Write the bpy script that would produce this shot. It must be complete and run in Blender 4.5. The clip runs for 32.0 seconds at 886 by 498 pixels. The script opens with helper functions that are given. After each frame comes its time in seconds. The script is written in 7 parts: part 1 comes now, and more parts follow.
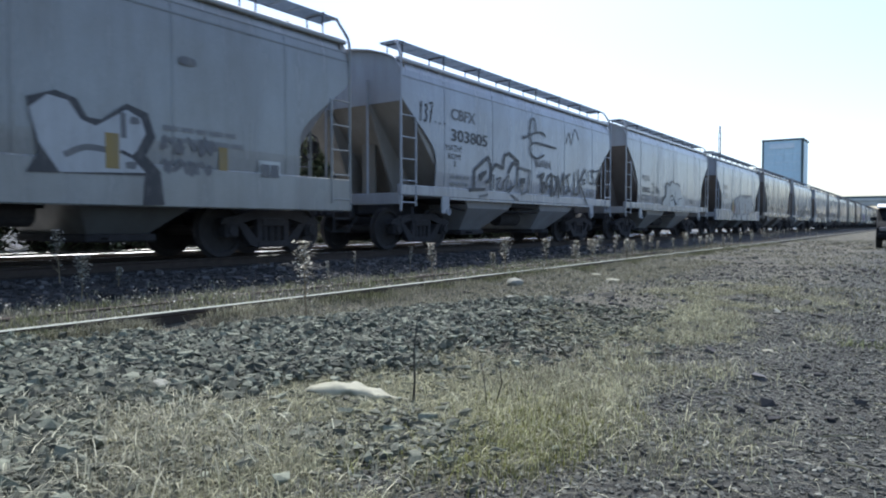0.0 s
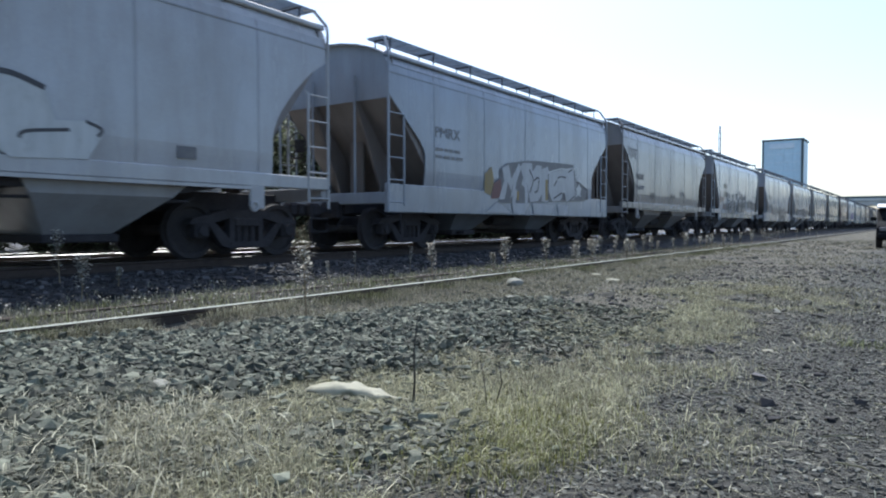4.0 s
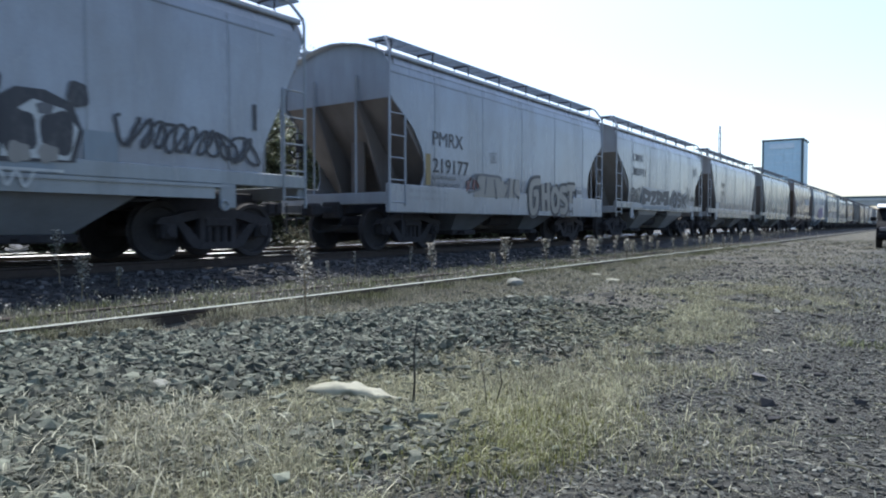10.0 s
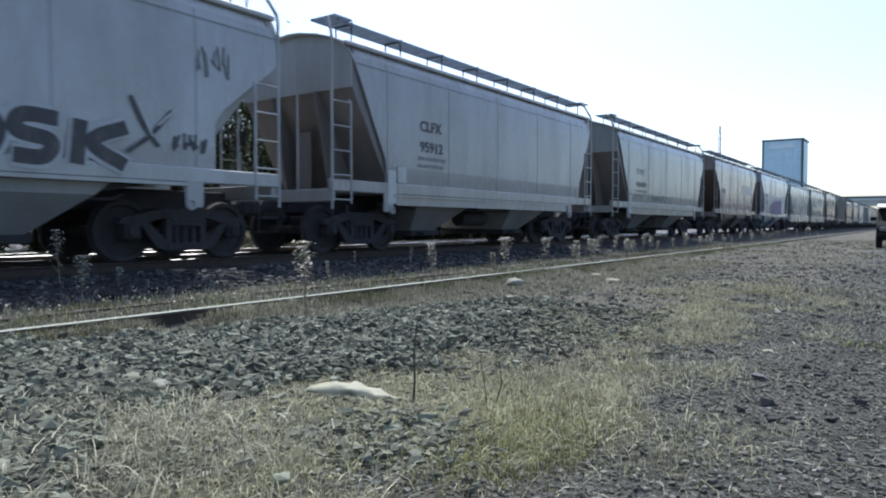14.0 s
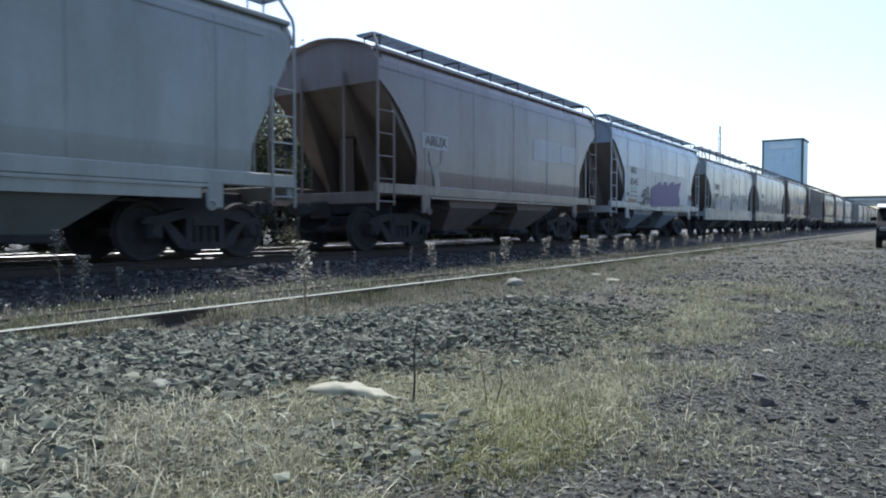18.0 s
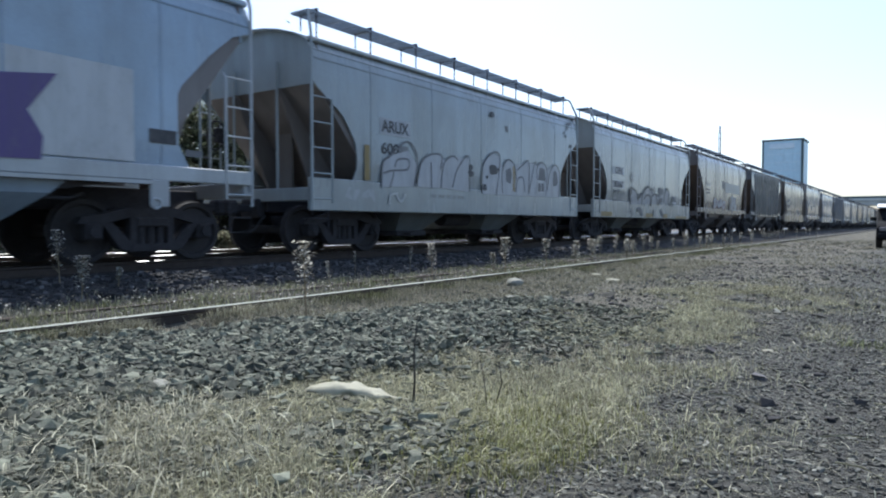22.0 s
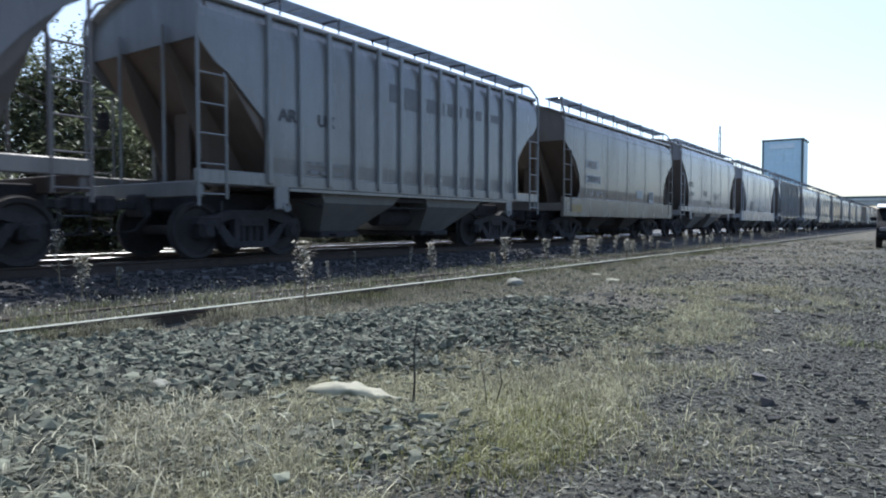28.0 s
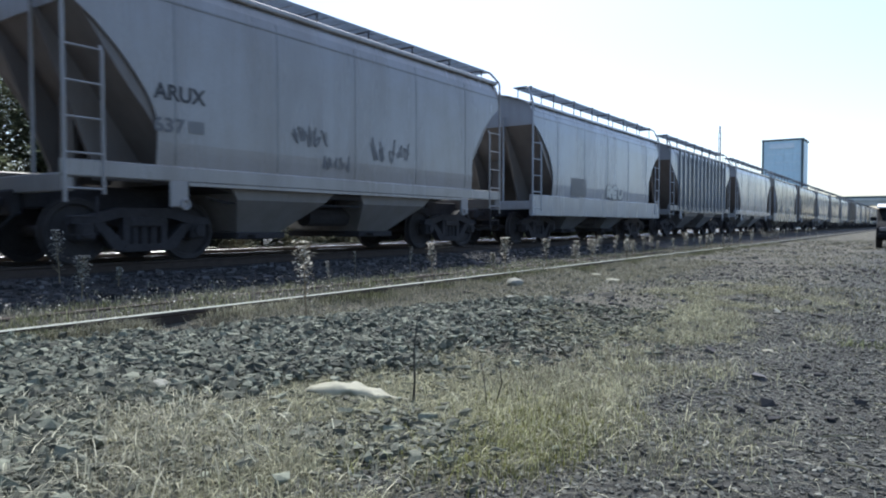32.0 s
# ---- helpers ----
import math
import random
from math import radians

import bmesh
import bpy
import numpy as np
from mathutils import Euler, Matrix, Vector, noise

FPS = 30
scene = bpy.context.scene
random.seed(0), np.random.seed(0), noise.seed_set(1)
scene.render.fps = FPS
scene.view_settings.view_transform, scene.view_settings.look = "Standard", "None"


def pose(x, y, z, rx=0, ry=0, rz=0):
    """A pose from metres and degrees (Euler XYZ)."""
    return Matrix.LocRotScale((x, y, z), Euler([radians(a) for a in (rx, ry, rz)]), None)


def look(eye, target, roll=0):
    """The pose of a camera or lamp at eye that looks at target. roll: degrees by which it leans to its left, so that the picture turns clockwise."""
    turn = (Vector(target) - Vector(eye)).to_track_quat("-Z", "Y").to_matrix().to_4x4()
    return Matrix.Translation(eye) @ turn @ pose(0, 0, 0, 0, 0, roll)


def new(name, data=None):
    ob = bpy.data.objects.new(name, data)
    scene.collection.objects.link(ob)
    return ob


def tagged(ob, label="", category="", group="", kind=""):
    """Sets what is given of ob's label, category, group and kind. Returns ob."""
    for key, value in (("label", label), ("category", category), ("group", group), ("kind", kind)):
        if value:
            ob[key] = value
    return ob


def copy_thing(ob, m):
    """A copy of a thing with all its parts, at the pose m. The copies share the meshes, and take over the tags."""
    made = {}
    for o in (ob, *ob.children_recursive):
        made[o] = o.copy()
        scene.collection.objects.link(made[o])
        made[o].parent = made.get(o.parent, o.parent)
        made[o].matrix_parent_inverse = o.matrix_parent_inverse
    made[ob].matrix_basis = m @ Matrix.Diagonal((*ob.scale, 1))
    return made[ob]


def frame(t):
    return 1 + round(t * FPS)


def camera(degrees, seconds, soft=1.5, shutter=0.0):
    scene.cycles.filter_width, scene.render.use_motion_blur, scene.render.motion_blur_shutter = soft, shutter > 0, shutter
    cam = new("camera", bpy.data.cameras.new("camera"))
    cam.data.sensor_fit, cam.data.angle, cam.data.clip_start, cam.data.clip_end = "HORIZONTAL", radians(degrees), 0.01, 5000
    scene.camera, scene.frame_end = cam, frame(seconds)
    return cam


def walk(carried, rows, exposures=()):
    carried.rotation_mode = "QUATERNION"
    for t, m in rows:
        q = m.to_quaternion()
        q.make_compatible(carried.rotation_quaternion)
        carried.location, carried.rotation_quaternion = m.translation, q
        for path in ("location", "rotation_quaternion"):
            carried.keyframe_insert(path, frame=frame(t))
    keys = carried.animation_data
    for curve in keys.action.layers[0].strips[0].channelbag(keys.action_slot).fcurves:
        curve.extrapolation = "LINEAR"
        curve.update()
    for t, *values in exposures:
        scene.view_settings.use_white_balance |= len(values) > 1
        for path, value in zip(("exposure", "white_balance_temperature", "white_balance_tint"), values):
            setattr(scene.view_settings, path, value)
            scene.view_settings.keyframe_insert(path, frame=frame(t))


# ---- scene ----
# ---------------------------------------------------------------- camera
# x runs along the tracks, y towards the train, z up; the camera stands still
TURN = 34.96            # degrees from the tracks to the camera's axis
EYE = Vector((0.0, 0.0, 0.86))
FOV = 65.88
cam = camera(FOV, 32.0, soft=2.0, shutter=0.25)
AHEAD = EYE + Vector((math.cos(radians(TURN)), math.sin(radians(TURN)), -43 / 1210))
walk(cam, [(0.0, look(EYE, AHEAD)), (32.0, look(EYE, AHEAD))], exposures=[(0.0, 0.68, 5960, 8), (32.0, 0.68, 5960, 8)])

# ---------------------------------------------------------------- light
SUN_AZ, SUN_EL = 36.0, 58.0
world = bpy.data.worlds.new("sky_world")
scene.world = world
world.use_nodes = True
wn = world.node_tree
sky = wn.nodes.new("ShaderNodeTexSky")
sky.sky_type, sky.sun_disc = "NISHITA", False
sky.sun_elevation, sky.sun_rotation = radians(SUN_EL), radians(90 - SUN_AZ)
sky.air_density, sky.dust_density, sky.ozone_density = 0.85, 2.1, 1.3
wn.links.new(sky.outputs[0], wn.nodes["Background"].inputs[0])
wn.nodes["Background"].inputs[1].default_value = 0.15
sun = new("sun", bpy.data.lights.new("sun", "SUN"))
sun.data.energy, sun.data.angle, sun.data.color = 3.2, radians(0.6), (1.0, 0.95, 0.87)
sun.matrix_world = look(Vector((0, 0, 0)), -Vector((math.cos(radians(SUN_EL)) * math.cos(radians(SUN_AZ)),
                        math.cos(radians(SUN_EL)) * math.sin(radians(SUN_AZ)), math.sin(radians(SUN_EL)))))

# ---------------------------------------------------------------- materials
def material(name, rough=0.8, metal=0.0):
    m = bpy.data.materials.new(name)
    m.use_nodes = True
    b = m.node_tree.nodes["Principled BSDF"]
    b.inputs["Roughness"].default_value, b.inputs["Metallic"].default_value = rough, metal
    return m, m.node_tree.nodes, m.node_tree.links, b


def math_node(N, L, op, a, b):
    n = N.new("ShaderNodeMath")
    n.operation = op
    for i, q in enumerate((a, b)):
        if isinstance(q, (int, float)):
            n.inputs[i].default_value = q
        else:
            L.new(q, n.inputs[i])
    return n.outputs[0]


def noise_out(N, L, scale, detail=5, rough=0.6, stretch=None, coord="Object"):
    tc, n = N.new("ShaderNodeTexCoord"), N.new("ShaderNodeTexNoise")
    n.inputs["Scale"].default_value, n.inputs["Detail"].default_value, n.inputs["Roughness"].default_value = scale, detail, rough
    if stretch:
        mp = N.new("ShaderNodeMapping")
        mp.inputs["Scale"].default_value = stretch
        L.new(tc.outputs[coord], mp.inputs[0])
        L.new(mp.outputs[0], n.inputs["Vector"])
    else:
        L.new(tc.outputs[coord], n.inputs["Vector"])
    return n.outputs["Fac"]


def ramp(N, L, fac, stops):
    r = N.new("ShaderNodeValToRGB")
    while len(r.color_ramp.elements) < len(stops):
        r.color_ramp.elements.new(0.5)
    for e, (p, c) in zip(r.color_ramp.elements, stops):
        e.position = p
        e.color = (c, c, c, 1) if isinstance(c, (int, float)) else (*c, 1)
    L.new(fac, r.inputs[0])
    return r.outputs[0]


def mix(N, L, fac, a, b, blend="MIX"):
    n = N.new("ShaderNodeMix")
    n.data_type, n.blend_type = "RGBA", blend
    for i, q in ((0, fac), (6, a), (7, b)):
        if isinstance(q, (int, float)):
            n.inputs[i].default_value = q
        elif isinstance(q, tuple):
            n.inputs[i].default_value = (*q, 1)
        else:
            L.new(q, n.inputs[i])
    return n.outputs[2]


def bump(N, L, b, height, strength=0.4, dist=0.02):
    n = N.new("ShaderNodeBump")
    n.inputs["Strength"].default_value, n.inputs["Distance"].default_value = strength, dist
    L.new(height, n.inputs["Height"])
    L.new(n.outputs[0], b.inputs["Normal"])


def simple(name, col, rough=0.8, metal=0.0, scale=6.0, amount=0.35, bumpy=0.3, dist=0.01, island=False, stretch=None, trans=0.0):
    """One colour with grain and larger stains, and fine relief."""
    m, N, L, b = material(name, rough, metal)
    fine, big = noise_out(N, L, scale * 6, 4, 0.7, stretch), noise_out(N, L, scale, 3, 0.6)
    dark, light = tuple(c * (1 - amount) for c in col), tuple(min(1, c * (1 + amount)) for c in col)
    c = mix(N, L, ramp(N, L, big, [(0.3, 0.0), (0.7, 1.0)]), dark, light)
    c = mix(N, L, 0.5, c, ramp(N, L, fine, [(0.3, dark), (0.7, light)]))
    if island:
        g = N.new("ShaderNodeNewGeometry")
        c = mix(N, L, 1.0, c, ramp(N, L, g.outputs["Random Per Island"], [(0.0, 0.35), (0.6, 0.85), (1.0, 1.9)]), "MULTIPLY")
    L.new(c, b.inputs["Base Color"])
    if bumpy:
        bump(N, L, b, fine, bumpy, dist)
    if trans:
        tr, ms = N.new("ShaderNodeBsdfTranslucent"), N.new("ShaderNodeMixShader")
        L.new(c, tr.inputs[0])
        ms.inputs[0].default_value = trans
        L.new(b.outputs[0], ms.inputs[1]), L.new(tr.outputs[0], ms.inputs[2])
        L.new(ms.outputs[0], N["Material Output"].inputs[0])
    return m


def painted_steel(name, rust=0.5, rough=0.24):
    """Weathered car paint: the object's own colour, grime in streaks, rust bloom."""
    m, N, L, b = material(name, rough)
    oi = N.new("ShaderNodeObjectInfo")
    streak = noise_out(N, L, 1.0, 6, 0.65, (1.5, 1.5, 0.22))
    fog = noise_out(N, L, 0.55, 4, 0.6)
    grain = noise_out(N, L, 26.0, 3, 0.7)
    c = mix(N, L, ramp(N, L, streak, [(0.40, 0.0), (0.85, 0.65)]), oi.outputs["Color"], (0.55, 0.50, 0.45), "MULTIPLY")
    c = mix(N, L, ramp(N, L, fog, [(0.35, 0.0), (0.8, 0.8)]), c, (0.72, 0.66, 0.58), "MULTIPLY")
    spots = noise_out(N, L, 5.0, 8, 0.72, (1.0, 1.0, 0.5))
    c = mix(N, L, ramp(N, L, spots, [(0.66, 0.0), (0.74, rust)]), c, (0.10, 0.045, 0.022))
    c = mix(N, L, 0.12, c, ramp(N, L, grain, [(0.3, 0.6), (0.7, 1.3)]), "MULTIPLY")
    L.new(c, b.inputs["Base Color"])
    L.new(ramp(N, L, streak, [(0.3, rough - 0.12), (0.8, rough + 0.2)]), b.inputs["Roughness"])
    b.inputs["Coat Weight"].default_value, b.inputs["Coat Roughness"].default_value = 0.33, 0.16
    bump(N, L, b, noise_out(N, L, 0.8, 2, 0.4), 0.10, 0.02)
    return m


M_PAINT = painted_steel("weathered_paint")
M_RUST = painted_steel("rusty_paint", 0.55, 0.7)
M_STEEL = simple("dark_steel", (0.036, 0.033, 0.035), 0.9, 0.0, 3.0, 0.5, 0.4, 0.01)
M_WHEEL = simple("wheel_steel", (0.038, 0.034, 0.034), 0.85, 0.0, 4.0, 0.4, 0.2, 0.004)
M_RAIL = simple("rail_head", (0.86, 0.86, 0.84), 0.2, 1.0, 8.0, 0.1, 0.03, 0.001)
M_RAILDULL = simple("dull_rail_head", (0.34, 0.35, 0.29), 0.75, 0.0, 8.0, 0.25, 0.1, 0.002)
M_RAILSIDE = simple("rail_rust", (0.050, 0.036, 0.028), 0.85, 0.0, 8.0, 0.4, 0.4, 0.004)
M_TIE = simple("tie_wood", (0.042, 0.037, 0.032), 0.9, 0.0, 5.0, 0.4, 0.6, 0.01, stretch=(1, 0.15, 1))
M_ROCK = simple("ballast_rock", (0.116, 0.122, 0.090), 0.9, 0.0, 9.0, 0.55, 0.4, 0.004, island=True)
M_BED = simple("dark_ballast", (0.062, 0.060, 0.060), 0.9, 0.0, 5.0, 0.4, 0.3, 0.004, island=True)
M_GALV = simple("galvanised_grating", (0.22, 0.25, 0.28), 0.5, 0.4, 6.0, 0.3, 0.1, 0.004)
M_PEBBLE = simple("cinder_pebble", (0.098, 0.098, 0.082), 0.9, 0.0, 9.0, 0.4, 0.3, 0.004, island=True)
M_PALE = simple("pale_stone", (0.24, 0.24, 0.20), 0.8, 0.0, 9.0, 0.25, 0.5, 0.01)
M_STRAW = simple("dry_grass", (0.34, 0.332, 0.215), 0.8, 0.0, 0.8, 0.35, 0.0, island=True, trans=0.3)
M_BROWNGRASS = simple("brown_grass", (0.235, 0.228, 0.16), 0.85, 0.0, 0.8, 0.35, 0.0, island=True, trans=0.3)
M_SIDING = simple("siding_grass_blade", (0.125, 0.130, 0.068), 0.85, 0.0, 0.8, 0.35, 0.0, island=True, trans=0.3)
M_STALK = simple("pale_stalk", (0.37, 0.36, 0.26), 0.8, 0.0, 0.8, 0.3, 0.0, island=True, trans=0.2)
M_GREEN = simple("weed_green", (0.23, 0.235, 0.085), 0.7, 0.0, 0.8, 0.35, 0.0, island=True, trans=0.35)
M_DULLGREEN = simple("dull_weed", (0.19, 0.21, 0.10), 0.75, 0.0, 0.8, 0.35, 0.0, island=True, trans=0.3)
M_STEM = simple("weed_stem", (0.20, 0.16, 0.10), 0.85, 0.0, 12.0, 0.4, 0.0)
M_HEAD = simple("seed_head", (0.55, 0.53, 0.46), 0.9, 0.0, 12.0, 0.3, 0.0, island=True, trans=0.45)
M_DARKSTEM = simple("dark_twig", (0.045, 0.04, 0.035), 0.85, 0.0, 12.0, 0.3, 0.2)
M_LEAF = simple("tree_leaf", (0.19, 0.215, 0.13), 0.5, 0.0, 0.6, 0.4, 0.0, island=True, trans=0.3)
M_BARK = simple("bark", (0.12, 0.10, 0.08), 0.9, 0.0, 5.0, 0.4, 0.8, 0.02, stretch=(1, 1, 0.2))
M_BAG = simple("white_plastic", (0.30, 0.29, 0.21), 0.7, 0.0, 7.0, 0.12, 0.3, 0.006)
M_CONC = simple("concrete", (0.50, 0.52, 0.50), 0.85, 0.0, 0.4, 0.15, 0.2, 0.01)
M_CLAD = simple("blue_cladding", (0.55, 0.72, 0.79), 0.5, 0.0, 0.15, 0.12, 0.1, 0.01)
M_CLAD2 = simple("pale_cladding", (0.66, 0.76, 0.80), 0.5, 0.0, 0.15, 0.1, 0.1, 0.01)
M_DARKTRIM = simple("dark_trim", (0.07, 0.10, 0.10), 0.6, 0.0, 0.5, 0.2, 0.0)
M_CAR = simple("car_paint", (0.012, 0.013, 0.015), 0.8, 0.0, 2.0, 0.2, 0.0)
M_CAR.node_tree.nodes["Principled BSDF"].inputs["Specular IOR Level"].default_value = 0.1
M_ROOFGLARE = simple("roof_glare_white", (0.78, 0.79, 0.79), 0.5, 0.0, 3.0, 0.08, 0.0)
M_RUBBER = simple("rubber", (0.02, 0.02, 0.02), 0.9, 0.0, 8.0, 0.3, 0.3, 0.004)
M_LAMP = simple("lamp_glass", (0.16, 0.15, 0.15), 0.3, 0.2, 3.0, 0.1, 0.0)
M_GLASS, gN, gL, gB = material("dark_glass", 0.25)
gB.inputs["Base Color"].default_value = (0.02, 0.025, 0.03, 1)

# spray paint and lettering: flat coats with wear
def coat(name, col, wear=0.35, rough=0.50):
    m, N, L, b = material(name, rough)
    w = noise_out(N, L, 7.0, 7, 0.75, (1, 1, 0.6))
    s = noise_out(N, L, 1.2, 4, 0.6, (3, 3, 0.4))
    c = mix(N, L, ramp(N, L, w, [(0.5, 0.0), (0.72, wear)]), col, (0.22, 0.21, 0.19))
    c = mix(N, L, ramp(N, L, s, [(0.4, 0.0), (0.8, 0.35)]), c, (0.10, 0.09, 0.08))
    L.new(c, b.inputs["Base Color"])
    b.inputs["Coat Weight"].default_value, b.inputs["Coat Roughness"].default_value = (0.33 if sum(col) > 0.6 else 0.04), 0.16
    return m


C_BLACK = coat("black_coat", (0.035, 0.035, 0.04))
C_FADED = coat("faded_coat", (0.13, 0.13, 0.135), 0.8)
C_WHITE = coat("white_coat", (0.48, 0.49, 0.49))
C_SILVER = coat("silver_coat", (0.40, 0.41, 0.42))
C_PALE = coat("pale_coat", (0.50, 0.51, 0.49))
C_PURPLE = coat("purple_coat", (0.10, 0.065, 0.20), 0.2)
C_RED = coat("red_coat", (0.15, 0.05, 0.045))
C_YELLOW = coat("yellow_coat", (0.27, 0.19, 0.06))
C_GREEN = coat("green_coat", (0.16, 0.46, 0.28))
C_BLUEGREY = coat("bluegrey_coat", (0.22, 0.26, 0.29))
C_BODY = coat("body_grey_coat", (0.235, 0.245, 0.262), 0.5)
C_STENCIL = coat("stencil_coat", (0.19, 0.19, 0.19), 0.8)
C_TAN = coat("tan_coat", (0.26, 0.24, 0.21), 0.5)
C_BROWN = coat("brown_coat", (0.11, 0.075, 0.055))


# ---------------------------------------------------------------- mesh helpers
def part(name, bm, mat, parent=None, label="", color=None, smooth=False):
    me = bpy.data.meshes.new(name)
    if smooth:
        for f in bm.faces:
            f.smooth = True
    bm.to_mesh(me)
    bm.free()
    me.materials.append(mat)
    ob = new(name, me)
    if parent:
        ob.parent = parent
    if label:
        ob["label"] = label
    if color:
        ob.color = (*color, 1)
    return ob


def share(name, data, parent, m=None, color=None, label=""):
    ob = new(name, data)
    ob.parent = parent
    if m is not None:
        ob.matrix_basis = m
    if color:
        ob.color = (*color, 1)
    if label:
        ob["label"] = label
    return ob


def box(bm, x0, x1, y0, y1, z0, z1, bev=0.0):
    v = [bm.verts.new((x, y, z)) for z in (z0, z1) for y in (y0, y1) for x in (x0, x1)]
    fs = [bm.faces.new([v[i] for i in q]) for q in ((0, 2, 3, 1), (4, 5, 7, 6), (0, 1, 5, 4), (2, 6, 7, 3), (0, 4, 6, 2), (1, 3, 7, 5))]
    if bev:
        es = list({e for f in fs for e in f.edges})
        bmesh.ops.bevel(bm, geom=es, offset=bev, segments=1, affect="EDGES")
    return bm


def prism(bm, outline, y0, y1):
    """An outline of (x, z) points, drawn out from y0 to y1."""
    a = [bm.verts.new((x, y0, z)) for x, z in outline]
    b = [bm.verts.new((x, y1, z)) for x, z in outline]
    bm.faces.new(a)
    bm.faces.new(b[::-1])
    n = len(a)
    for i in range(n):
        bm.faces.new((a[i], b[i], b[(i + 1) % n], a[(i + 1) % n]))
    return bm


def tube(bm, pts, r, n=6, r1=None):
    pts = [Vector(p) for p in pts]
    rings = []
    for i, p in enumerate(pts):
        d = (pts[min(i + 1, len(pts) - 1)] - pts[max(i - 1, 0)]).normalized()
        u = d.orthogonal().normalized()
        w = d.cross(u)
        rr = r if r1 is None else r + (r1 - r) * i / (len(pts) - 1)
        rings.append([bm.verts.new(p + rr * (math.cos(2 * math.pi * k / n) * u + math.sin(2 * math.pi * k / n) * w)) for k in range(n)])
    for a, b in zip(rings, rings[1:]):
        off = min(range(n), key=lambda o: (a[0].co - b[o].co).length)
        for k in range(n):
            bm.faces.new((a[k], a[(k + 1) % n], b[(k + 1 + off) % n], b[(k + off) % n]))
    bm.faces.new(rings[0][::-1])
    bm.faces.new(rings[-1])
    return bm


def shell(bm, grid, normal_of, thick):
    """A curved sheet from rows of points, with real thickness."""
    out = [[bm.verts.new(p) for p in row] for row in grid]
    inn = [[bm.verts.new(Vector(p) - thick * normal_of(p)) for p in row] for row in grid]
    R, C = len(grid), len(grid[0])
    for i in range(R - 1):
        for j in range(C - 1):
            bm.faces.new((out[i][j], out[i][j + 1], out[i + 1][j + 1], out[i + 1][j]))
            bm.faces.new((inn[i][j], inn[i + 1][j], inn[i + 1][j + 1], inn[i][j + 1]))
    for i in range(R - 1):
        for j in (0, C - 1):
            bm.faces.new((out[i][j], out[i + 1][j], inn[i + 1][j], inn[i][j]))
    for j in range(C - 1):
        for i in (0, R - 1):
            bm.faces.new((out[i][j], inn[i][j], inn[i][j + 1], out[i][j + 1]))
    bmesh.ops.recalc_face_normals(bm, faces=bm.faces)
    return bm


def raw_mesh(name, verts, faces, mat, parent=None, smooth=False):
    """A mesh from arrays: verts (n, 3), faces (m, k)."""
    verts, faces = np.asarray(verts, dtype=np.float32), np.asarray(faces, dtype=np.int32)
    me = bpy.data.meshes.new(name)
    k = faces.shape[1]
    me.vertices.add(len(verts))
    me.vertices.foreach_set("co", verts.ravel())
    me.loops.add(faces.size)
    me.loops.foreach_set("vertex_index", faces.ravel())
    me.polygons.add(len(faces))
    me.polygons.foreach_set("loop_start", np.arange(0, faces.size, k, dtype=np.int32))
    me.update(calc_edges=True)
    me.validate()
    if not smooth:
        me.shade_flat()
    me.materials.append(mat)
    ob = new(name, me)
    if parent:
        ob.parent = parent
    return ob


rng = np.random.default_rng(7)


def scatter(name, base_v, base_f, pos, size, mat, parent=None, squash=(1, 1, 1), jitter=0.0, upright=False):
    """Many small copies of a form in one mesh, each turned, sized and bent on its own."""
    n, nv = len(pos), len(base_v)
    bv = np.asarray(base_v, dtype=np.float64)
    v = np.repeat(bv[None], n, 0)
    if jitter:
        v = v * (1 + jitter * rng.uniform(-1, 1, (n, nv, 1)))
        v = v + 0.5 * jitter * rng.uniform(-0.5, 0.5, v.shape)
    v = v * np.asarray(squash) * rng.uniform(0.7, 1.3, (n, 1, 3))
    if not upright:
        t = rng.uniform(-0.6, 0.6, n)
        c, s = np.cos(t)[:, None], np.sin(t)[:, None]
        v = np.stack([v[..., 0], v[..., 1] * c - v[..., 2] * s, v[..., 1] * s + v[..., 2] * c], -1)
    a = rng.uniform(0, 2 * np.pi, n)
    c, s = np.cos(a)[:, None], np.sin(a)[:, None]
    v = np.stack([v[..., 0] * c - v[..., 1] * s, v[..., 0] * s + v[..., 1] * c, v[..., 2]], -1)
    v = v * np.asarray(size).reshape(n, 1, 1) + np.asarray(pos)[:, None, :]
    f = np.asarray(base_f)[None] + (np.arange(n) * nv)[:, None, None]
    return raw_mesh(name, v.reshape(-1, 3), f.reshape(-1, f.shape[-1]), mat, parent)


def ico():
    bm = bmesh.new()
    bmesh.ops.create_icosphere(bm, subdivisions=1, radius=0.5)
    v = [tuple(q.co) for q in bm.verts]
    f = [[q.index for q in p.verts] for p in bm.faces]
    bm.free()
    return np.array(v), np.array(f)


ICO_V, ICO_F = ico()
# an angular lump, as crushed stone breaks
CHIP_V = np.array([(x, y, z) for z in (-0.4, 0.4) for y in (-0.42, 0.42) for x in (-0.5, 0.5)] + [(0.1, -0.05, 0.52)])
CHIP_F = np.array([(0, 2, 3), (0, 3, 1), (0, 1, 5), (0, 5, 4), (1, 3, 7), (1, 7, 5), (3, 2, 6), (3, 6, 7), (2, 0, 4), (2, 4, 6), (4, 5, 8), (5, 7, 8), (7, 6, 8), (6, 4, 8)])


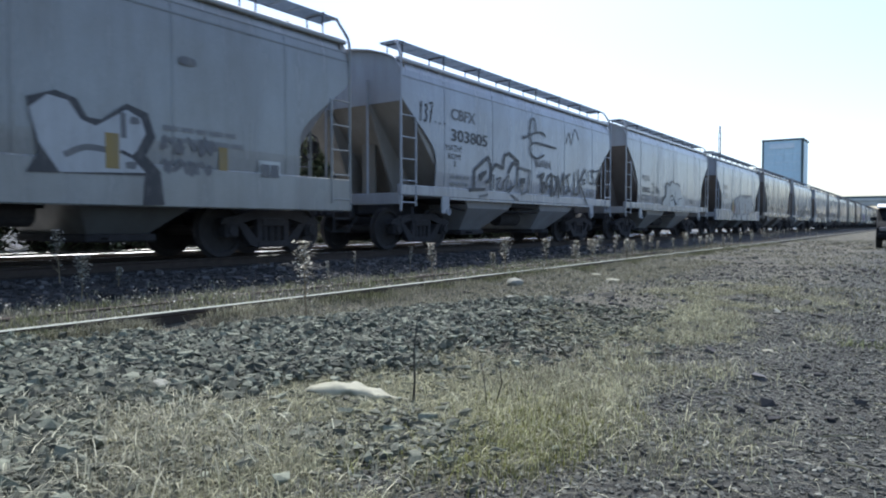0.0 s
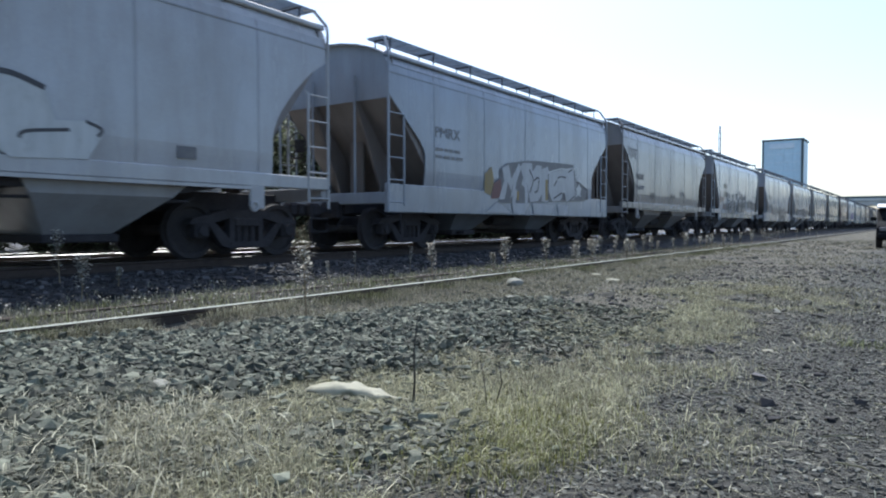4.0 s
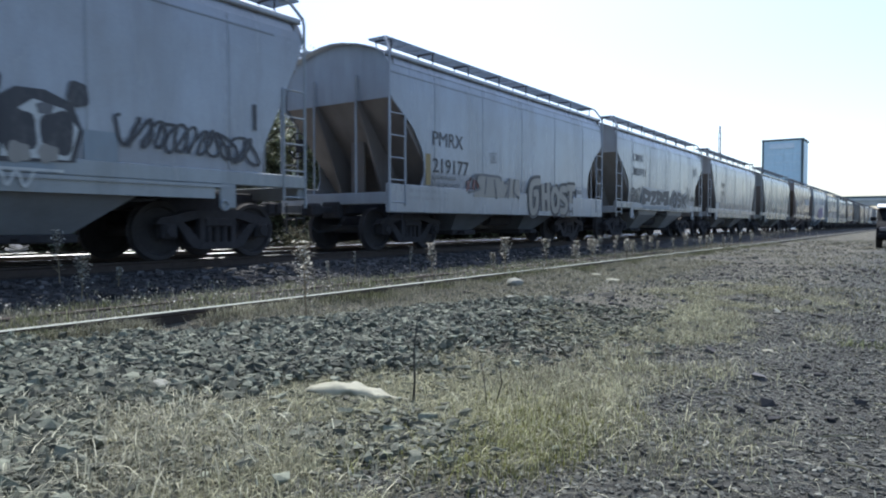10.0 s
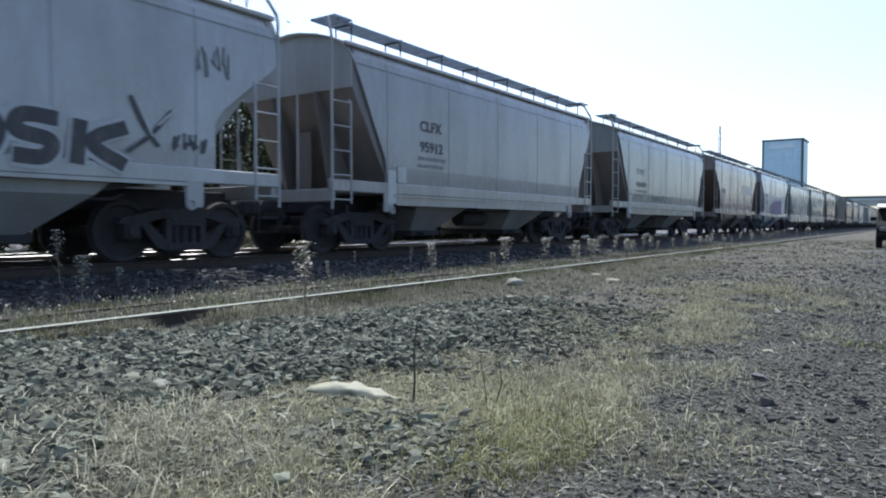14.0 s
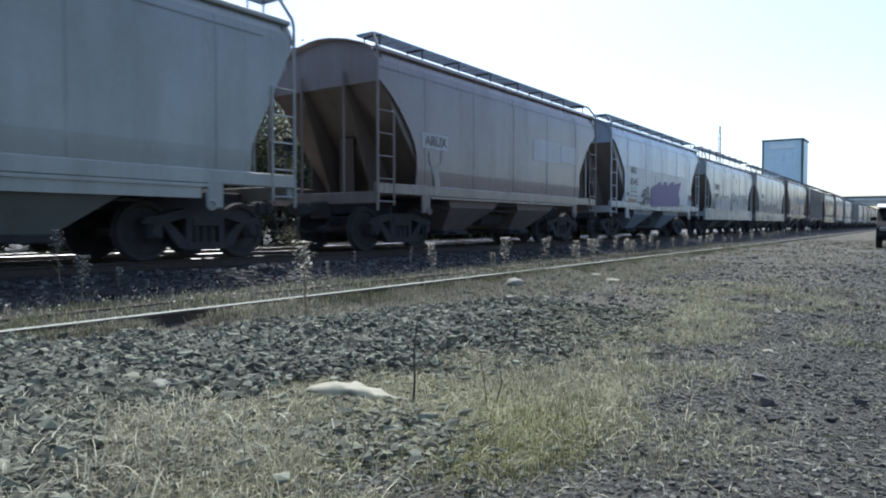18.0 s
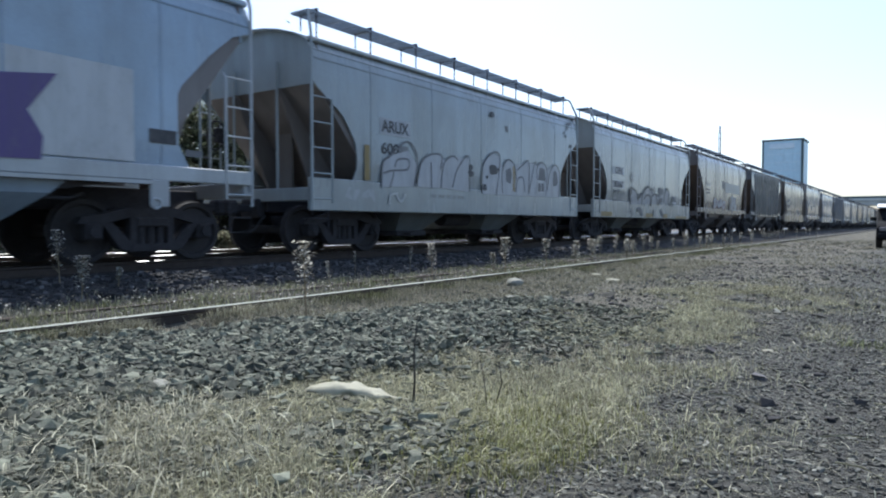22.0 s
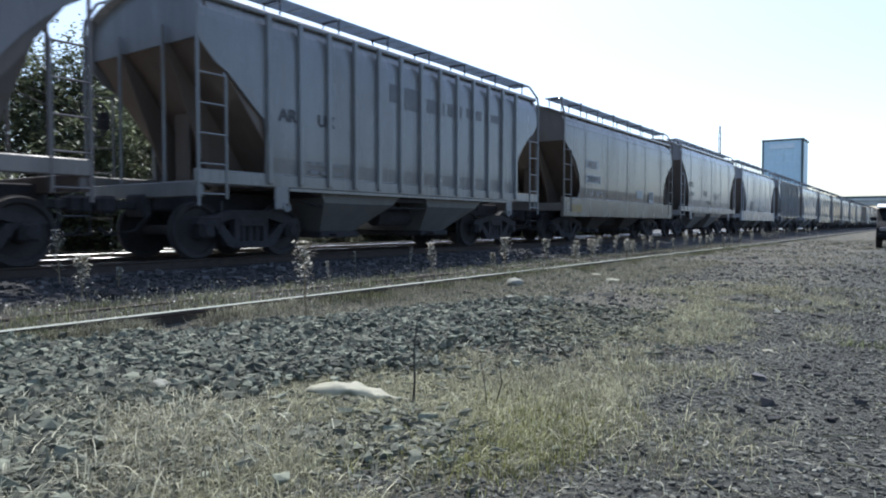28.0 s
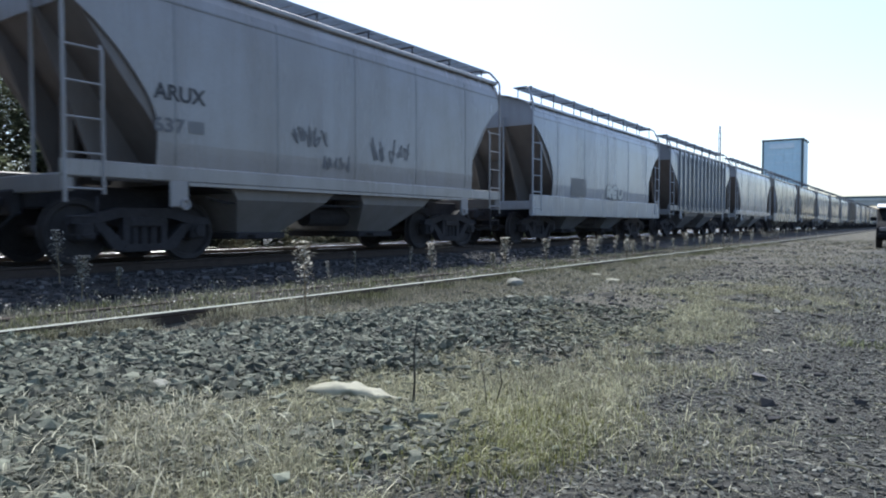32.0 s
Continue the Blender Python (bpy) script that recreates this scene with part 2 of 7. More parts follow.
def text_bm(words, height, width=None, bold=0.0, space=1.0):
    """Outline letters as flat faces in x and y, from 0 to width."""
    cu = bpy.data.curves.new("words", "FONT")
    cu.body, cu.size, cu.offset, cu.space_character, cu.resolution_u = words, height / 0.70, bold, space, 3
    ob = bpy.data.objects.new("words", cu)
    scene.collection.objects.link(ob)
    dg = bpy.context.evaluated_depsgraph_get()
    me = bpy.data.meshes.new_from_object(ob.evaluated_get(dg))
    bm = bmesh.new()
    bm.from_mesh(me)
    bpy.data.objects.remove(ob)
    bpy.data.curves.remove(cu)
    bpy.data.meshes.remove(me)
    if bm.verts:
        x0, x1 = min(v.co.x for v in bm.verts), max(v.co.x for v in bm.verts)
        k = width / (x1 - x0) if width else 1.0
        for v in bm.verts:
            v.co.x = (v.co.x - x0) * k
    return bm


# ---------------------------------------------------------------- ground
TRACK_Y, RAIL_Z = 10.476, 0.31          # main track's centre line and rail head
SIDING_Y, SIDING_Z = 5.30, 0.115        # siding's near rail and its head
GAUGE = 1.505


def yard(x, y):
    """Turn a spot 0.67 degrees about the camera's foot, holding its place in view."""
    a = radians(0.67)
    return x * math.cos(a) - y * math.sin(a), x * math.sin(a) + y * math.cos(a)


def height(x, y):
    """The lie of the land: rough yard, stone heap along the siding, ballast bed of the main track."""
    x0, y0 = x, y
    x, y = max(-90.0, min(x, 90.0)), max(-60.0, min(y, 60.0))
    n = noise.noise(Vector((x * 0.45, y * 0.45, 0.3))) * 0.045 + noise.noise(Vector((x * 1.7, y * 1.7, 4.0))) * 0.022
    near = max(0.0, 1.0 - math.hypot(x0 - 12, y0) / 60.0)
    z = n * near
    heap = math.exp(-((y - 3.7) / 0.85) ** 2) * 0.05 * (1 / (1 + math.exp((x - 6.4) * 1.8)))
    bed = 0.18 / (1 + math.exp(-(y - 8.5) * 5)) / (1 + math.exp((y - 12.2) * 5))
    hole = -0.46 * math.exp(-(((x - 3.42) / 0.23) ** 2 + ((y - 4.93) / 0.20) ** 2))
    bank = 0.07 * math.exp(-((y - 5.08) / 0.22) ** 2)
    return z + heap + bed + bank + hole - 0.02


def steps(fine0, fine1, step, far):
    s, a = list(np.arange(fine0, fine1 + 1e-6, step)), []
    d, q = step, fine1
    while q < far:
        d *= 1.22
        q += d
        s.append(q)
    d, q = step, fine0
    while q > -far:
        d *= 1.22
        q -= d
        a.append(q)
    return np.array(a[::-1] + s)


def build_ground():
    xs, ys = steps(0.2, 16.0, 0.11, 3500), steps(-2.5, 9.0, 0.11, 3500)
    verts = [(x, y, height(x, y)) for y in ys for x in xs]
    nx = len(xs)
    i = np.arange(len(ys) - 1)[:, None] * nx + np.arange(nx - 1)[None]
    faces = np.stack([i, i + 1, i + 1 + nx, i + nx], -1).reshape(-1, 4)
    m, N, L, b = material("yard_soil", 0.95)
    tc, sep = N.new("ShaderNodeTexCoord"), N.new("ShaderNodeSeparateXYZ")
    L.new(tc.outputs["Object"], sep.inputs[0])
    wob = noise_out(N, L, 0.55, 5, 0.65)
    y = math_node(N, L, "ADD", sep.outputs[1], math_node(N, L, "MULTIPLY", math_node(N, L, "SUBTRACT", wob, 0.5), 3.4))
    fine, mid = noise_out(N, L, 38.0, 5, 0.75), noise_out(N, L, 6.0, 5, 0.7)
    cinder = mix(N, L, ramp(N, L, fine, [(0.32, 0.0), (0.68, 1.0)]), (0.040, 0.040, 0.035), (0.155, 0.152, 0.128))
    straw = mix(N, L, ramp(N, L, fine, [(0.3, 0.0), (0.7, 1.0)]), (0.050, 0.046, 0.036), (0.22, 0.20, 0.145))
    straw = mix(N, L, ramp(N, L, mid, [(0.42, 0.0), (0.62, 0.75)]), straw, (0.11, 0.11, 0.09))
    stone = mix(N, L, ramp(N, L, fine, [(0.35, 0.0), (0.65, 1.0)]), (0.022, 0.022, 0.024), (0.075, 0.073, 0.072))
    c = mix(N, L, ramp(N, L, math_node(N, L, "MULTIPLY", y, 0.1), [(0.085, 0.0), (0.14, 1.0)]), cinder, straw)
    c = mix(N, L, ramp(N, L, math_node(N, L, "MULTIPLY", sep.outputs[1], 0.1), [(0.535, 0.0), (0.57, 0.6), (0.72, 0.9), (0.8, 1.0)]), c, stone)
    # shade in the gaps between heap stones, put into the soil colour
    heap = math_node(N, L, "MULTIPLY", ramp(N, L, math_node(N, L, "MULTIPLY", sep.outputs[1], 0.1), [(0.25, 0.0), (0.29, 1.0), (0.40, 1.0), (0.45, 0.0)]),
                     ramp(N, L, math_node(N, L, "MULTIPLY", sep.outputs[0], 0.1), [(0.46, 1.0), (0.63, 0.0)]))
    c = mix(N, L, heap, c, stone)
    # sunlit strip past the train's far side, its brightness put into the soil colour
    sunlit = mix(N, L, ramp(N, L, fine, [(0.3, 0.0), (0.7, 1.0)]), (0.42, 0.41, 0.38), (0.60, 0.59, 0.56))
    c = mix(N, L, ramp(N, L, math_node(N, L, "MULTIPLY", sep.outputs[1], 0.05), [(0.552, 0.0), (0.568, 1.0), (0.82, 1.0), (0.86, 0.2)]), c, sunlit)
    broad = noise_out(N, L, 0.9, 6, 0.7)
    c = mix(N, L, 0.8, c, ramp(N, L, broad, [(0.34, 0.5), (0.5, 0.95), (0.68, 1.35)]), "MULTIPLY")
    L.new(c, b.inputs["Base Color"])
    vor = N.new("ShaderNodeTexVoronoi")
    vor.inputs["Scale"].default_value = 24
    L.new(tc.outputs["Object"], vor.inputs["Vector"])
    bump(N, L, b, math_node(N, L, "ADD", fine, vor.outputs["Distance"]), 1.0, 0.05)
    ob = raw_mesh("ground", verts, faces, m)
    for p in ob.data.polygons:
        p.use_smooth = True
    return tagged(ob, "rough cinder yard with dry straw patches and dark ballast", "ground", kind="structure")


build_ground()


def rail_mesh(x0, x1, head=None, slim=1.0):
    """Flat-bottomed rail, its head towards z = 0."""
    prof = [(-0.07, -0.17), (0.07, -0.17), (0.07, -0.155), (0.012, -0.135), (0.012, -0.045), (0.036, -0.035), (0.036, -0.008), (0.020, 0.0),
            (-0.020, 0.0), (-0.036, -0.008), (-0.036, -0.035), (-0.012, -0.045), (-0.012, -0.135), (-0.07, -0.155)]
    prof = [(y * slim if z > -0.05 else y, z) for y, z in prof]
    bm = bmesh.new()
    a = [bm.verts.new((x0, y, z)) for y, z in prof]
    b = [bm.verts.new((x1, y, z)) for y, z in prof]
    n = len(prof)
    for i in range(n):
        f = bm.faces.new((a[i], a[(i + 1) % n], b[(i + 1) % n], b[i]))
        f.material_index = 1 if i in (6, 7, 8) else 0
    bm.faces.new(a[::-1])
    bm.faces.new(b)
    bmesh.ops.recalc_face_normals(bm, faces=bm.faces)
    me = bpy.data.meshes.new("rail")
    bm.to_mesh(me)
    bm.free()
    me.materials.append(M_RAILSIDE)
    me.materials.append(head or M_RAIL)
    return me


def build_track(name, y0, z, label, tie_from, tie_to, tie_drop, group):
    root = tagged(new(name), label, "railway track", group, "structure")
    root.location = (0, y0, z)
    me = rail_mesh(-120, 900, M_RAILDULL, 0.72) if name == "track_siding" else rail_mesh(-120, 900)
    rusty = rail_mesh(-120, 900, M_RAILSIDE) if name == "track_siding" else me
    share("rail", me, root, pose(0, -GAUGE / 2, 0))
    share("rail", rusty, root, pose(0, GAUGE / 2, -0.10 if rusty is not me else 0))
    bm = box(bmesh.new(), -0.11, 0.11, -1.28, 1.28, -0.16, 0.0, 0.012)
    tie = part("tie", bm, M_TIE, root)
    n = int((tie_to - tie_from) / 0.55)
    tie.matrix_basis = pose(tie_from, 0, -0.155 - tie_drop)
    for i in range(1, n):
        share("tie", tie.data, root, pose(tie_from + 0.55 * i + random.uniform(-.03, .03), random.uniform(-.04, .04), -0.155 - tie_drop, 0, 0, random.uniform(-1, 1)))
    bm = box(bmesh.new(), -0.09, 0.09, -0.17, 0.17, 0, 0.018)
    plate = part("tie_plate", bm, M_RAILSIDE, root)
    plate.matrix_basis = pose(tie_from, -GAUGE / 2, -0.17 - 0.003)
    for i in range(1, min(n, 90)):
        for s in (-1, 1):
            share("tie_plate", plate.data, root, pose(tie_from + 0.55 * i, s * GAUGE / 2, -0.173))
    return root


build_track("track_main", TRACK_Y, RAIL_Z, "main line of polished steel rails on dark ballast", -4, 78, 0.0, "yard tracks")
build_track("track_siding", SIDING_Y + GAUGE / 2, SIDING_Z, "weed-grown siding with one shiny half-buried rail", -1, 40, 0.03, "yard tracks")
build_track("track_far", TRACK_Y + 4.6, RAIL_Z - 0.06, "second main line behind the train", 2, 60, 0.0, "yard tracks")


# ---------------------------------------------------------------- the train
SPEED = 6.745                            # metres a second, towards the camera's left
NEAR_Y = TRACK_Y - 1.6                 # plane of the wagons' near sides
REACH = NEAR_Y * math.tan(radians(TURN))

EDGES = {  # how far the side sheet is cut back from the end, by height above the rail
    "round": [(1.38, 1.32), (1.9, 1.33), (2.1, 1.31), (2.3, 1.23), (2.5, 1.11), (2.8, 0.84), (3.0, 0.62), (3.2, 0.37), (3.38, 0.04), (4.0, 0.04)],
    "angled": [(1.38, 1.28), (2.05, 1.30), (2.26, 1.20), (2.55, 0.86), (3.10, 0.12), (3.22, 0.04), (4.0, 0.04)],
    "bell": [(1.38, 1.12), (1.6, 1.22), (1.9, 1.22), (2.15, 1.16), (2.6, 0.82), (3.10, 0.08), (3.2, 0.04), (4.0, 0.04)],
    "octagon": [(1.38, 1.16), (1.55, 1.26), (1.75, 1.36), (2.5, 1.36), (3.05, 0.81), (3.40, 0.37), (3.46, 0.04), (4.0, 0.04)],
    "straight": [(1.38, 1.59), (1.83, 1.58), (3.75, 0.60), (3.85, 0.50), (4.0, 0.47)],
    "straight_rear": [(1.38, 0.95), (1.83, 0.95), (3.14, 0.27), (3.6, 0.04), (4.0, 0.04)],
    "ribbed": [(1.25, 1.33), (2.25, 1.32), (2.90, 0.57), (2.92, 0.44), (3.30, 0.04), (4.0, 0.04)],
}
HALF = [(0.7, 1.60), (1.38, 1.575), (1.7, 1.60), (3.3, 1.60), (3.6, 1.585), (3.78, 1.545), (3.90, 1.48), (3.98, 1.40), (4.1, 1.15), (4.22, 0.75), (4.30, 0.3), (4.32, 0.0)]


def lerp(table, q):
    for (a, va), (b, vb) in zip(table, table[1:]):
        if q <= b:
            k = (q - a) / (b - a) if b > a else 0
            return va + (vb - va) * max(0.0, k)
    return table[-1][1]


def cut(style, z, end=0):
    """How far the side is cut back at one end."""
    return lerp(EDGES["straight_rear" if end and style == "straight" else style], z)


def half(z):
    return lerp(HALF, z)


shared = {}


def cached(key, build, mat):
    """One mesh for all the alike pieces of the train."""
    if key not in shared:
        bm = build()
        me = bpy.data.meshes.new(key)
        bm.to_mesh(me)
        bm.free()
        me.materials.append(mat)
        shared[key] = me
    return shared[key]


def lathe(prof, n=28):
    """A profile of (radius, y) turned round the y axis."""
    bm = bmesh.new()
    rings = [[bm.verts.new((r * math.cos(2 * math.pi * k / n), y, r * math.sin(2 * math.pi * k / n))) for k in range(n)] for r, y in prof]
    for a, b in zip(rings, rings[1:]):
        for k in range(n):
            bm.faces.new((a[k], a[(k + 1) % n], b[(k + 1) % n], b[k]))
    bm.faces.new(rings[0])
    bm.faces.new(rings[-1][::-1])
    bmesh.ops.recalc_face_normals(bm, faces=bm.faces)
    return bm


def wheelset_bm():
    prof = [(0.08, -1.08), (0.08, -0.83), (0.15, -0.82), (0.17, -0.79), (0.36, -0.77), (0.39, -0.82), (0.455, -0.82), (0.462, -0.73), (0.487, -0.715),
            (0.480, -0.69), (0.39, -0.69), (0.36, -0.74), (0.16, -0.72), (0.09, -0.66), (0.085, 0.0)]
    return lathe(prof + [(r, -y) for r, y in prof[::-1]], 26)


def sideframe_bm():
    bm = bmesh.new()
    top = [(-1.12, 0.56), (-1.05, 0.66), (-0.78, 0.70), (-0.38, 0.80), (0.38, 0.80), (0.78, 0.70), (1.05, 0.66), (1.12, 0.56), (0.75, 0.56), (0.36, 0.66), (-0.36, 0.66), (-0.75, 0.56)]
    prism(bm, top, -0.08, 0.08)
    prism(bm, [(-0.78, 0.57), (-0.62, 0.57), (-0.30, 0.26), (-0.36, 0.16), (-0.50, 0.20)], -0.08, 0.08)
    prism(bm, [(0.78, 0.57), (0.50, 0.20), (0.36, 0.16), (0.30, 0.26), (0.62, 0.57)], -0.08, 0.08)
    prism(bm, [(-0.37, 0.16), (-0.31, 0.27), (0.31, 0.27), (0.37, 0.16)], -0.09, 0.09)
    for s in (-1, 1):
        box(bm, s * 0.30 - 0.05, s * 0.30 + 0.05, -0.075, 0.075, 0.25, 0.68)
        box(bm, s * 0.89 - 0.13, s * 0.89 + 0.13, -0.10, 0.10, 0.33, 0.585, 0.03)
        tube(bm, [(s * 0.89, -0.14, 0.457), (s * 0.89, -0.05, 0.457)], 0.09, 12)
    for k in (-0.15, 0.0, 0.15):
        tube(bm, [(k, 0, 0.26), (k, 0, 0.52)], 0.062, 10)
    box(bm, -0.26, 0.26, -0.10, 0.10, 0.52, 0.66, 0.02)
    bmesh.ops.recalc_face_normals(bm, faces=bm.faces)
    return bm


def bolster_bm():
    bm = box(bmesh.new(), -0.20, 0.20, -0.95, 0.95, 0.52, 0.74, 0.03)
    tube(bm, [(0, 0, 0.70), (0, 0, 0.86)], 0.2, 14)
    for s in (-1, 1):
        box(bm, s * 0.36 - 0.03, s * 0.36 + 0.03, -0.8, 0.8, 0.34, 0.44)
    return bm


def coupler_bm():
    bm = box(bmesh.new(), -0.45, 0.1, -0.07, 0.07, 0.79, 0.93, 0.02)
    box(bm, -0.68, -0.40, -0.15, 0.12, 0.72, 1.0, 0.05)
    box(bm, -0.74, -0.58, 0.05, 0.17, 0.74, 0.98, 0.03)
    box(bm, -0.05, 0.12, -0.26, 0.26, 0.68, 1.04, 0.03)
    return bm


def hose_bm():
    return tube(bmesh.new(), [(-0.05, -0.45, 0.72), (-0.3, -0.42, 0.45), (-0.6, -0.2, 0.40), (-0.7, -0.1, 0.5)], 0.025, 6)


def ladder_bm():
    bm = bmesh.new()
    tube(bm, [(0.50, 0, 0.95), (0.50, 0, 2.82), (0.50, 0.05, 2.90)], 0.026, 6)
    for i in range(5):
        z = 1.02 + 0.455 * i
        if z < 2.9:
            tube(bm, [(0.0, 0, z), (0.50, 0, z)], 0.016, 5)
    return bm


def post_bm():
    bm = bmesh.new()
    pts = [(0, 0, 0.84), (0, 0, 3.88), (0.01, 0.02, 3.97), (0.12, 0.20, 4.22), (0.18, 0.26, 4.26), (0.25, 0.36, 4.265)]
    tube(bm, pts, 0.028, 7)
    return bm


def step_bm():
    bm = bmesh.new()
    tube(bm, [(0.02, 0, 0.92), (0.02, 0, 0.42), (0.42, 0, 0.42), (0.42, 0, 0.92)], 0.017, 5)
    tube(bm, [(0.02, 0, 0.66), (0.42, 0, 0.66)], 0.014, 5)
    return bm


def reservoir_bm():
    bm = bmesh.new()
    tube(bm, [(-0.55, 0, 0), (-0.5, 0, 0), (0.5, 0, 0), (0.55, 0, 0)], 0.2, 14)
    box(bm, -0.35, -0.28, -0.03, 0.03, 0.15, 0.45)
    box(bm, 0.28, 0.35, -0.03, 0.03, 0.15, 0.45)
    return bm


def brake_wheel_bm():
    bm = bmesh.new()
    ring = [(0, 0.28 * math.cos(a), 0.28 * math.sin(a)) for a in np.linspace(0, 2 * math.pi, 19)]
    tube(bm, ring, 0.018, 6)
    for a in np.linspace(0, math.pi, 4)[:-1]:
        tube(bm, [(0, 0.28 * math.cos(a), 0.28 * math.sin(a)), (0, -0.28 * math.cos(a), -0.28 * math.sin(a))], 0.012, 5)
    box(bm, 0.0, 0.16, -0.09, 0.09, -0.14, 0.14, 0.02)
    return bm


def pad_bm():
    bm = box(bmesh.new(), -0.15, 0.15, -0.03, 0.03, 0.80, 1.20, 0.02)
    tube(bm, [(0.08 + 0.07 * math.cos(a), -0.04, 0.85 + 0.07 * math.sin(a)) for a in np.linspace(0, 2 * math.pi, 13)], 0.022, 6)
    return bm


def strip(L, e, z0, z1, style, side, thick=0.03, cols=20, rows=22):
    """Side sheet between its curved ends."""
    grid = []
    for i in range(rows + 1):
        z = z0 + (z1 - z0) * i / rows
        x0, x1 = cut(style, z), cut(style, z, 1)
        grid.append([(x0 + (L - x0 - x1) * j / cols, side * half(z), z) for j in range(cols + 1)])
    return shell(bmesh.new(), grid, lambda p: Vector((0, side, 0)), thick)


wagons = []


def build_wagon(F, L, style, sill, color, sill_color=None, roof_color=None, slope_color=(0.20, 0.178, 0.165), label="", seams=5, rise=0.0):
    """A covered hopper; its own space has x = 0 at the front corner post and z = 0 at the rail head."""
    w = new("hopper_wagon")
    tagged(w, label, "freight wagon", "wagons of the train")
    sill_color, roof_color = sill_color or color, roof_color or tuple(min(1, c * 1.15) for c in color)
    zb = 1.30 if style == "ribbed" else 1.38
    for side in (-1, 1):
        part("side_sheet", strip(L, 0, zb, 3.98, style, side), M_PAINT, w, "", color)
    # roof, eaves
    xr, xq = cut(style, 3.98), cut(style, 3.98, 1)
    ys = [-1.42, -1.15, -0.75, -0.3, 0.0, 0.3, 0.75, 1.15, 1.42]
    zs = [3.975, 4.10, 4.22, 4.30, 4.32, 4.30, 4.22, 4.10, 3.975]
    grid = [[(xr - 0.02 + (L - xr - xq + 0.04) * j / 14, y, z) for j in range(15)] for y, z in zip(ys, zs)]
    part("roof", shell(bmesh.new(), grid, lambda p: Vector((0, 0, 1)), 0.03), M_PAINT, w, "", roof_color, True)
    for side in (-1, 1):
        bm = box(bmesh.new(), xr, L - xq, side * 1.50 - 0.05, side * 1.50 + 0.05, 3.90, 3.985, 0.02)
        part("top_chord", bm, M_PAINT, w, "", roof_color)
    # ends: upper wall and slope sheet
    for end in (0, 1):
        def fx(x):
            return L - x if end else x
        xe = (xq if end else xr) + 0.12
        zc = {"straight": 3.15, "angled": 3.12, "bell": 3.12}.get(style, 3.36)
        bm = bmesh.new()
        out = [(-1.55, zc), (-1.55, 3.7), (-1.40, 3.97), (-0.75, 4.20), (0, 4.30), (0.75, 4.20), (1.40, 3.97), (1.55, 3.7), (1.55, zc)]
        a = [bm.verts.new((fx(xe), y, z)) for y, z in out]
        b = [bm.verts.new((fx(xe + 0.04), y, z)) for y, z in out]
        bm.faces.new(a), bm.faces.new(b[::-1])
        for i in range(len(a)):
            bm.faces.new((a[i], b[i], b[(i + 1) % len(a)], a[(i + 1) % len(a)]))
        bmesh.ops.recalc_face_normals(bm, faces=bm.faces)
        part("end_wall", bm, M_RUST, w, "", color)
        x1 = 1.90 if style != "straight" else 1.82 - 0.5 * end
        bm = prism(bmesh.new(), [(fx(xe + 0.02), zc + 0.02), (fx(xe + 0.08), zc + 0.02), (fx(x1 + 0.06), 1.20), (fx(x1), 1.16)], -1.54, 1.54)
        bmesh.ops.recalc_face_normals(bm, faces=bm.faces)
        part("slope_sheet", bm, M_RUST, w, "rust-brown sloping end sheet", slope_color)
        # webs that close the space between slope and side
        zz = [3.88 - (3.88 - 1.3) * k / 18 for k in range(19)]
        low = [(xe + 0.045 + (x1 - xe) * max(0.0, zc - z) / (zc - 1.18), z) for z in zz]
        low = [(x, z, max(x + 0.03, cut(style, z, end) + 0.1)) for x, z in low]
        for side in (-1, 1):
            y0, y1 = sorted((side * 1.46, side * 1.545))
            bm = prism(bmesh.new(), [(fx(x), z) for x, z, r in low] + [(fx(r), z) for x, z, r in low[::-1]], y0, y1)
            bmesh.ops.recalc_face_normals(bm, faces=bm.faces)
            part("end_web", bm, M_RUST, w, "", slope_color)
        # stiffeners under the slope
        for y in (-0.62, 0.62):
            bm = prism(bmesh.new(), [(fx(xe - 0.05), zc), (fx(xe + 0.05), zc), (fx(x1 - 0.05), 1.2), (fx(0.92), 1.2), (fx(0.92), 1.35)], y - 0.03, y + 0.03)
            bmesh.ops.recalc_face_normals(bm, faces=bm.faces)
            part("gusset", bm, M_RUST, w, "", slope_color)
        bm = box(bmesh.new(), min(fx(0), fx(0.16)), max(fx(0), fx(0.16)), -1.56, 1.56, 0.98, 1.22, 0.015)
        part("end_sill", bm, M_RUST, w, "", sill_color)
        bm = box(bmesh.new(), min(fx(0.84), fx(0.90)), max(fx(0.84), fx(0.90)), -0.2, 0.2, 1.1, 2.45, 0.01)
        part("end_bulkhead", bm, M_RUST, w, "", slope_color)
        share("coupler", cached("coupler", coupler_bm, M_STEEL), w, pose(fx(0), 0, 0, 0, 0, 180 * end))
        share("air_hose", cached("hose", hose_bm, M_RUBBER), w, pose(fx(0), 0, 0, 0, 0, 180 * end))
        for side in (-1, 1):
            flip = Matrix.Diagonal((1 - 2 * end, -side, 1, 1))
            share("corner_post", cached("post", post_bm, M_RUST), w, Matrix.Translation((fx(0.03), side * 1.60, 0)) @ flip, sill_color)
            share("ladder", cached("ladder", ladder_bm, M_RUST), w, Matrix.Translation((fx(0.03), side * 1.61, 0)) @ flip, sill_color)
            share("step", cached("step", step_bm, M_STEEL), w, Matrix.Translation((fx(0.03), side * 1.58, 0)) @ flip)
            # end posts that hold up the roof walk
            bm = tube(bmesh.new(), [(fx(0.1), side * 0.62, 1.2), (fx(0.1), side * 0.62, 3.62)], 0.028, 6)
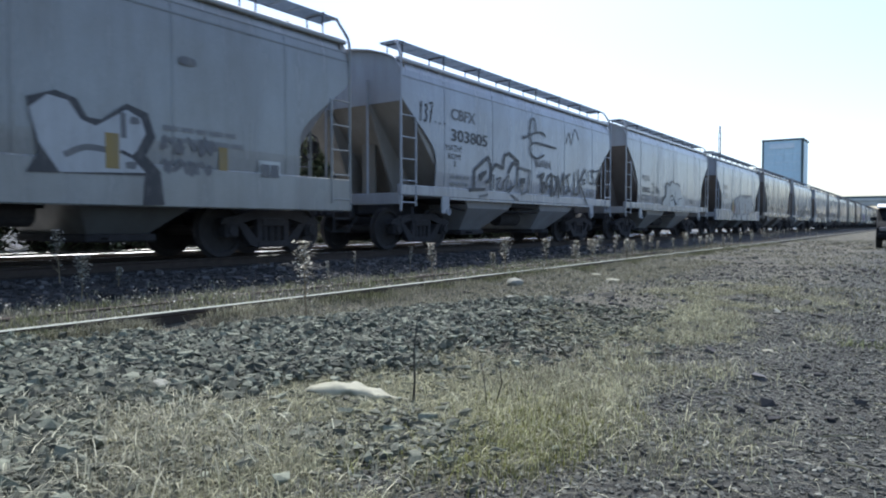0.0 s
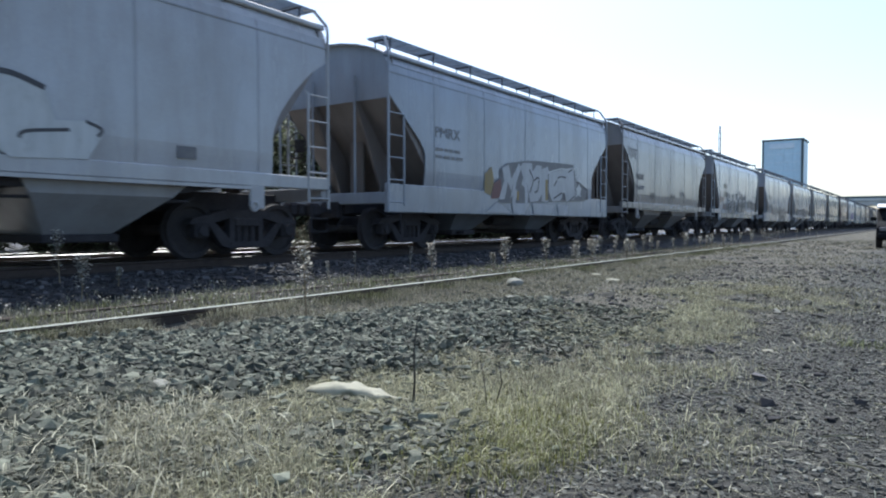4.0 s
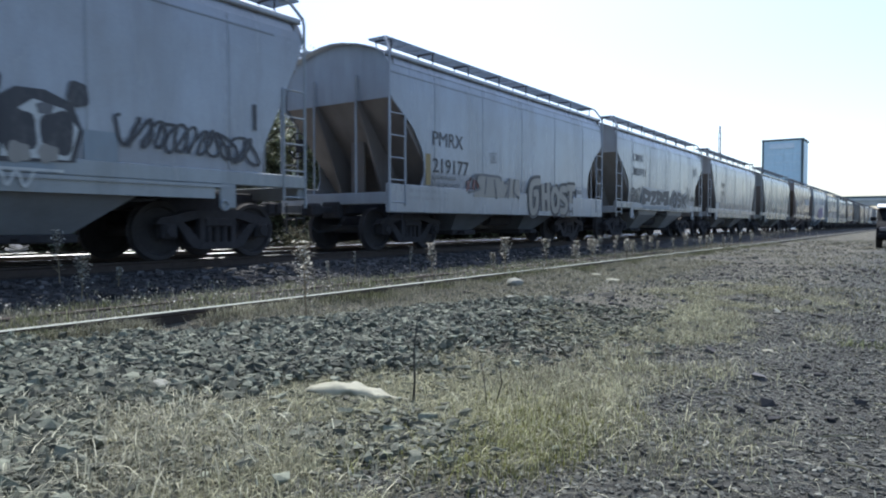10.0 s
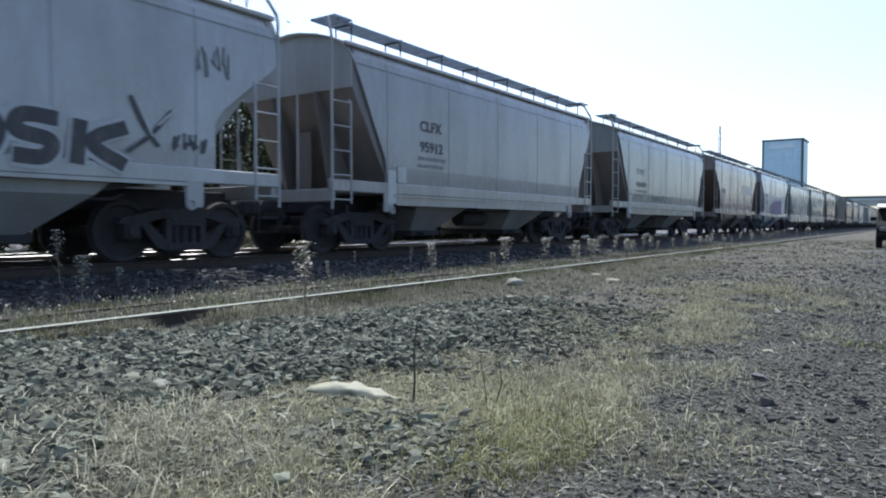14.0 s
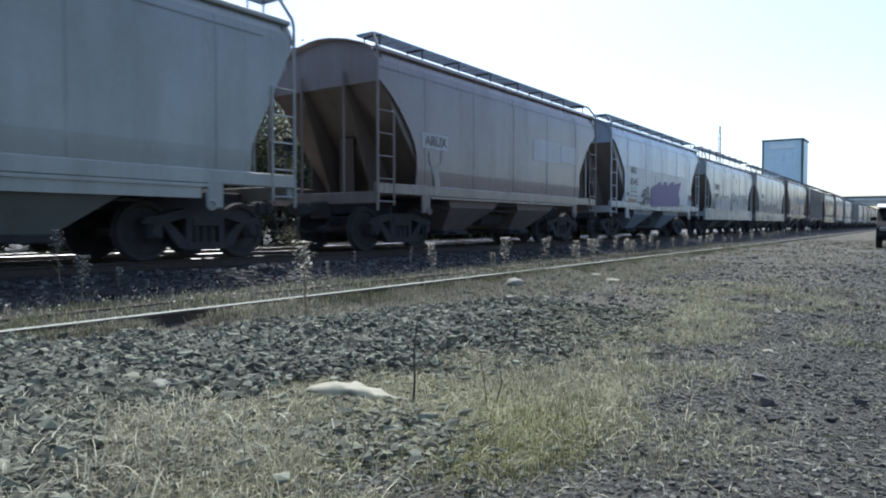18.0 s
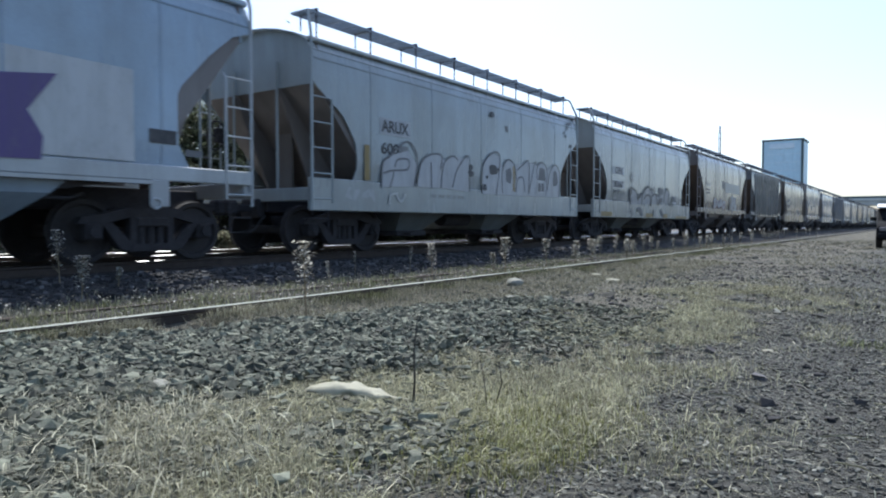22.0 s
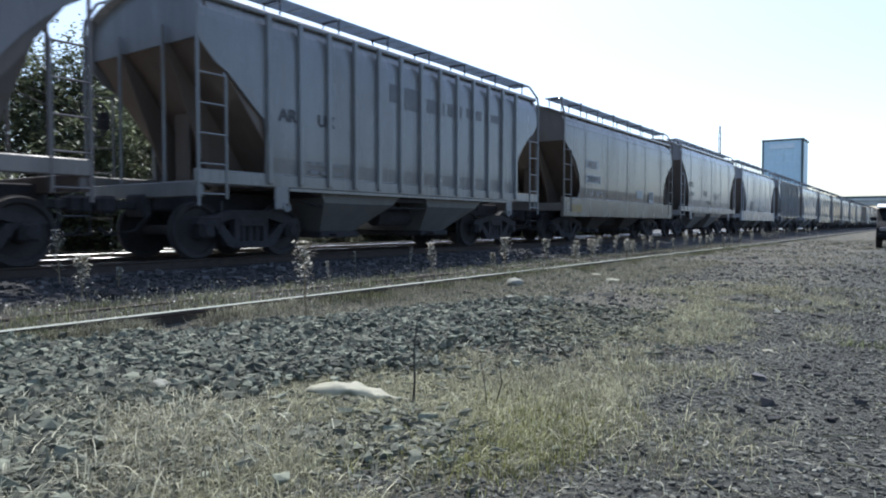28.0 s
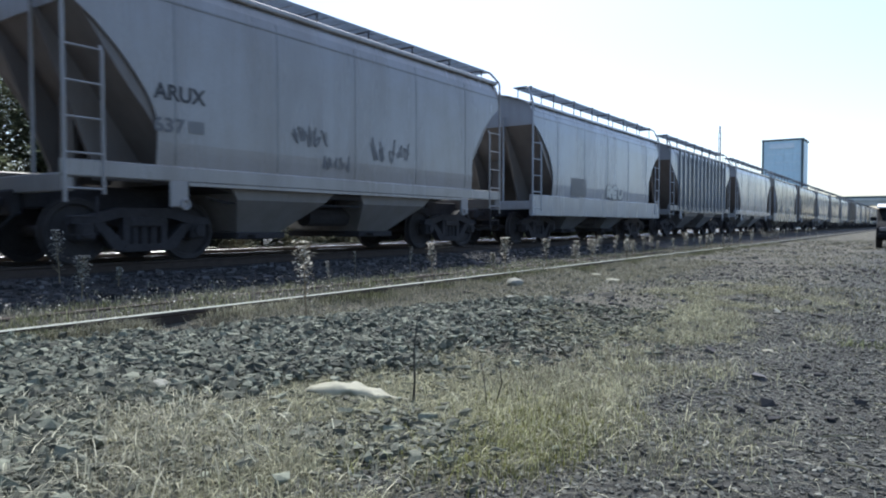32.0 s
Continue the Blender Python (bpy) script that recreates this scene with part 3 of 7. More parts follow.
            part("end_post", bm, M_RUST, w, "", sill_color)
            if sill != "deep":
                share("jacking_pad", cached("pad", pad_bm, M_RUST), w, Matrix.Translation((fx(1.66), side * 1.585, 0)) @ flip, sill_color)
        if not end:
            share("brake_wheel", cached("brake_wheel", brake_wheel_bm, M_STEEL), w, pose(-0.12, 0.9, 2.3))
    # sills
    for side in (-1, 1):
        y0, y1 = sorted((side * 1.50, side * 1.612))
        if sill == "deep":
            bm = box(bmesh.new(), 0.0, L, y0, y1, 0.80, 1.40, 0.02)
        else:
            bm = box(bmesh.new(), 0.0, L, y0, y1, 1.17, 1.40, 0.02)
            box(bm, 1.8, L - 1.8, y0 - 0.02, y1 + 0.02, 1.12, 1.17)
            if style == "straight":
                box(bm, 1.9, L - 1.9, *sorted((side * 1.56, side * 1.60)), 0.95, 1.12)
        part("side_sill", bm, M_PAINT, w, "", sill_color)
    bm = box(bmesh.new(), 0.1, L - 0.1, -0.33, 0.33, 0.78, 1.12, 0.02)
    part("centre_sill", bm, M_STEEL, w)
    # seams or ribs of the sides
    if style == "ribbed":
        n = 12
        for side in (-1, 1):
            for i in range(n + 1):
                x = 1.37 + (L - 2.74) * i / n
                y0, y1 = sorted((side * 1.59, side * 1.675))
                part("side_rib", box(bmesh.new(), x - 0.045, x + 0.045, y0, y1, 1.22, 3.92, 0.012), M_PAINT, w, "", color)
    else:
        for i in range(seams):
            x = 1.62 + (L - 3.24) * i / max(1, seams - 1)
            bm = bmesh.new()
            zz = np.linspace(1.42, 3.93, 12)
            a = [[bm.verts.new((x + d, -half(z) - h, z)) for d, h in ((-0.03, -0.004), (-0.012, 0.010), (0.012, 0.010), (0.03, -0.004))] for z in zz]
            for p, q in zip(a, a[1:]):
                for k in range(3):
                    bm.faces.new((p[k], p[k + 1], q[k + 1], q[k]))
            part("weld_seam", bm, M_PAINT, w, "", tuple(c * 0.8 for c in color))
        for zs in ((3.60,) if sill == "thin" else (3.58, 3.74)):
            x0 = lerp(EDGES[style], zs) + 0.02
            bm = box(bmesh.new(), x0, L - x0, -half(zs) - 0.008, -half(zs) + 0.01, zs - 0.012, zs + 0.012)
            part("eave_seam", bm, M_PAINT, w, "", tuple(c * 0.7 for c in color))
    # roof walk, at one height on all the wagons, and hatches
    bz = 4.46 - rise
    for side in (-1, 1):
        bm = bmesh.new()
        for k in range(10):
            y = side * (0.88 + 0.05 * k)
            box(bm, 0.22, L - 0.05, y - 0.004, y + 0.004, bz - 0.02 - 0.025 * (k in (0, 9)), bz)
        n = int(L / 0.45)
        for i in range(n + 1):
            x = 0.23 + (L - 0.29) * i / n
            y0, y1 = sorted((side * 0.87, side * 1.34))
            box(bm, x - 0.010, x + 0.010, y0, y1, bz - 0.025, bz - 0.005)
        for xa, xb in ((0.22, 0.70), (L - 0.62, L - 0.05)) if style == "straight" else ():
            for k in range(3):
                y = side * (1.38 + 0.055 * k)
                box(bm, xa, xb, y - 0.004, y + 0.004, bz - 0.02 - 0.02 * (k == 2), bz)
            for k in range(3):
                x, (y0, y1) = xa + (xb - xa) * k / 2, sorted((side * 1.33, side * 1.49))
                box(bm, x - 0.012, x + 0.012, y0, y1, bz - 0.03, bz - 0.007)
        part("running_board", bm, M_GALV, w, "galvanised roof walkway grating")
        me = cached("board_support", lambda: tube(tube(tube(bmesh.new(), [(0, 0.90, -0.10), (0, 0.90, 0.045)], 0.016, 5), [(0, 1.31, -0.19), (0, 1.31, 0.045)], 0.016, 5), [(0, 0.86, 0.04), (0, 1.35, 0.04)], 0.018, 5), M_STEEL)
        for i in range(8):
            x = xr + 0.4 + (L - xr - xq - 0.8) * i / 7
            share("board_support", me, w, Matrix.Translation((x, 0, bz - 0.075)) @ Matrix.Diagonal((1, side, (bz - 4.1) / 0.19, 1)))
    for i in range(4):
        x0 = 0.95 + (L - 1.9) * i / 4
        bm = box(bmesh.new(), x0 + 0.1, x0 + (L - 1.9) / 4 - 0.1, -0.3, 0.3, 4.27, 4.42, 0.04)
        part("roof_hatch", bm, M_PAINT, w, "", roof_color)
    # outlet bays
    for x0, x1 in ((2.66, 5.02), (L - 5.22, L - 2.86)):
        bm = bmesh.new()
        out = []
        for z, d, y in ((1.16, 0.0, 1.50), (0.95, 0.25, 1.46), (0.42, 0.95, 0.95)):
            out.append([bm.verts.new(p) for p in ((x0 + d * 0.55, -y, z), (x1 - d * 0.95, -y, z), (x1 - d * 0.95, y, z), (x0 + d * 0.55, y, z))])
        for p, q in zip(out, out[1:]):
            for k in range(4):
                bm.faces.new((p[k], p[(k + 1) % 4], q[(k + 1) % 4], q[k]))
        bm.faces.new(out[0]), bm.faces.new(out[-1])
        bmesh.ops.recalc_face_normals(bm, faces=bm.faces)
        # body colour darkened here for underside shade, more behind deep sills
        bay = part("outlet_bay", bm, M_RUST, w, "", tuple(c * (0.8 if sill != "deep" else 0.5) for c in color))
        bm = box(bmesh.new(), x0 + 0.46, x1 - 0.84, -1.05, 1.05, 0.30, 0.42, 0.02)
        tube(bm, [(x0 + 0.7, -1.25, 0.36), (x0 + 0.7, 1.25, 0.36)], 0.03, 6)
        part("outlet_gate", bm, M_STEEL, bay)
    bm = prism(bmesh.new(), [(1.87, 1.2), (L - 1.87, 1.2), (L - 2.9, 1.02), (2.9, 1.02)], -1.45, 1.45)
    part("floor_sheet", bm, M_STEEL, w)
    share("air_reservoir", cached("reservoir", reservoir_bm, M_STEEL), w, pose(L * 0.5, -0.75, 0.72))
    part("brake_pipe", tube(bmesh.new(), [(2.4, -1.2, 0.98), (2.7, -1.35, 0.90), (L - 2.8, -1.35, 0.90), (L - 2.5, -1.1, 0.98)], 0.022, 6), M_STEEL, w)
    # trucks
    for xc in (1.45, L - 1.45):
        t = share("truck", cached("bolster", bolster_bm, M_STEEL), w, pose(xc, 0, 0))
        for side in (-1, 1):
            share("side_frame", cached("sideframe", sideframe_bm, M_STEEL), t, Matrix.Translation((0, side * 1.0, 0)) @ Matrix.Diagonal((1, -side, 1, 1)))
        for d in (-0.89, 0.89):
            share("wheelset", cached("wheelset", wheelset_bm, M_WHEEL), t, pose(d, 0, 0.457))
    # hooks of the corner posts reach the roof walk
    for o in w.children:
        if o.name.startswith("corner_post"):
            o.data = o.data.copy()
            for v in o.data.vertices:
                v.co.z += (0.17 - rise) * min(1.0, max(0.0, v.co.z - 3.9) / 0.3)
    # taller bodies: draw the upper part up
    for o in w.children_recursive if rise else ():
        if o.name.startswith("board_support"):
            o.matrix_basis = Matrix.Translation((0, 0, rise)) @ o.matrix_basis
        elif o.data not in shared.values():
            for v in o.data.vertices:
                if v.co.z > 2.5:
                    v.co.z += rise * min(1.0, (v.co.z - 2.5) / 1.5)
    wagons.append((w, F))
    return w


# lettering and spray paint, laid on the near side
def on_side(bm, x, z, lift):
    for v in bm.verts:
        zz = z + v.co.y
        v.co = Vector((x + v.co.x, -max(half(zz), 1.60 if zz < 3.4 else 0) - lift, zz))
    return bm


def letters(w, words, x0, x1, zb, h, mat=C_BLACK, bold=0.007, label="", lift=0.012, name="lettering"):
    bm = on_side(text_bm(words, h, x1 - x0, 0.0 if "M" in words else bold), x0, zb, lift)
    seen = set()
    for f in bm.faces:
        if f in seen:
            continue
        piece, todo = [], [f]
        seen.add(f)
        while todo:
            g = todo.pop()
            piece.append(g)
            for v in g.verts:
                for o in v.link_faces:
                    if o not in seen:
                        seen.add(o)
                        todo.append(o)
        one = bmesh.new()
        made = {v: one.verts.new(v.co) for v in {v for g in piece for v in g.verts}}
        for g in piece:
            one.faces.new([made[v] for v in g.verts])
        part("letter" if name == "lettering" else name, one, mat, w, label)
    bm.free()


def ribbon(bm, pts, wd):
    """A painted stroke of even width."""
    P = [Vector((*p, 0)) for p in pts]
    rows = []
    for i, p in enumerate(P):
        d = (P[min(i + 1, len(P) - 1)] - P[max(i - 1, 0)])
        n = Vector((-d.y, d.x, 0)).normalized() * wd * 0.5
        rows.append((bm.verts.new(p + n), bm.verts.new(p - n)))
    for (a, b), (c, d) in zip(rows, rows[1:]):
        bm.faces.new((a, b, d, c))
    return bm


def smooth_path(pts, k=6):
    out, P = [], [Vector((*p, 0)) for p in pts]
    for i in range(len(P) - 1):
        a, b, c, d = P[max(i - 1, 0)], P[i], P[i + 1], P[min(i + 2, len(P) - 1)]
        for j in range(k):
            t = j / k
            q = 0.5 * ((2 * b) + (c - a) * t + (2 * a - 5 * b + 4 * c - d) * t * t + (3 * b - a - 3 * c + d) * t ** 3)
            out.append((q.x, q.y))
    return out + [tuple(P[-1].xy)]


def stroke(w, pts, x, z, wd=0.05, mat=C_BLACK, lift=0.014, name="spray_stroke"):
    return part(name, on_side(ribbon(bmesh.new(), smooth_path(pts), wd), x, z, lift), mat, w)


def panel(w, x0, x1, z0, z1, mat, lift=0.008, name="painted_panel", label="", slant=0.0):
    bm = bmesh.new()
    n = 10
    a = [bm.verts.new((i / n * (x1 - x0), 0, 0)) for i in range(n + 1)]
    b = [bm.verts.new((i / n * (x1 - x0), z1 - z0 + slant * i / n, 0)) for i in range(n + 1)]
    for i in range(n):
        bm.faces.new((a[i], a[i + 1], b[i + 1], b[i]))
    return part(name, on_side(bm, x0, z0, lift), mat, w, label)


def shape(w, mat, pts, lift, label=""):
    """A flat sprayed form with straight edges."""
    bm = bmesh.new()
    bm.faces.new([bm.verts.new((x, z, 0)) for x, z in pts])
    return part("graffiti_fill", on_side(bm, 0, 0, lift + 0.014), mat, w, label)


def lines(w, mat, wd, lift, *paths, sharp=False):
    """Sprayed strokes, each one a piece of its own."""
    for i, p in enumerate(paths):
        if sharp:
            p = [q for a, b in zip(p, p[1:]) for q in (a, (a[0] * 0.94 + b[0] * 0.06, a[1] * 0.94 + b[1] * 0.06), (a[0] * 0.06 + b[0] * 0.94, a[1] * 0.06 + b[1] * 0.94))] + [p[-1]]
        part("spray_stroke", on_side(ribbon(bmesh.new(), p if sharp else smooth_path(p), wd), 0, 0, lift + 0.014 + 0.0003 * i), mat, w)


def oval(w, mat, x, z, rx, rz, lift):
    bm = bmesh.new()
    blob(bm, 0, 0, rx, rz, random.Random(int(x * 100)))
    return part("graffiti_oval", on_side(bm, x, z, lift + 0.014), mat, w)


def coil(w, mat, wd, a, b, n, r):
    """A line of looped handwriting."""
    q, pts = random.Random(n), []
    for i in range(n * 8 + 1):
        k, t = i / (n * 8), 2 * math.pi * i / 8
        h = r * (0.85 + 0.3 * q.random())
        pts.append((a[0] + (b[0] - a[0]) * k - (0.35 + 0.5 * q.random()) * r * math.sin(t * (0.8 + 0.3 * k)), a[1] + (b[1] - a[1]) * k + h * math.cos(t)))
    return part("hand_tag", on_side(ribbon(bmesh.new(), smooth_path(pts, 3), wd), 0, 0, 0.026), mat, w)


def blob(bm, cx, cy, rx, ry, r, grow=0.0, lean=0.0):
    """A swollen letter form: a rounded box with dents."""
    n = 26
    ph, k1, k2 = r.uniform(0, 6.3), r.uniform(0.04, 0.11), r.uniform(0.03, 0.09)
    pts = []
    for i in range(n):
        a = 2 * math.pi * i / n
        c, s = math.cos(a), math.sin(a)
        q = (abs(c) ** 3.2 + abs(s) ** 3.2) ** (-1 / 3.2) * (1 + k1 * math.sin(3 * a + ph) + k2 * math.sin(5 * a - ph))
        pts.append((cx + (rx * q + grow) * c + lean * (ry * q * s), cy + (ry * q + grow) * s))
    bm.faces.new([bm.verts.new((x, y, 0)) for x, y in pts])
    return pts


GLYPHS = {  # skeletons of sprayed forms in a unit box
    "A": [[(0.02, 0), (0.42, 1), (0.60, 1), (0.98, 0)], [(0.2, 0.36), (0.8, 0.36)]],
    "B": [[(0.14, 0), (0.14, 1), (0.75, 0.95), (0.78, 0.62), (0.2, 0.52)], [(0.2, 0.52), (0.9, 0.42), (0.86, 0.05), (0.14, 0.0)]],
    "C": [[(0.92, 0.82), (0.5, 1), (0.1, 0.72), (0.1, 0.28), (0.5, 0), (0.92, 0.18)]],
    "E": [[(0.92, 0.96), (0.14, 0.96), (0.14, 0.04), (0.92, 0.04)], [(0.14, 0.5), (0.8, 0.5)]],
    "M": [[(0.04, 0), (0.16, 1), (0.5, 0.42), (0.84, 1), (0.96, 0)]],
    "N": [[(0.12, 0), (0.12, 1), (0.88, 0.02), (0.88, 1)]],
    "O": [[(0.5, 1), (0.1, 0.75), (0.1, 0.25), (0.5, 0), (0.9, 0.25), (0.9, 0.75), (0.5, 1)]],
    "R": [[(0.14, 0), (0.14, 1), (0.82, 0.95), (0.82, 0.6), (0.3, 0.5), (0.92, 0)]],
    "S": [[(0.9, 0.86), (0.45, 1), (0.12, 0.76), (0.5, 0.52), (0.88, 0.26), (0.5, 0), (0.08, 0.14)]],
    "T": [[(0.02, 0.94), (0.98, 0.94)], [(0.5, 0.94), (0.5, 0)]],
    "U": [[(0.12, 1), (0.12, 0.3), (0.5, 0), (0.88, 0.3), (0.88, 1)]],
    "J": [[(0.75, 1), (0.75, 0.3), (0.45, 0), (0.08, 0.25)]],
    "F": [[(0.14, 0), (0.14, 0.96), (0.92, 0.96)], [(0.14, 0.5), (0.75, 0.5)]],
    "K": [[(0.14, 0), (0.14, 1)], [(0.9, 1), (0.25, 0.5), (0.92, 0)]],
    "I": [[(0.5, 0), (0.5, 1)]],
    "D": [[(0.14, 0), (0.14, 1), (0.62, 0.92), (0.9, 0.5), (0.62, 0.06), (0.14, 0)]],
    "G": [[(0.9, 0.82), (0.5, 1), (0.1, 0.72), (0.1, 0.28), (0.5, 0), (0.9, 0.15), (0.9, 0.48), (0.55, 0.48)]],
    "H": [[(0.14, 0), (0.14, 1)], [(0.86, 0), (0.86, 1)], [(0.14, 0.5), (0.86, 0.5)]],
    "P": [[(0.14, 0), (0.14, 1), (0.8, 0.96), (0.84, 0.55), (0.2, 0.46)]],
    "X": [[(0.1, 0), (0.9, 1)], [(0.1, 1), (0.9, 0)]],
    "Y": [[(0.1, 1), (0.5, 0.5), (0.9, 1)], [(0.5, 0.5), (0.45, 0)]],
    "1": [[(0.3, 0.8), (0.55, 1), (0.5, 0)]],
    "3": [[(0.15, 0.9), (0.6, 1), (0.8, 0.75), (0.4, 0.55), (0.85, 0.3), (0.55, 0), (0.1, 0.1)]],
    "7": [[(0.1, 0.95), (0.9, 0.98), (0.4, 0)], [(0.3, 0.5), (0.8, 0.52)]],
    ".": [[(0.42, 0.06), (0.50, 0.10), (0.58, 0.06)]],
    "L": [[(0.16, 1), (0.16, 0.05), (0.92, 0.05)]],
    "Z": [[(0.06, 0.94), (0.92, 0.94), (0.08, 0.06), (0.94, 0.06)]],
}


def bubble_piece(w, x0, x1, z0, z1, forms, fill, line, seed, label, edge=0.05, lean=0.15, fat=0.30):
    """A row of fat overlapping sprayed forms with a heavy outline and a drop shadow to one side."""
    n = len(forms)
    wd = (x1 - x0) / n
    for i, ch in enumerate(forms):
        q = random.Random(seed * 100 + i)
        hz, dz = (z1 - z0) * q.uniform(0.86, 1.08), (z1 - z0) * q.uniform(-0.04, 0.06)
        core = fat * min(wd, hz)
        bo, bf = bmesh.new(), bmesh.new()
        for path in GLYPHS[ch]:
            pts = [(wd * (i + 0.5) + (px - 0.5) * (wd * 1.12 - core) + lean * (pz - 0.5) * hz, dz + core / 2 + pz * (hz - core)) for px, pz in path]
            pts = smooth_path(pts, 5)
            ribbon(bo, [(px - edge * 0.25, pz - edge * 0.2) for px, pz in pts], core + edge * 2.2)
            ribbon(bf, pts, core)
        part("graffiti_outline", on_side(bo, x0, z0, 0.010 + 0.0004 * (i % 5)), line, w)
        part("graffiti_letter", on_side(bf, x0, z0, 0.0145 + 0.0004 * (i % 5)), fill, w, label)


def sprayed(w, word, x0, x1, z0, z1, mat, wd, seed):
    """A word sprayed by hand in single strokes."""
    q = random.Random(seed)
    s = (x1 - x0) / len(word)
    for i, ch in enumerate(word):
        bm, lean = bmesh.new(), q.uniform(0.05, 0.18)
        up, down = q.uniform(0.9, 1.12) * (z1 - z0), q.uniform(-0.06, 0.05) * (z1 - z0)
        for path in GLYPHS[ch]:
            pts = [(s * (i + 0.08 + 0.84 * (px + q.uniform(-0.04, 0.04))) + lean * (pz - 0.5) * s, down + (pz + q.uniform(-0.03, 0.03)) * up) for px, pz in path]
            fine = [p for a, b in zip(pts, pts[1:]) for p in (a, ((a[0] * 2 + b[0]) / 3, (a[1] * 2 + b[1]) / 3), ((a[0] + b[0] * 2) / 3, (a[1] + b[1] * 2) / 3))] + [pts[-1]]
            ribbon(bm, smooth_path(fine, 3), wd)
        part("sprayed_letter", on_side(bm, x0, z0, 0.013 + 0.0004 * (i % 4)), mat, w)


def scribble(w, x0, x1, z0, z1, seed, mat=C_FADED, wd=0.035, strokes=5):
    """A hand tag nobody can read: looped strokes."""
    q = random.Random(seed)
    bm = bmesh.new()
    for i in range(strokes):
        cx = (x1 - x0) * (i + 0.5) / strokes
        s = (x1 - x0) / strokes
        pts = [(cx + q.uniform(-0.5, 0.5) * s, (z1 - z0) * k) for k in (q.uniform(0.7, 1), q.uniform(0, 0.3), q.uniform(0.4, 0.8), q.uniform(0, 0.5), q.uniform(0.3, 1))]
        ribbon(bm, smooth_path(pts), wd)
    return tagged(part("hand_tag", on_side(bm, x0, z0, 0.013), mat, w), kind="stuff")


def small_print(w, x0, x1, z, rows=2, h=0.07, mat=C_STENCIL):
    """Unreadable stencilled lines as bars."""
    q = random.Random(int(x0 * 100))
    for r in range(rows):
        bm, x = bmesh.new(), 0.0
        while x < (x1 - x0) * q.uniform(0.8, 1.0):
            d = q.uniform(0.12, 0.3)
            vs = [bm.verts.new(p) for p in ((x, 0, 0), (x + d, 0, 0), (x + d, h, 0), (x, h, 0))]
            bm.faces.new(vs)
            x += d + 0.06
        tagged(part("stencil_line", on_side(bm, x0, z - r * 0.16, 0.012), mat, w), kind="stuff")


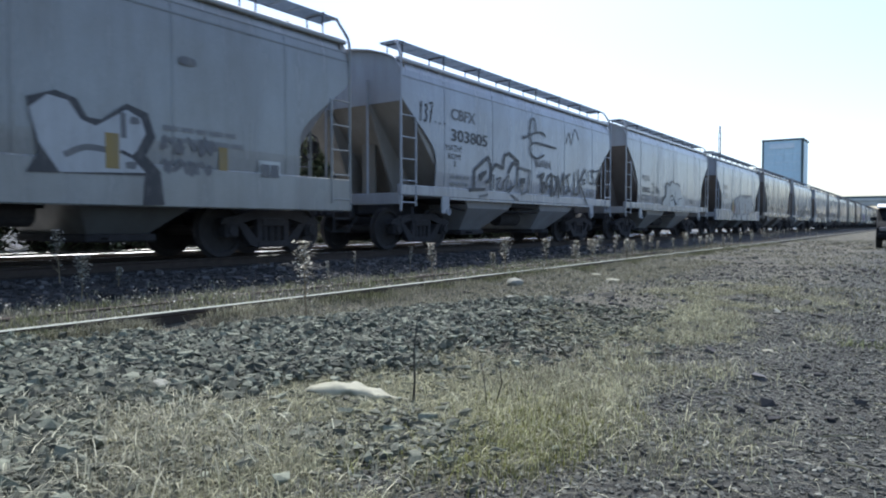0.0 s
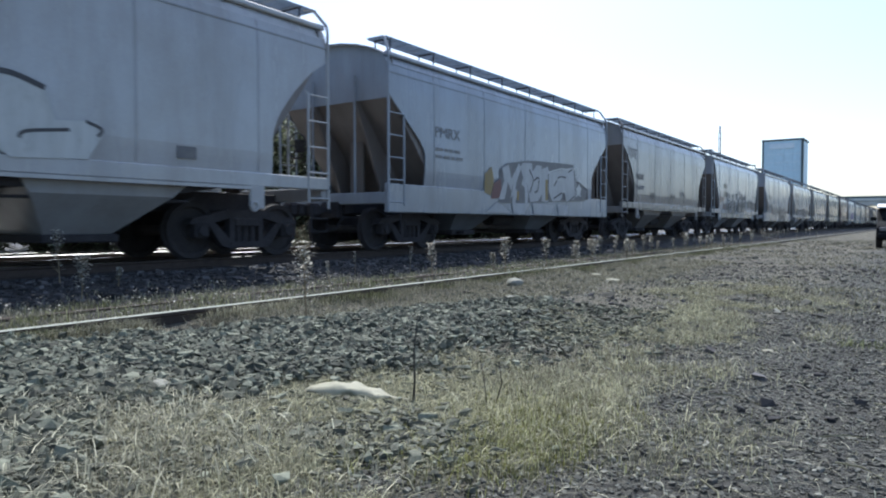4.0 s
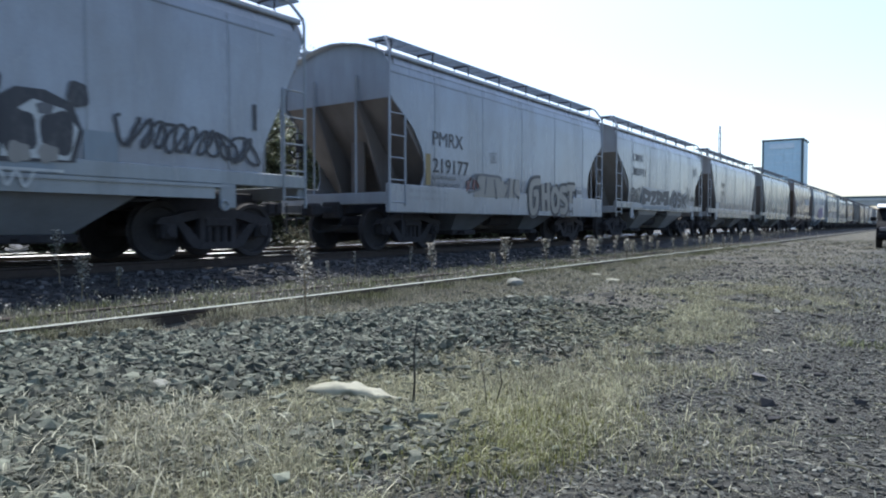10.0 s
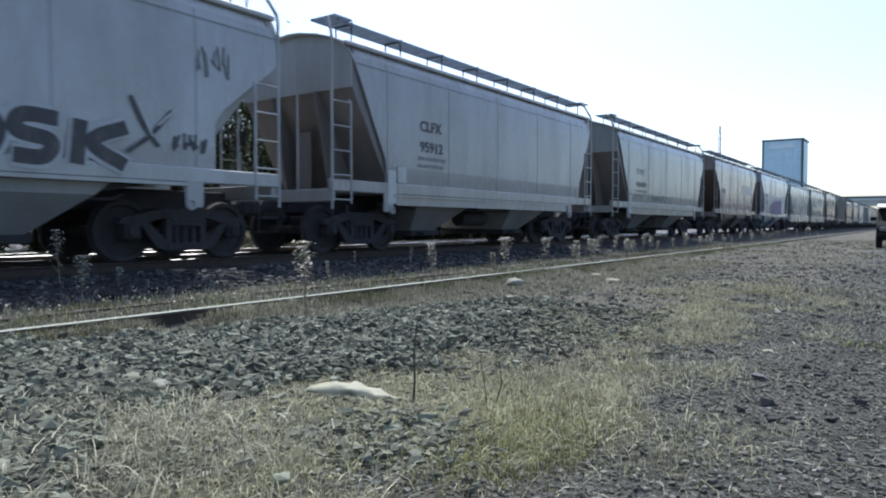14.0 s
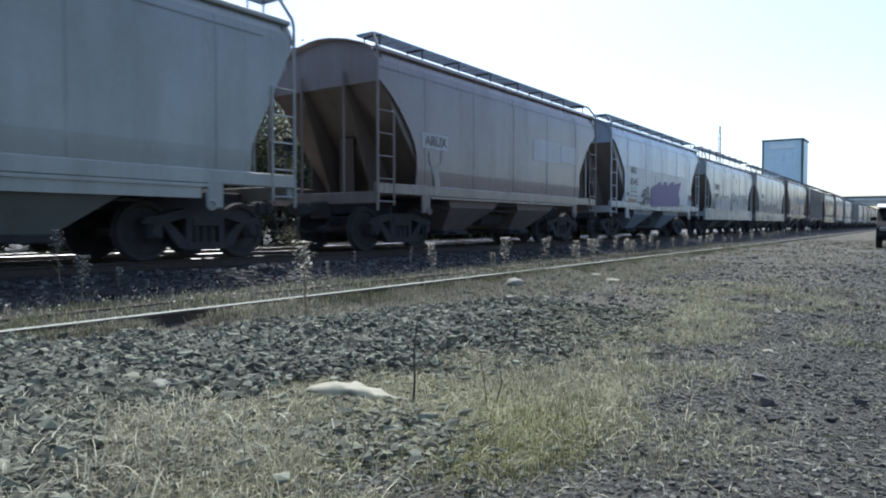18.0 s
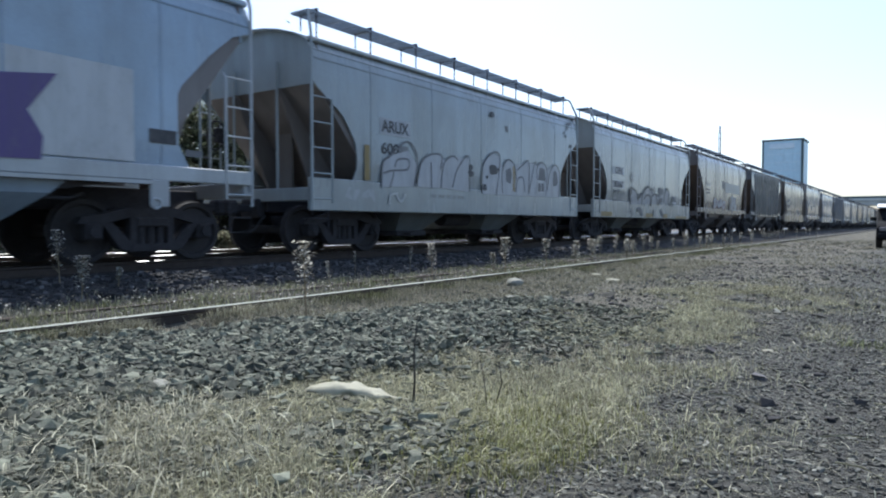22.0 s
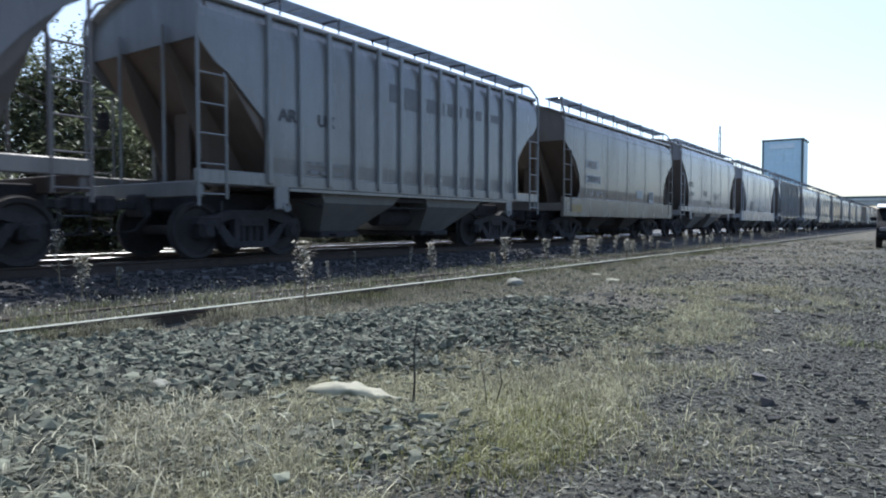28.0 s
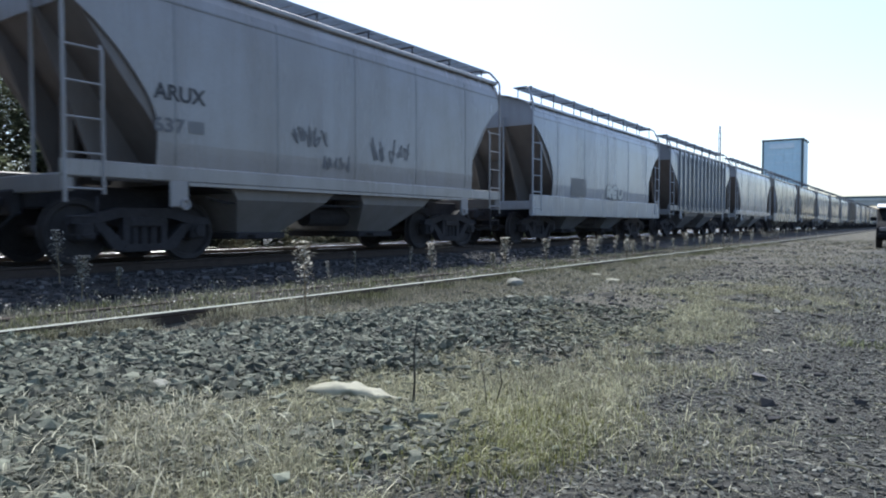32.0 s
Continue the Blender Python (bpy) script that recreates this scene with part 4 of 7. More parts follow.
def train():
    # each: time at which the front post comes abeam of the lens plane, length, form, paint
    w = build_wagon(0.56, 11.80, "angled", "deep", (0.29, 0.30, 0.30), label="grey covered hopper wagon with a white sprayed bubble figure", rise=0.03)
    small_print(w, 7.89, 9.33, 1.9), small_print(w, 3.59, 5.02, 2.4)
    shape(w, C_BLACK, [(6.06, 2.1), (6.4, 2.23), (6.66, 2.16), (6.79, 1.94), (6.98, 1.93), (7.33, 2.19), (7.64, 2.1), (7.75, 1.77), (7.6, 1.51), (7.82, 1.3), (7.88, 0.83), (7.55, 0.82), (7.59, 1.23), (6.04, 1.19), (6.19, 1.45)], 0.01)
    shape(w, C_SILVER, [(6.08, 1.97), (6.3, 2.16), (6.55, 2.12), (6.71, 1.9), (6.9, 1.84), (7.33, 2.11), (7.54, 2.01), (7.6, 1.81), (7.47, 1.57), (7.38, 1.47), (7.59, 1.27), (6.43, 1.21), (6.19, 1.56)], 0.013, "white sprayed bubble figure with a dark outline")
    lines(w, C_FADED, 0.08, 0.016, [(6.49, 1.43), (6.75, 1.55), (7.03, 1.54)], [(7.27, 2.06), (7.28, 1.72)])
    lines(w, C_BLACK, 0.05, 0.016, [(7.23, 1.54), (7.47, 1.45)])
    oval(w, C_FADED, 7.44, 1.97, 0.07, 0.05, 0.016)
    oval(w, C_FADED, 7.38, 1.36, 0.08, 0.05, 0.016)
    panel(w, 7.02, 7.21, 1.3, 1.77, C_YELLOW, 0.032)
    panel(w, 8.82, 8.98, 1.27, 1.8, C_YELLOW)
    panel(w, 9.59, 10.05, 1.29, 1.6, C_PALE)
    panel(w, 9.63, 9.8, 1.33, 1.54, C_FADED, 0.026)
    panel(w, 9.83, 10, 1.33, 1.54, C_FADED, 0.026)
    scribble(w, 7.82, 8.81, 1.57, 1.88, 11, C_FADED, 0.04, 7)
    scribble(w, 7.85, 8.66, 1.27, 1.54, 12, C_FADED, 0.05, 5)
    oval(w, C_FADED, 8.28, 2.94, 0.14, 0.06, 0.016)

    w = build_wagon(2.53, 11.70, "angled", "thin", (0.40, 0.42, 0.46), label="light grey covered hopper wagon with black lettering and hand-painted tags", slope_color=(0.31, 0.295, 0.275), rise=0.07)
    letters(w, "CBFX", 1.87, 2.91, 2.97, 0.25, C_FADED), letters(w, "303805", 1.87, 3.46, 2.48, 0.27)
    letters(w, "MATH!", 1.65, 2.30, 2.24, 0.15, bold=0.002, name="hand_tag"), letters(w, "BOM!", 1.76, 2.26, 2.06, 0.13, bold=0.002, name="hand_tag"), letters(w, "2", 1.97, 2.07, 1.90, 0.12, bold=0.002, name="hand_tag")
    sprayed(w, "137...", 0.62, 1.70, 2.80, 3.22, C_BLACK, 0.045, 9)
    small_print(w, 1.84, 2.70, 1.62)
    panel(w, 3.65, 3.83, 1.38, 1.88, C_WHITE, 0.022), panel(w, 3.69, 3.79, 1.44, 1.82, C_FADED, 0.026)
    stroke(w, [(0.00, 0.0), (0.25, 0.35), (0.36, 0.0), (0.65, 0.5), (0.93, 0.2)], 8.04, 3.0, 0.04, C_FADED)
    lines(w, C_BLACK, 0.08, 0.016, [(2.83, 1.43), (2.85, 1.87), (3.49, 2.23), (3.65, 1.96), (3.61, 1.65), (3.39, 1.6)], [(3.67, 1.93), (3.86, 2.08), (4.24, 2), (4.25, 2.17), (4.32, 2.34), (4.57, 2.41), (5.05, 2.22), (4.95, 1.57)], [(4.49, 1.89), (4.75, 2.18), (5.01, 2.14)], [(2.59, 1.38), (2.96, 1.4), (3.33, 1.42)], sharp=True)
    shape(w, C_BLACK, [(3.07, 1.78), (3.39, 1.91), (3.41, 1.81), (3.26, 1.72), (3.09, 1.59)], 0.014)
    shape(w, C_BLACK, [(5.16, 1.8), (5.43, 1.82), (5.4, 1.67), (5.18, 1.64)], 0.014)
    lines(w, C_FADED, 0.06, 0.016, [(5.05, 2.08), (5.72, 2.03), (5.61, 1.46), (5.2, 1.36), (5.3, 1.63), (5, 1.53)], [(3.07, 1.24), (3.33, 1.27), (3.47, 1.31)], [(4.63, 1.33), (4.92, 1.24), (5.04, 1.17)], sharp=True)
    lines(w, C_BLACK, 0.035, 0.016, [(3.88, 1.68), (4.11, 1.76), (3.92, 1.52), (4.14, 1.46), (4.25, 1.71), (4.21, 1.44)], [(4.31, 1.69), (4.53, 1.83), (4.38, 1.48), (4.67, 1.53), (4.6, 1.74)], [(4.38, 1.42), (4.82, 1.59), (4.48, 1.38)])
    lines(w, C_BLACK, 0.075, 0.016, [(6.19, 1.88), (6.55, 2.01), (6.37, 1.76)], [(6.38, 1.94), (6.44, 1.45)], [(6.45, 1.76), (6.62, 1.72), (6.58, 1.56), (6.42, 1.44)], [(6.72, 1.51), (6.76, 1.86), (7.05, 2.04)], [(7.05, 2.01), (6.99, 1.35)], [(6.75, 1.63), (7.01, 1.69)], [(7.05, 2), (7.13, 1.38)], [(6.99, 1.98), (7.31, 1.93), (7.4, 1.71), (7.15, 1.38)])
    lines(w, C_BLACK, 0.075, 0.016, [(7.5, 1.35), (7.46, 2), (7.67, 1.48), (7.85, 2.11), (7.91, 1.52)], [(7.93, 1.93), (8.33, 2.1)], [(8.13, 2.01), (8.26, 1.56)], [(7.93, 1.49), (8.36, 1.61)], [(8.65, 2.18), (8.6, 1.49), (8.94, 1.51)], [(8.91, 2.28), (9, 1.52)], [(9.5, 2.32), (9.02, 1.89), (9.33, 1.51), (9.63, 1.19)], [(9.29, 1.96), (9.46, 1.98)], [(9.31, 1.85), (9.46, 1.87)], sharp=True)
    lines(w, C_BLACK, 0.06, 0.016, [(9.68, 2.28), (9.71, 1.88)], [(9.88, 2.27), (10.14, 2.33), (10.01, 2.15), (10.15, 2.05), (10.01, 1.87), (9.83, 1.93)], [(10.24, 2.28), (10.68, 2.34), (10.47, 2.1), (10.26, 1.86)], [(10.35, 1.87), (10.4, 1.86)], [(10.46, 1.87), (10.51, 1.85)], [(10.58, 1.86), (10.63, 1.84)])
    lines(w, C_BLACK, 0.06, 0.016, [(5.3, 2.96), (5.34, 2.89), (5.71, 3.02), (6.15, 3.13), (6.48, 3.14), (6.64, 3.04)], [(5.73, 2.8), (5.68, 3.23), (5.79, 3.45), (5.98, 3.44), (6.06, 3.1)], [(5.75, 2.74), (6.06, 2.83), (7.33, 2.79)], [(5.69, 2.75), (5.75, 2.5), (6.14, 2.4), (6.57, 2.54)])
    scribble(w, 5.99, 7.04, 2.14, 2.4, 15, C_FADED, 0.025, 9)
    scribble(w, 9.57, 10.23, 1.4, 1.72, 16, C_FADED, 0.03, 4)

    w = build_wagon(4.485, 11.73, "round", "thin", (0.43, 0.44, 0.45), label="grey-beige covered hopper wagon with rounded white throw-up letters", rise=0.17)
    letters(w, "MQRX", 1.78, 2.70, 2.28, 0.21, C_FADED), letters(w, "110822", 1.76, 2.70, 1.82, 0.20, C_BLACK)
    small_print(w, 1.76, 2.58, 1.66)
    panel(w, 8.61, 8.93, 1.52, 1.70, C_FADED)
    shape(w, C_PALE, [(4.81, 2.16), (4.96, 2.27), (5.38, 2.26), (5.33, 2.02), (5.23, 1.43), (4.31, 1.35), (4.35, 1.49), (4.56, 1.61), (4.78, 1.72)], 0.013, "pale rounded throw-up letters with dark edges")
    shape(w, C_PALE, [(5.39, 2.3), (5.62, 2.4), (5.97, 2.33), (6.03, 2.23), (5.91, 1.32), (5.29, 1.31), (5.37, 1.81)], 0.0135)
    shape(w, C_PALE, [(6.05, 2.3), (6.5, 2.33), (6.78, 2.23), (6.89, 1.85), (7.43, 1.9), (7.49, 1.7), (7.3, 1.4), (6.38, 1.35), (6.06, 1.57)], 0.014)
    lines(w, C_BLACK, 0.07, 0.017, [(5.38, 2.28), (5.17, 2.22), (4.96, 2.31), (4.74, 2.17), (4.75, 1.81), (4.36, 1.62), (4.23, 1.38)], [(5.38, 2.3), (5.59, 2.42), (5.92, 2.33)], [(5.37, 1.73), (5.61, 1.82), (5.88, 1.68)], [(6.04, 2.33), (6.39, 2.35), (6.78, 2.23)])
    lines(w, C_BLACK, 0.045, 0.017, [(5.46, 1.59), (5.91, 1.65), (5.88, 1.53)], [(6.47, 1.59), (6.56, 1.68), (7.07, 1.75)], [(7.28, 1.88), (7.48, 1.8), (7.43, 1.7)], [(5.37, 1.78), (5.25, 1.43)])
    lines(w, C_FADED, 0.04, 0.016, [(2.94, 2.17), (3.17, 2.19)], [(3.05, 2.26), (3.07, 2.11)], [(2.88, 1.74), (2.97, 1.93), (3.03, 1.76), (3.07, 2.06), (3.26, 1.99), (3.27, 1.81), (3.38, 2.07), (3.56, 2.06), (3.5, 1.83), (3.7, 2.04), (3.74, 1.83), (3.85, 1.96), (3.89, 1.81)], [(3.16, 1.54), (3.34, 1.69), (3.28, 1.44), (3.44, 1.47), (3.41, 1.61), (3.62, 1.66), (3.61, 1.47), (3.81, 1.64), (3.88, 1.46)])

    w = build_wagon(6.47, 11.73, "angled", "deep", (0.33, 0.365, 0.41), label="blue-grey covered hopper wagon with large silver graffiti letters", rise=0.10)
    letters(w, "PMRX", 1.65, 2.65, 2.5, 0.24, C_FADED), small_print(w, 1.65, 2.58, 2.2)
    shape(w, C_YELLOW, [(3.73, 1.8), (4.05, 2.01), (4.17, 1.66), (4.01, 1.28), (3.72, 1.35)], 0.009, "yellow and red spray patch")
    shape(w, C_RED, [(4.17, 1.6), (4.63, 1.79), (4.49, 1.23), (4.01, 1.2)], 0.01)
    shape(w, C_FADED, [(4.47, 1.95), (4.81, 2.14), (5.76, 2.27), (6.37, 2.33), (8.96, 2.4), (9.19, 1.87), (10, 1.63), (9.87, 1.3), (4.37, 1.09), (4.55, 1.44)], 0.011)
    shape(w, C_SILVER, [(4.58, 2.01), (4.9, 2.12), (5.06, 1.76), (5.47, 2.2), (5.58, 2.06), (5.32, 1.68), (5.22, 1.34), (5, 1.24), (5.19, 1.69), (5.04, 1.43), (4.87, 1.66), (4.7, 1.21), (4.4, 1.19), (4.67, 1.68)], 0.0135, "silver graffiti letters with black shadow outline")
    shape(w, C_SILVER, [(5.52, 2.1), (5.68, 2.22), (6.21, 2.25), (6.25, 2.01), (6.49, 2.22), (6.8, 2.21), (6.88, 1.48), (6.6, 1.22), (6.12, 1.17), (5.93, 1.67), (5.75, 1.75)], 0.014)
    shape(w, C_SILVER, [(6.82, 2.13), (7.18, 2.22), (7.27, 2.06), (8.96, 2.32), (9.09, 1.48), (8.51, 1.24), (8.29, 1.58), (8.03, 1.27), (7.49, 1.23), (7.26, 1.51), (7.21, 1.21), (6.81, 1.21)], 0.0145)
    lines(w, C_SILVER, 0.17, 0.015, [(5.36, 1.47), (5.18, 1.1), (5.45, 0.9), (5.85, 1.07), (5.86, 1.57), (5.64, 1.71)])
    lines(w, C_BLACK, 0.05, 0.017, [(6.05, 2.07), (6.28, 1.77), (6.08, 1.43)], [(6.32, 1.77), (6.61, 1.87), (6.56, 1.53), (6.36, 1.45)], [(7.22, 2), (7.23, 1.23)], [(7.59, 1.68), (7.94, 1.96), (8.4, 1.97)], [(7.59, 1.32), (8.19, 1.5), (8.29, 1.28)], [(8.57, 2.14), (8.87, 2.26)])
    lines(w, C_PALE, 0.035, 0.018, [(7.49, 1.24), (7.42, 1.47), (7.63, 1.83), (8.11, 1.89)], [(8.05, 2.22), (8.8, 2.23), (9.06, 2.23), (9.14, 1.54), (8.88, 1.31)], [(8.11, 1.34), (8.17, 1.51), (8.38, 1.52), (8.45, 1.25)], [(7.2, 2.06), (8.05, 2.22)], [(8.05, 2.22), (8.08, 1.83)])
    shape(w, C_BLACK, [(9.06, 1.92), (9.44, 1.88), (10.09, 1.67), (10.09, 1.36), (9.13, 1.31)], 0.01)
    shape(w, C_PALE, [(9.14, 1.69), (9.29, 1.72), (9.39, 1.86), (9.45, 1.74), (9.58, 1.7), (9.49, 1.56), (9.51, 1.41), (9.33, 1.48), (9.13, 1.37), (9.22, 1.56)], 0.016)
    shape(w, C_SILVER, [(3.79, 0.86), (4.29, 1.13), (4.61, 1.04), (5.01, 0.86)], 0.019)
    shape(w, C_SILVER, [(5.08, 1.11), (6.04, 1.13), (5.74, 0.83), (5.18, 0.85)], 0.019)
    shape(w, C_SILVER, [(6.23, 1.14), (7.58, 1.12), (7.39, 0.83), (6.35, 0.84)], 0.019)
    shape(w, C_SILVER, [(7.83, 1.15), (8.61, 1.12), (8.39, 0.83), (7.93, 0.83)], 0.019)
    panel(w, 7.03, 7.18, 1.25, 1.84, C_YELLOW, 0.034)
    panel(w, 5.34, 5.45, 1.2, 1.45, C_YELLOW, 0.034)

    w = build_wagon(8.43, 11.62, "round", "thin", (0.26, 0.252, 0.245), label="brown-grey weathered covered hopper wagon with faint tags", rise=0.18)
    letters(w, "ARUX", 1.46, 2.37, 2.29, 0.21), letters(w, "59", 1.44, 1.79, 1.86, 0.19, C_FADED), small_print(w, 1.90, 2.26, 1.9, 1, 0.16)
    sprayed(w, "DEBEL", 3.05, 3.84, 1.62, 1.82, C_BLACK, 0.028, 13), scribble(w, 5.74, 6.60, 1.6, 1.9, 33, C_BLACK, 0.03, 4), scribble(w, 7.18, 8.04, 1.75, 2.05, 34, C_FADED, 0.04, 4)
    sprayed(w, "TOXE", 0.50, 1.60, 3.05, 3.42, C_FADED, 0.04, 10)
    for x in (5.74, 6.89, 8.18):
        panel(w, x, x + 0.25, 1.25, 1.33, C_WHITE, 0.016)

    w = build_wagon(10.336, 12.16, "straight", "thin", (0.36, 0.385, 0.42), (0.29, 0.32, 0.34), label="light grey covered hopper wagon with open ends and white-outlined graffiti", rise=0.14)
    letters(w, "ARUX", 2.58, 3.42, 2.55, 0.24), letters(w, "323162", 2.58, 3.64, 2.14, 0.23)
    panel(w, 8.26, 8.72, 1.25, 1.78, C_BLUEGREY)
    sprayed(w, "EDIN", 1.72, 2.58, 1.80, 2.06, C_RED, 0.05, 12), scribble(w, 2.37, 3.09, 1.35, 1.75, 44, C_RED, 0.03, 4)
    panel(w, 1.64, 1.91, 0.98, 1.66, C_WHITE, 0.02), panel(w, 2.05, 2.37, 1.42, 1.7, C_SILVER), panel(w, 2.30, 7.89, 1.19, 1.37, C_BLUEGREY, 0.016)
    panel(w, 1.88, 1.95, 1.9, 2.35, C_FADED), small_print(w, 2.58, 3.44, 2.0, 1), panel(w, 2.30, 2.37, 0.98, 1.16, C_WHITE, 0.02)
    shape(w, C_BLACK, [(3.44, 1.88), (3.69, 2), (4.04, 1.92), (4.1, 1.67), (3.84, 1.55), (4.03, 1.19), (3.55, 1.13), (3.47, 1.5), (3.16, 1.61), (3.16, 1.72), (3.44, 1.76)], 0.011, "dark graffiti letters with a white outline")
    shape(w, C_BLACK, [(4.11, 1.9), (4.38, 1.97), (4.38, 1.7), (4.33, 1.14), (3.98, 1.18), (4.14, 1.61)], 0.011, "dark graffiti letters with a white outline")
    shape(w, C_BLACK, [(4.39, 1.87), (4.56, 1.74), (4.74, 1.76), (4.9, 1.92), (4.93, 1.56), (4.69, 1.15), (4.33, 1.14)], 0.011, "dark graffiti letters with a white outline")
    shape(w, C_BLACK, [(4.97, 1.91), (5.2, 1.96), (5.41, 1.85), (5.25, 1.45), (5.11, 1.07), (4.61, 1.12), (4.93, 1.58)], 0.011, "dark graffiti letters with a white outline")
    shape(w, C_BLACK, [(5.4, 1.82), (5.61, 1.9), (5.74, 1.78), (5.57, 1.57), (5.4, 1.46), (5.48, 1.26), (5.31, 1.08), (5.11, 1.11)], 0.011, "dark graffiti letters with a white outline")
    lines(w, C_WHITE, 0.045, 0.015, [(3.74, 1.11), (3.43, 1.21), (3.43, 1.82), (3.72, 2.01), (4.04, 1.92), (4.11, 1.68), (3.84, 1.55), (4.08, 1.2)], [(3.44, 1.61), (3.17, 1.61), (3.15, 1.72), (3.44, 1.79), (4.07, 1.83)], [(3.63, 1.93), (3.65, 1.68)], [(3.75, 1.96), (3.78, 1.69)], [(4.11, 1.84), (4.21, 1.95), (4.36, 1.88)], [(3.96, 1.21), (4.24, 1.56), (4.38, 1.68)])
    lines(w, C_WHITE, 0.045, 0.015, [(3.88, 1.08), (4.34, 1.49)], [(4.38, 1.96), (4.52, 1.74), (4.74, 1.79), (4.78, 1.96), (4.93, 1.86), (4.89, 1.64), (4.55, 1.54), (4.33, 1.14)], [(4.93, 1.88), (5.13, 1.98), (5.38, 1.83), (5.25, 1.53), (5.11, 1.07)], [(5.36, 1.64), (5.49, 1.87), (5.71, 1.88), (5.69, 1.67), (5.4, 1.49), (5.5, 1.26), (5.23, 1.05), (4.92, 1.07)], [(3.14, 1.29), (3.26, 1.34), (3.38, 1.15)], [(3.17, 1.19), (3.32, 1.09)])
    shape(w, C_BLACK, [(5.8, 1.28), (6.03, 1.75), (6.28, 2.03), (6.62, 2.2), (7, 2.16), (7.2, 2.03), (7.45, 2.2), (7.79, 2.21), (8.12, 2.08), (8.25, 1.74), (8.14, 1.34), (6.08, 1.24)], 0.01)
    shape(w, C_PALE, [(6.18, 1.3), (6.13, 1.63), (6.33, 1.93), (6.61, 2.08), (6.95, 2.01), (7.12, 1.75), (7.04, 1.35)], 0.012, "pale painted ground between dark ovals")
    shape(w, C_PALE, [(7.27, 1.36), (7.33, 1.84), (7.65, 2.08), (8.02, 2), (8.19, 1.76), (8.07, 1.36)], 0.012)
    oval(w, C_BLACK, 6.34, 1.63, 0.23, 0.28, 0.0145)
    oval(w, C_BLACK, 6.85, 1.61, 0.23, 0.28, 0.0145)
    oval(w, C_BLACK, 7.47, 1.68, 0.2, 0.27, 0.0145)
    oval(w, C_BLACK, 7.93, 1.7, 0.2, 0.26, 0.0145)
    oval(w, C_TAN, 6.42, 1.44, 0.12, 0.14, 0.017)
    oval(w, C_TAN, 6.71, 1.43, 0.12, 0.14, 0.017)
    oval(w, C_TAN, 7.47, 1.42, 0.13, 0.12, 0.017)
    oval(w, C_TAN, 7.81, 1.43, 0.12, 0.11, 0.017)
    oval(w, C_FADED, 6.69, 1.97, 0.1, 0.07, 0.0155)
    oval(w, C_FADED, 7.78, 1.98, 0.1, 0.07, 0.0155)
    lines(w, C_PALE, 0.035, 0.019, [(6.15, 1.22), (6.99, 1.22), (7.99, 1.22)], [(6.37, 1.21), (6.42, 1), (6.51, 1.21), (6.58, 0.99), (6.67, 1.2), (6.74, 0.98), (6.83, 1.2)], [(7.08, 1.2), (7.14, 1.03), (7.25, 1.2), (7.33, 1.02), (7.44, 1.2), (7.53, 1.01), (7.64, 1.2)])
    oval(w, C_BLACK, 3.27, 2.12, 0.09, 0.12, 0.012)
    oval(w, C_BLACK, 3.96, 2.16, 0.1, 0.12, 0.012)
    oval(w, C_BLACK, 4.77, 2.17, 0.11, 0.13, 0.012)
    oval(w, C_BLACK, 5.7, 2.18, 0.12, 0.16, 0.012)
    oval(w, C_BLACK, 6.45, 2.39, 0.1, 0.16, 0.012)
    oval(w, C_BLACK, 7.16, 2.23, 0.13, 0.14, 0.012)
    oval(w, C_BLACK, 8.19, 2.21, 0.13, 0.16, 0.012)
    lines(w, C_BLACK, 0.06, 0.016, [(11.02, 2.49), (11.02, 2.07)])
    coil(w, C_BLACK, 0.045, (8.75, 1.85), (11.02, 1.72), 13, 0.20)

    w = build_wagon(12.475, 11.30, "bell", "deep", (0.36, 0.387, 0.425), label="pale blue-grey covered hopper wagon with bold lettering and graffiti", rise=0.12)
    letters(w, "PMRX", 1.52, 2.74, 2.31, 0.32, C_BLACK, 0.004), letters(w, "219177", 1.52, 2.98, 1.72, 0.31, C_BLACK, 0.006)
    small_print(w, 1.51, 2.44, 1.58), scribble(w, 2.87, 3.52, 1.3, 1.75, 50, C_RED, 0.05, 3)
    panel(w, 1.26, 1.44, 1.42, 2.1, C_YELLOW), panel(w, 9.47, 10.19, 1.1, 1.3, C_FADED), small_print(w, 0.65, 2.15, 1.24, 2, 0.08)
    shape(w, C_TAN, [(3.31, 1.63), (3.42, 1.75), (4.42, 1.74), (4.75, 1.62), (4.93, 1.76), (5.46, 1.75), (5.49, 1.27), (3.17, 1.22), (3.25, 1.35), (3.5, 1.43)], 0.011, "faded tan graffiti letters")
    lines(w, C_FADED, 0.06, 0.016, [(3.19, 1.68), (3.34, 1.76), (3.85, 1.77), (4.42, 1.76), (4.49, 1.66)], [(3.76, 1.71), (3.7, 1.3)], [(4.13, 1.69), (4.28, 1.2)], [(4.62, 1.62), (4.89, 1.58), (4.68, 1.25)], [(4.93, 1.77), (4.85, 1.23)], [(5.23, 1.76), (5.15, 1.41), (5.49, 1.26)], [(2.94, 1.31), (3.17, 1.36), (3.47, 1.42)], [(3.07, 1.62), (3.19, 1.68)])
    lines(w, C_BLACK, 0.36, 0.0105, [(6.71, 1.76), (6.33, 1.73), (6.15, 1.59), (6.11, 1.28), (6.19, 0.92), (6.45, 1), (6.5, 1.42), (6.29, 1.41)], [(6.85, 1.71), (6.89, 0.94)], [(7.18, 1.76), (7.23, 0.95)], [(6.88, 1.35), (7.21, 1.37)])
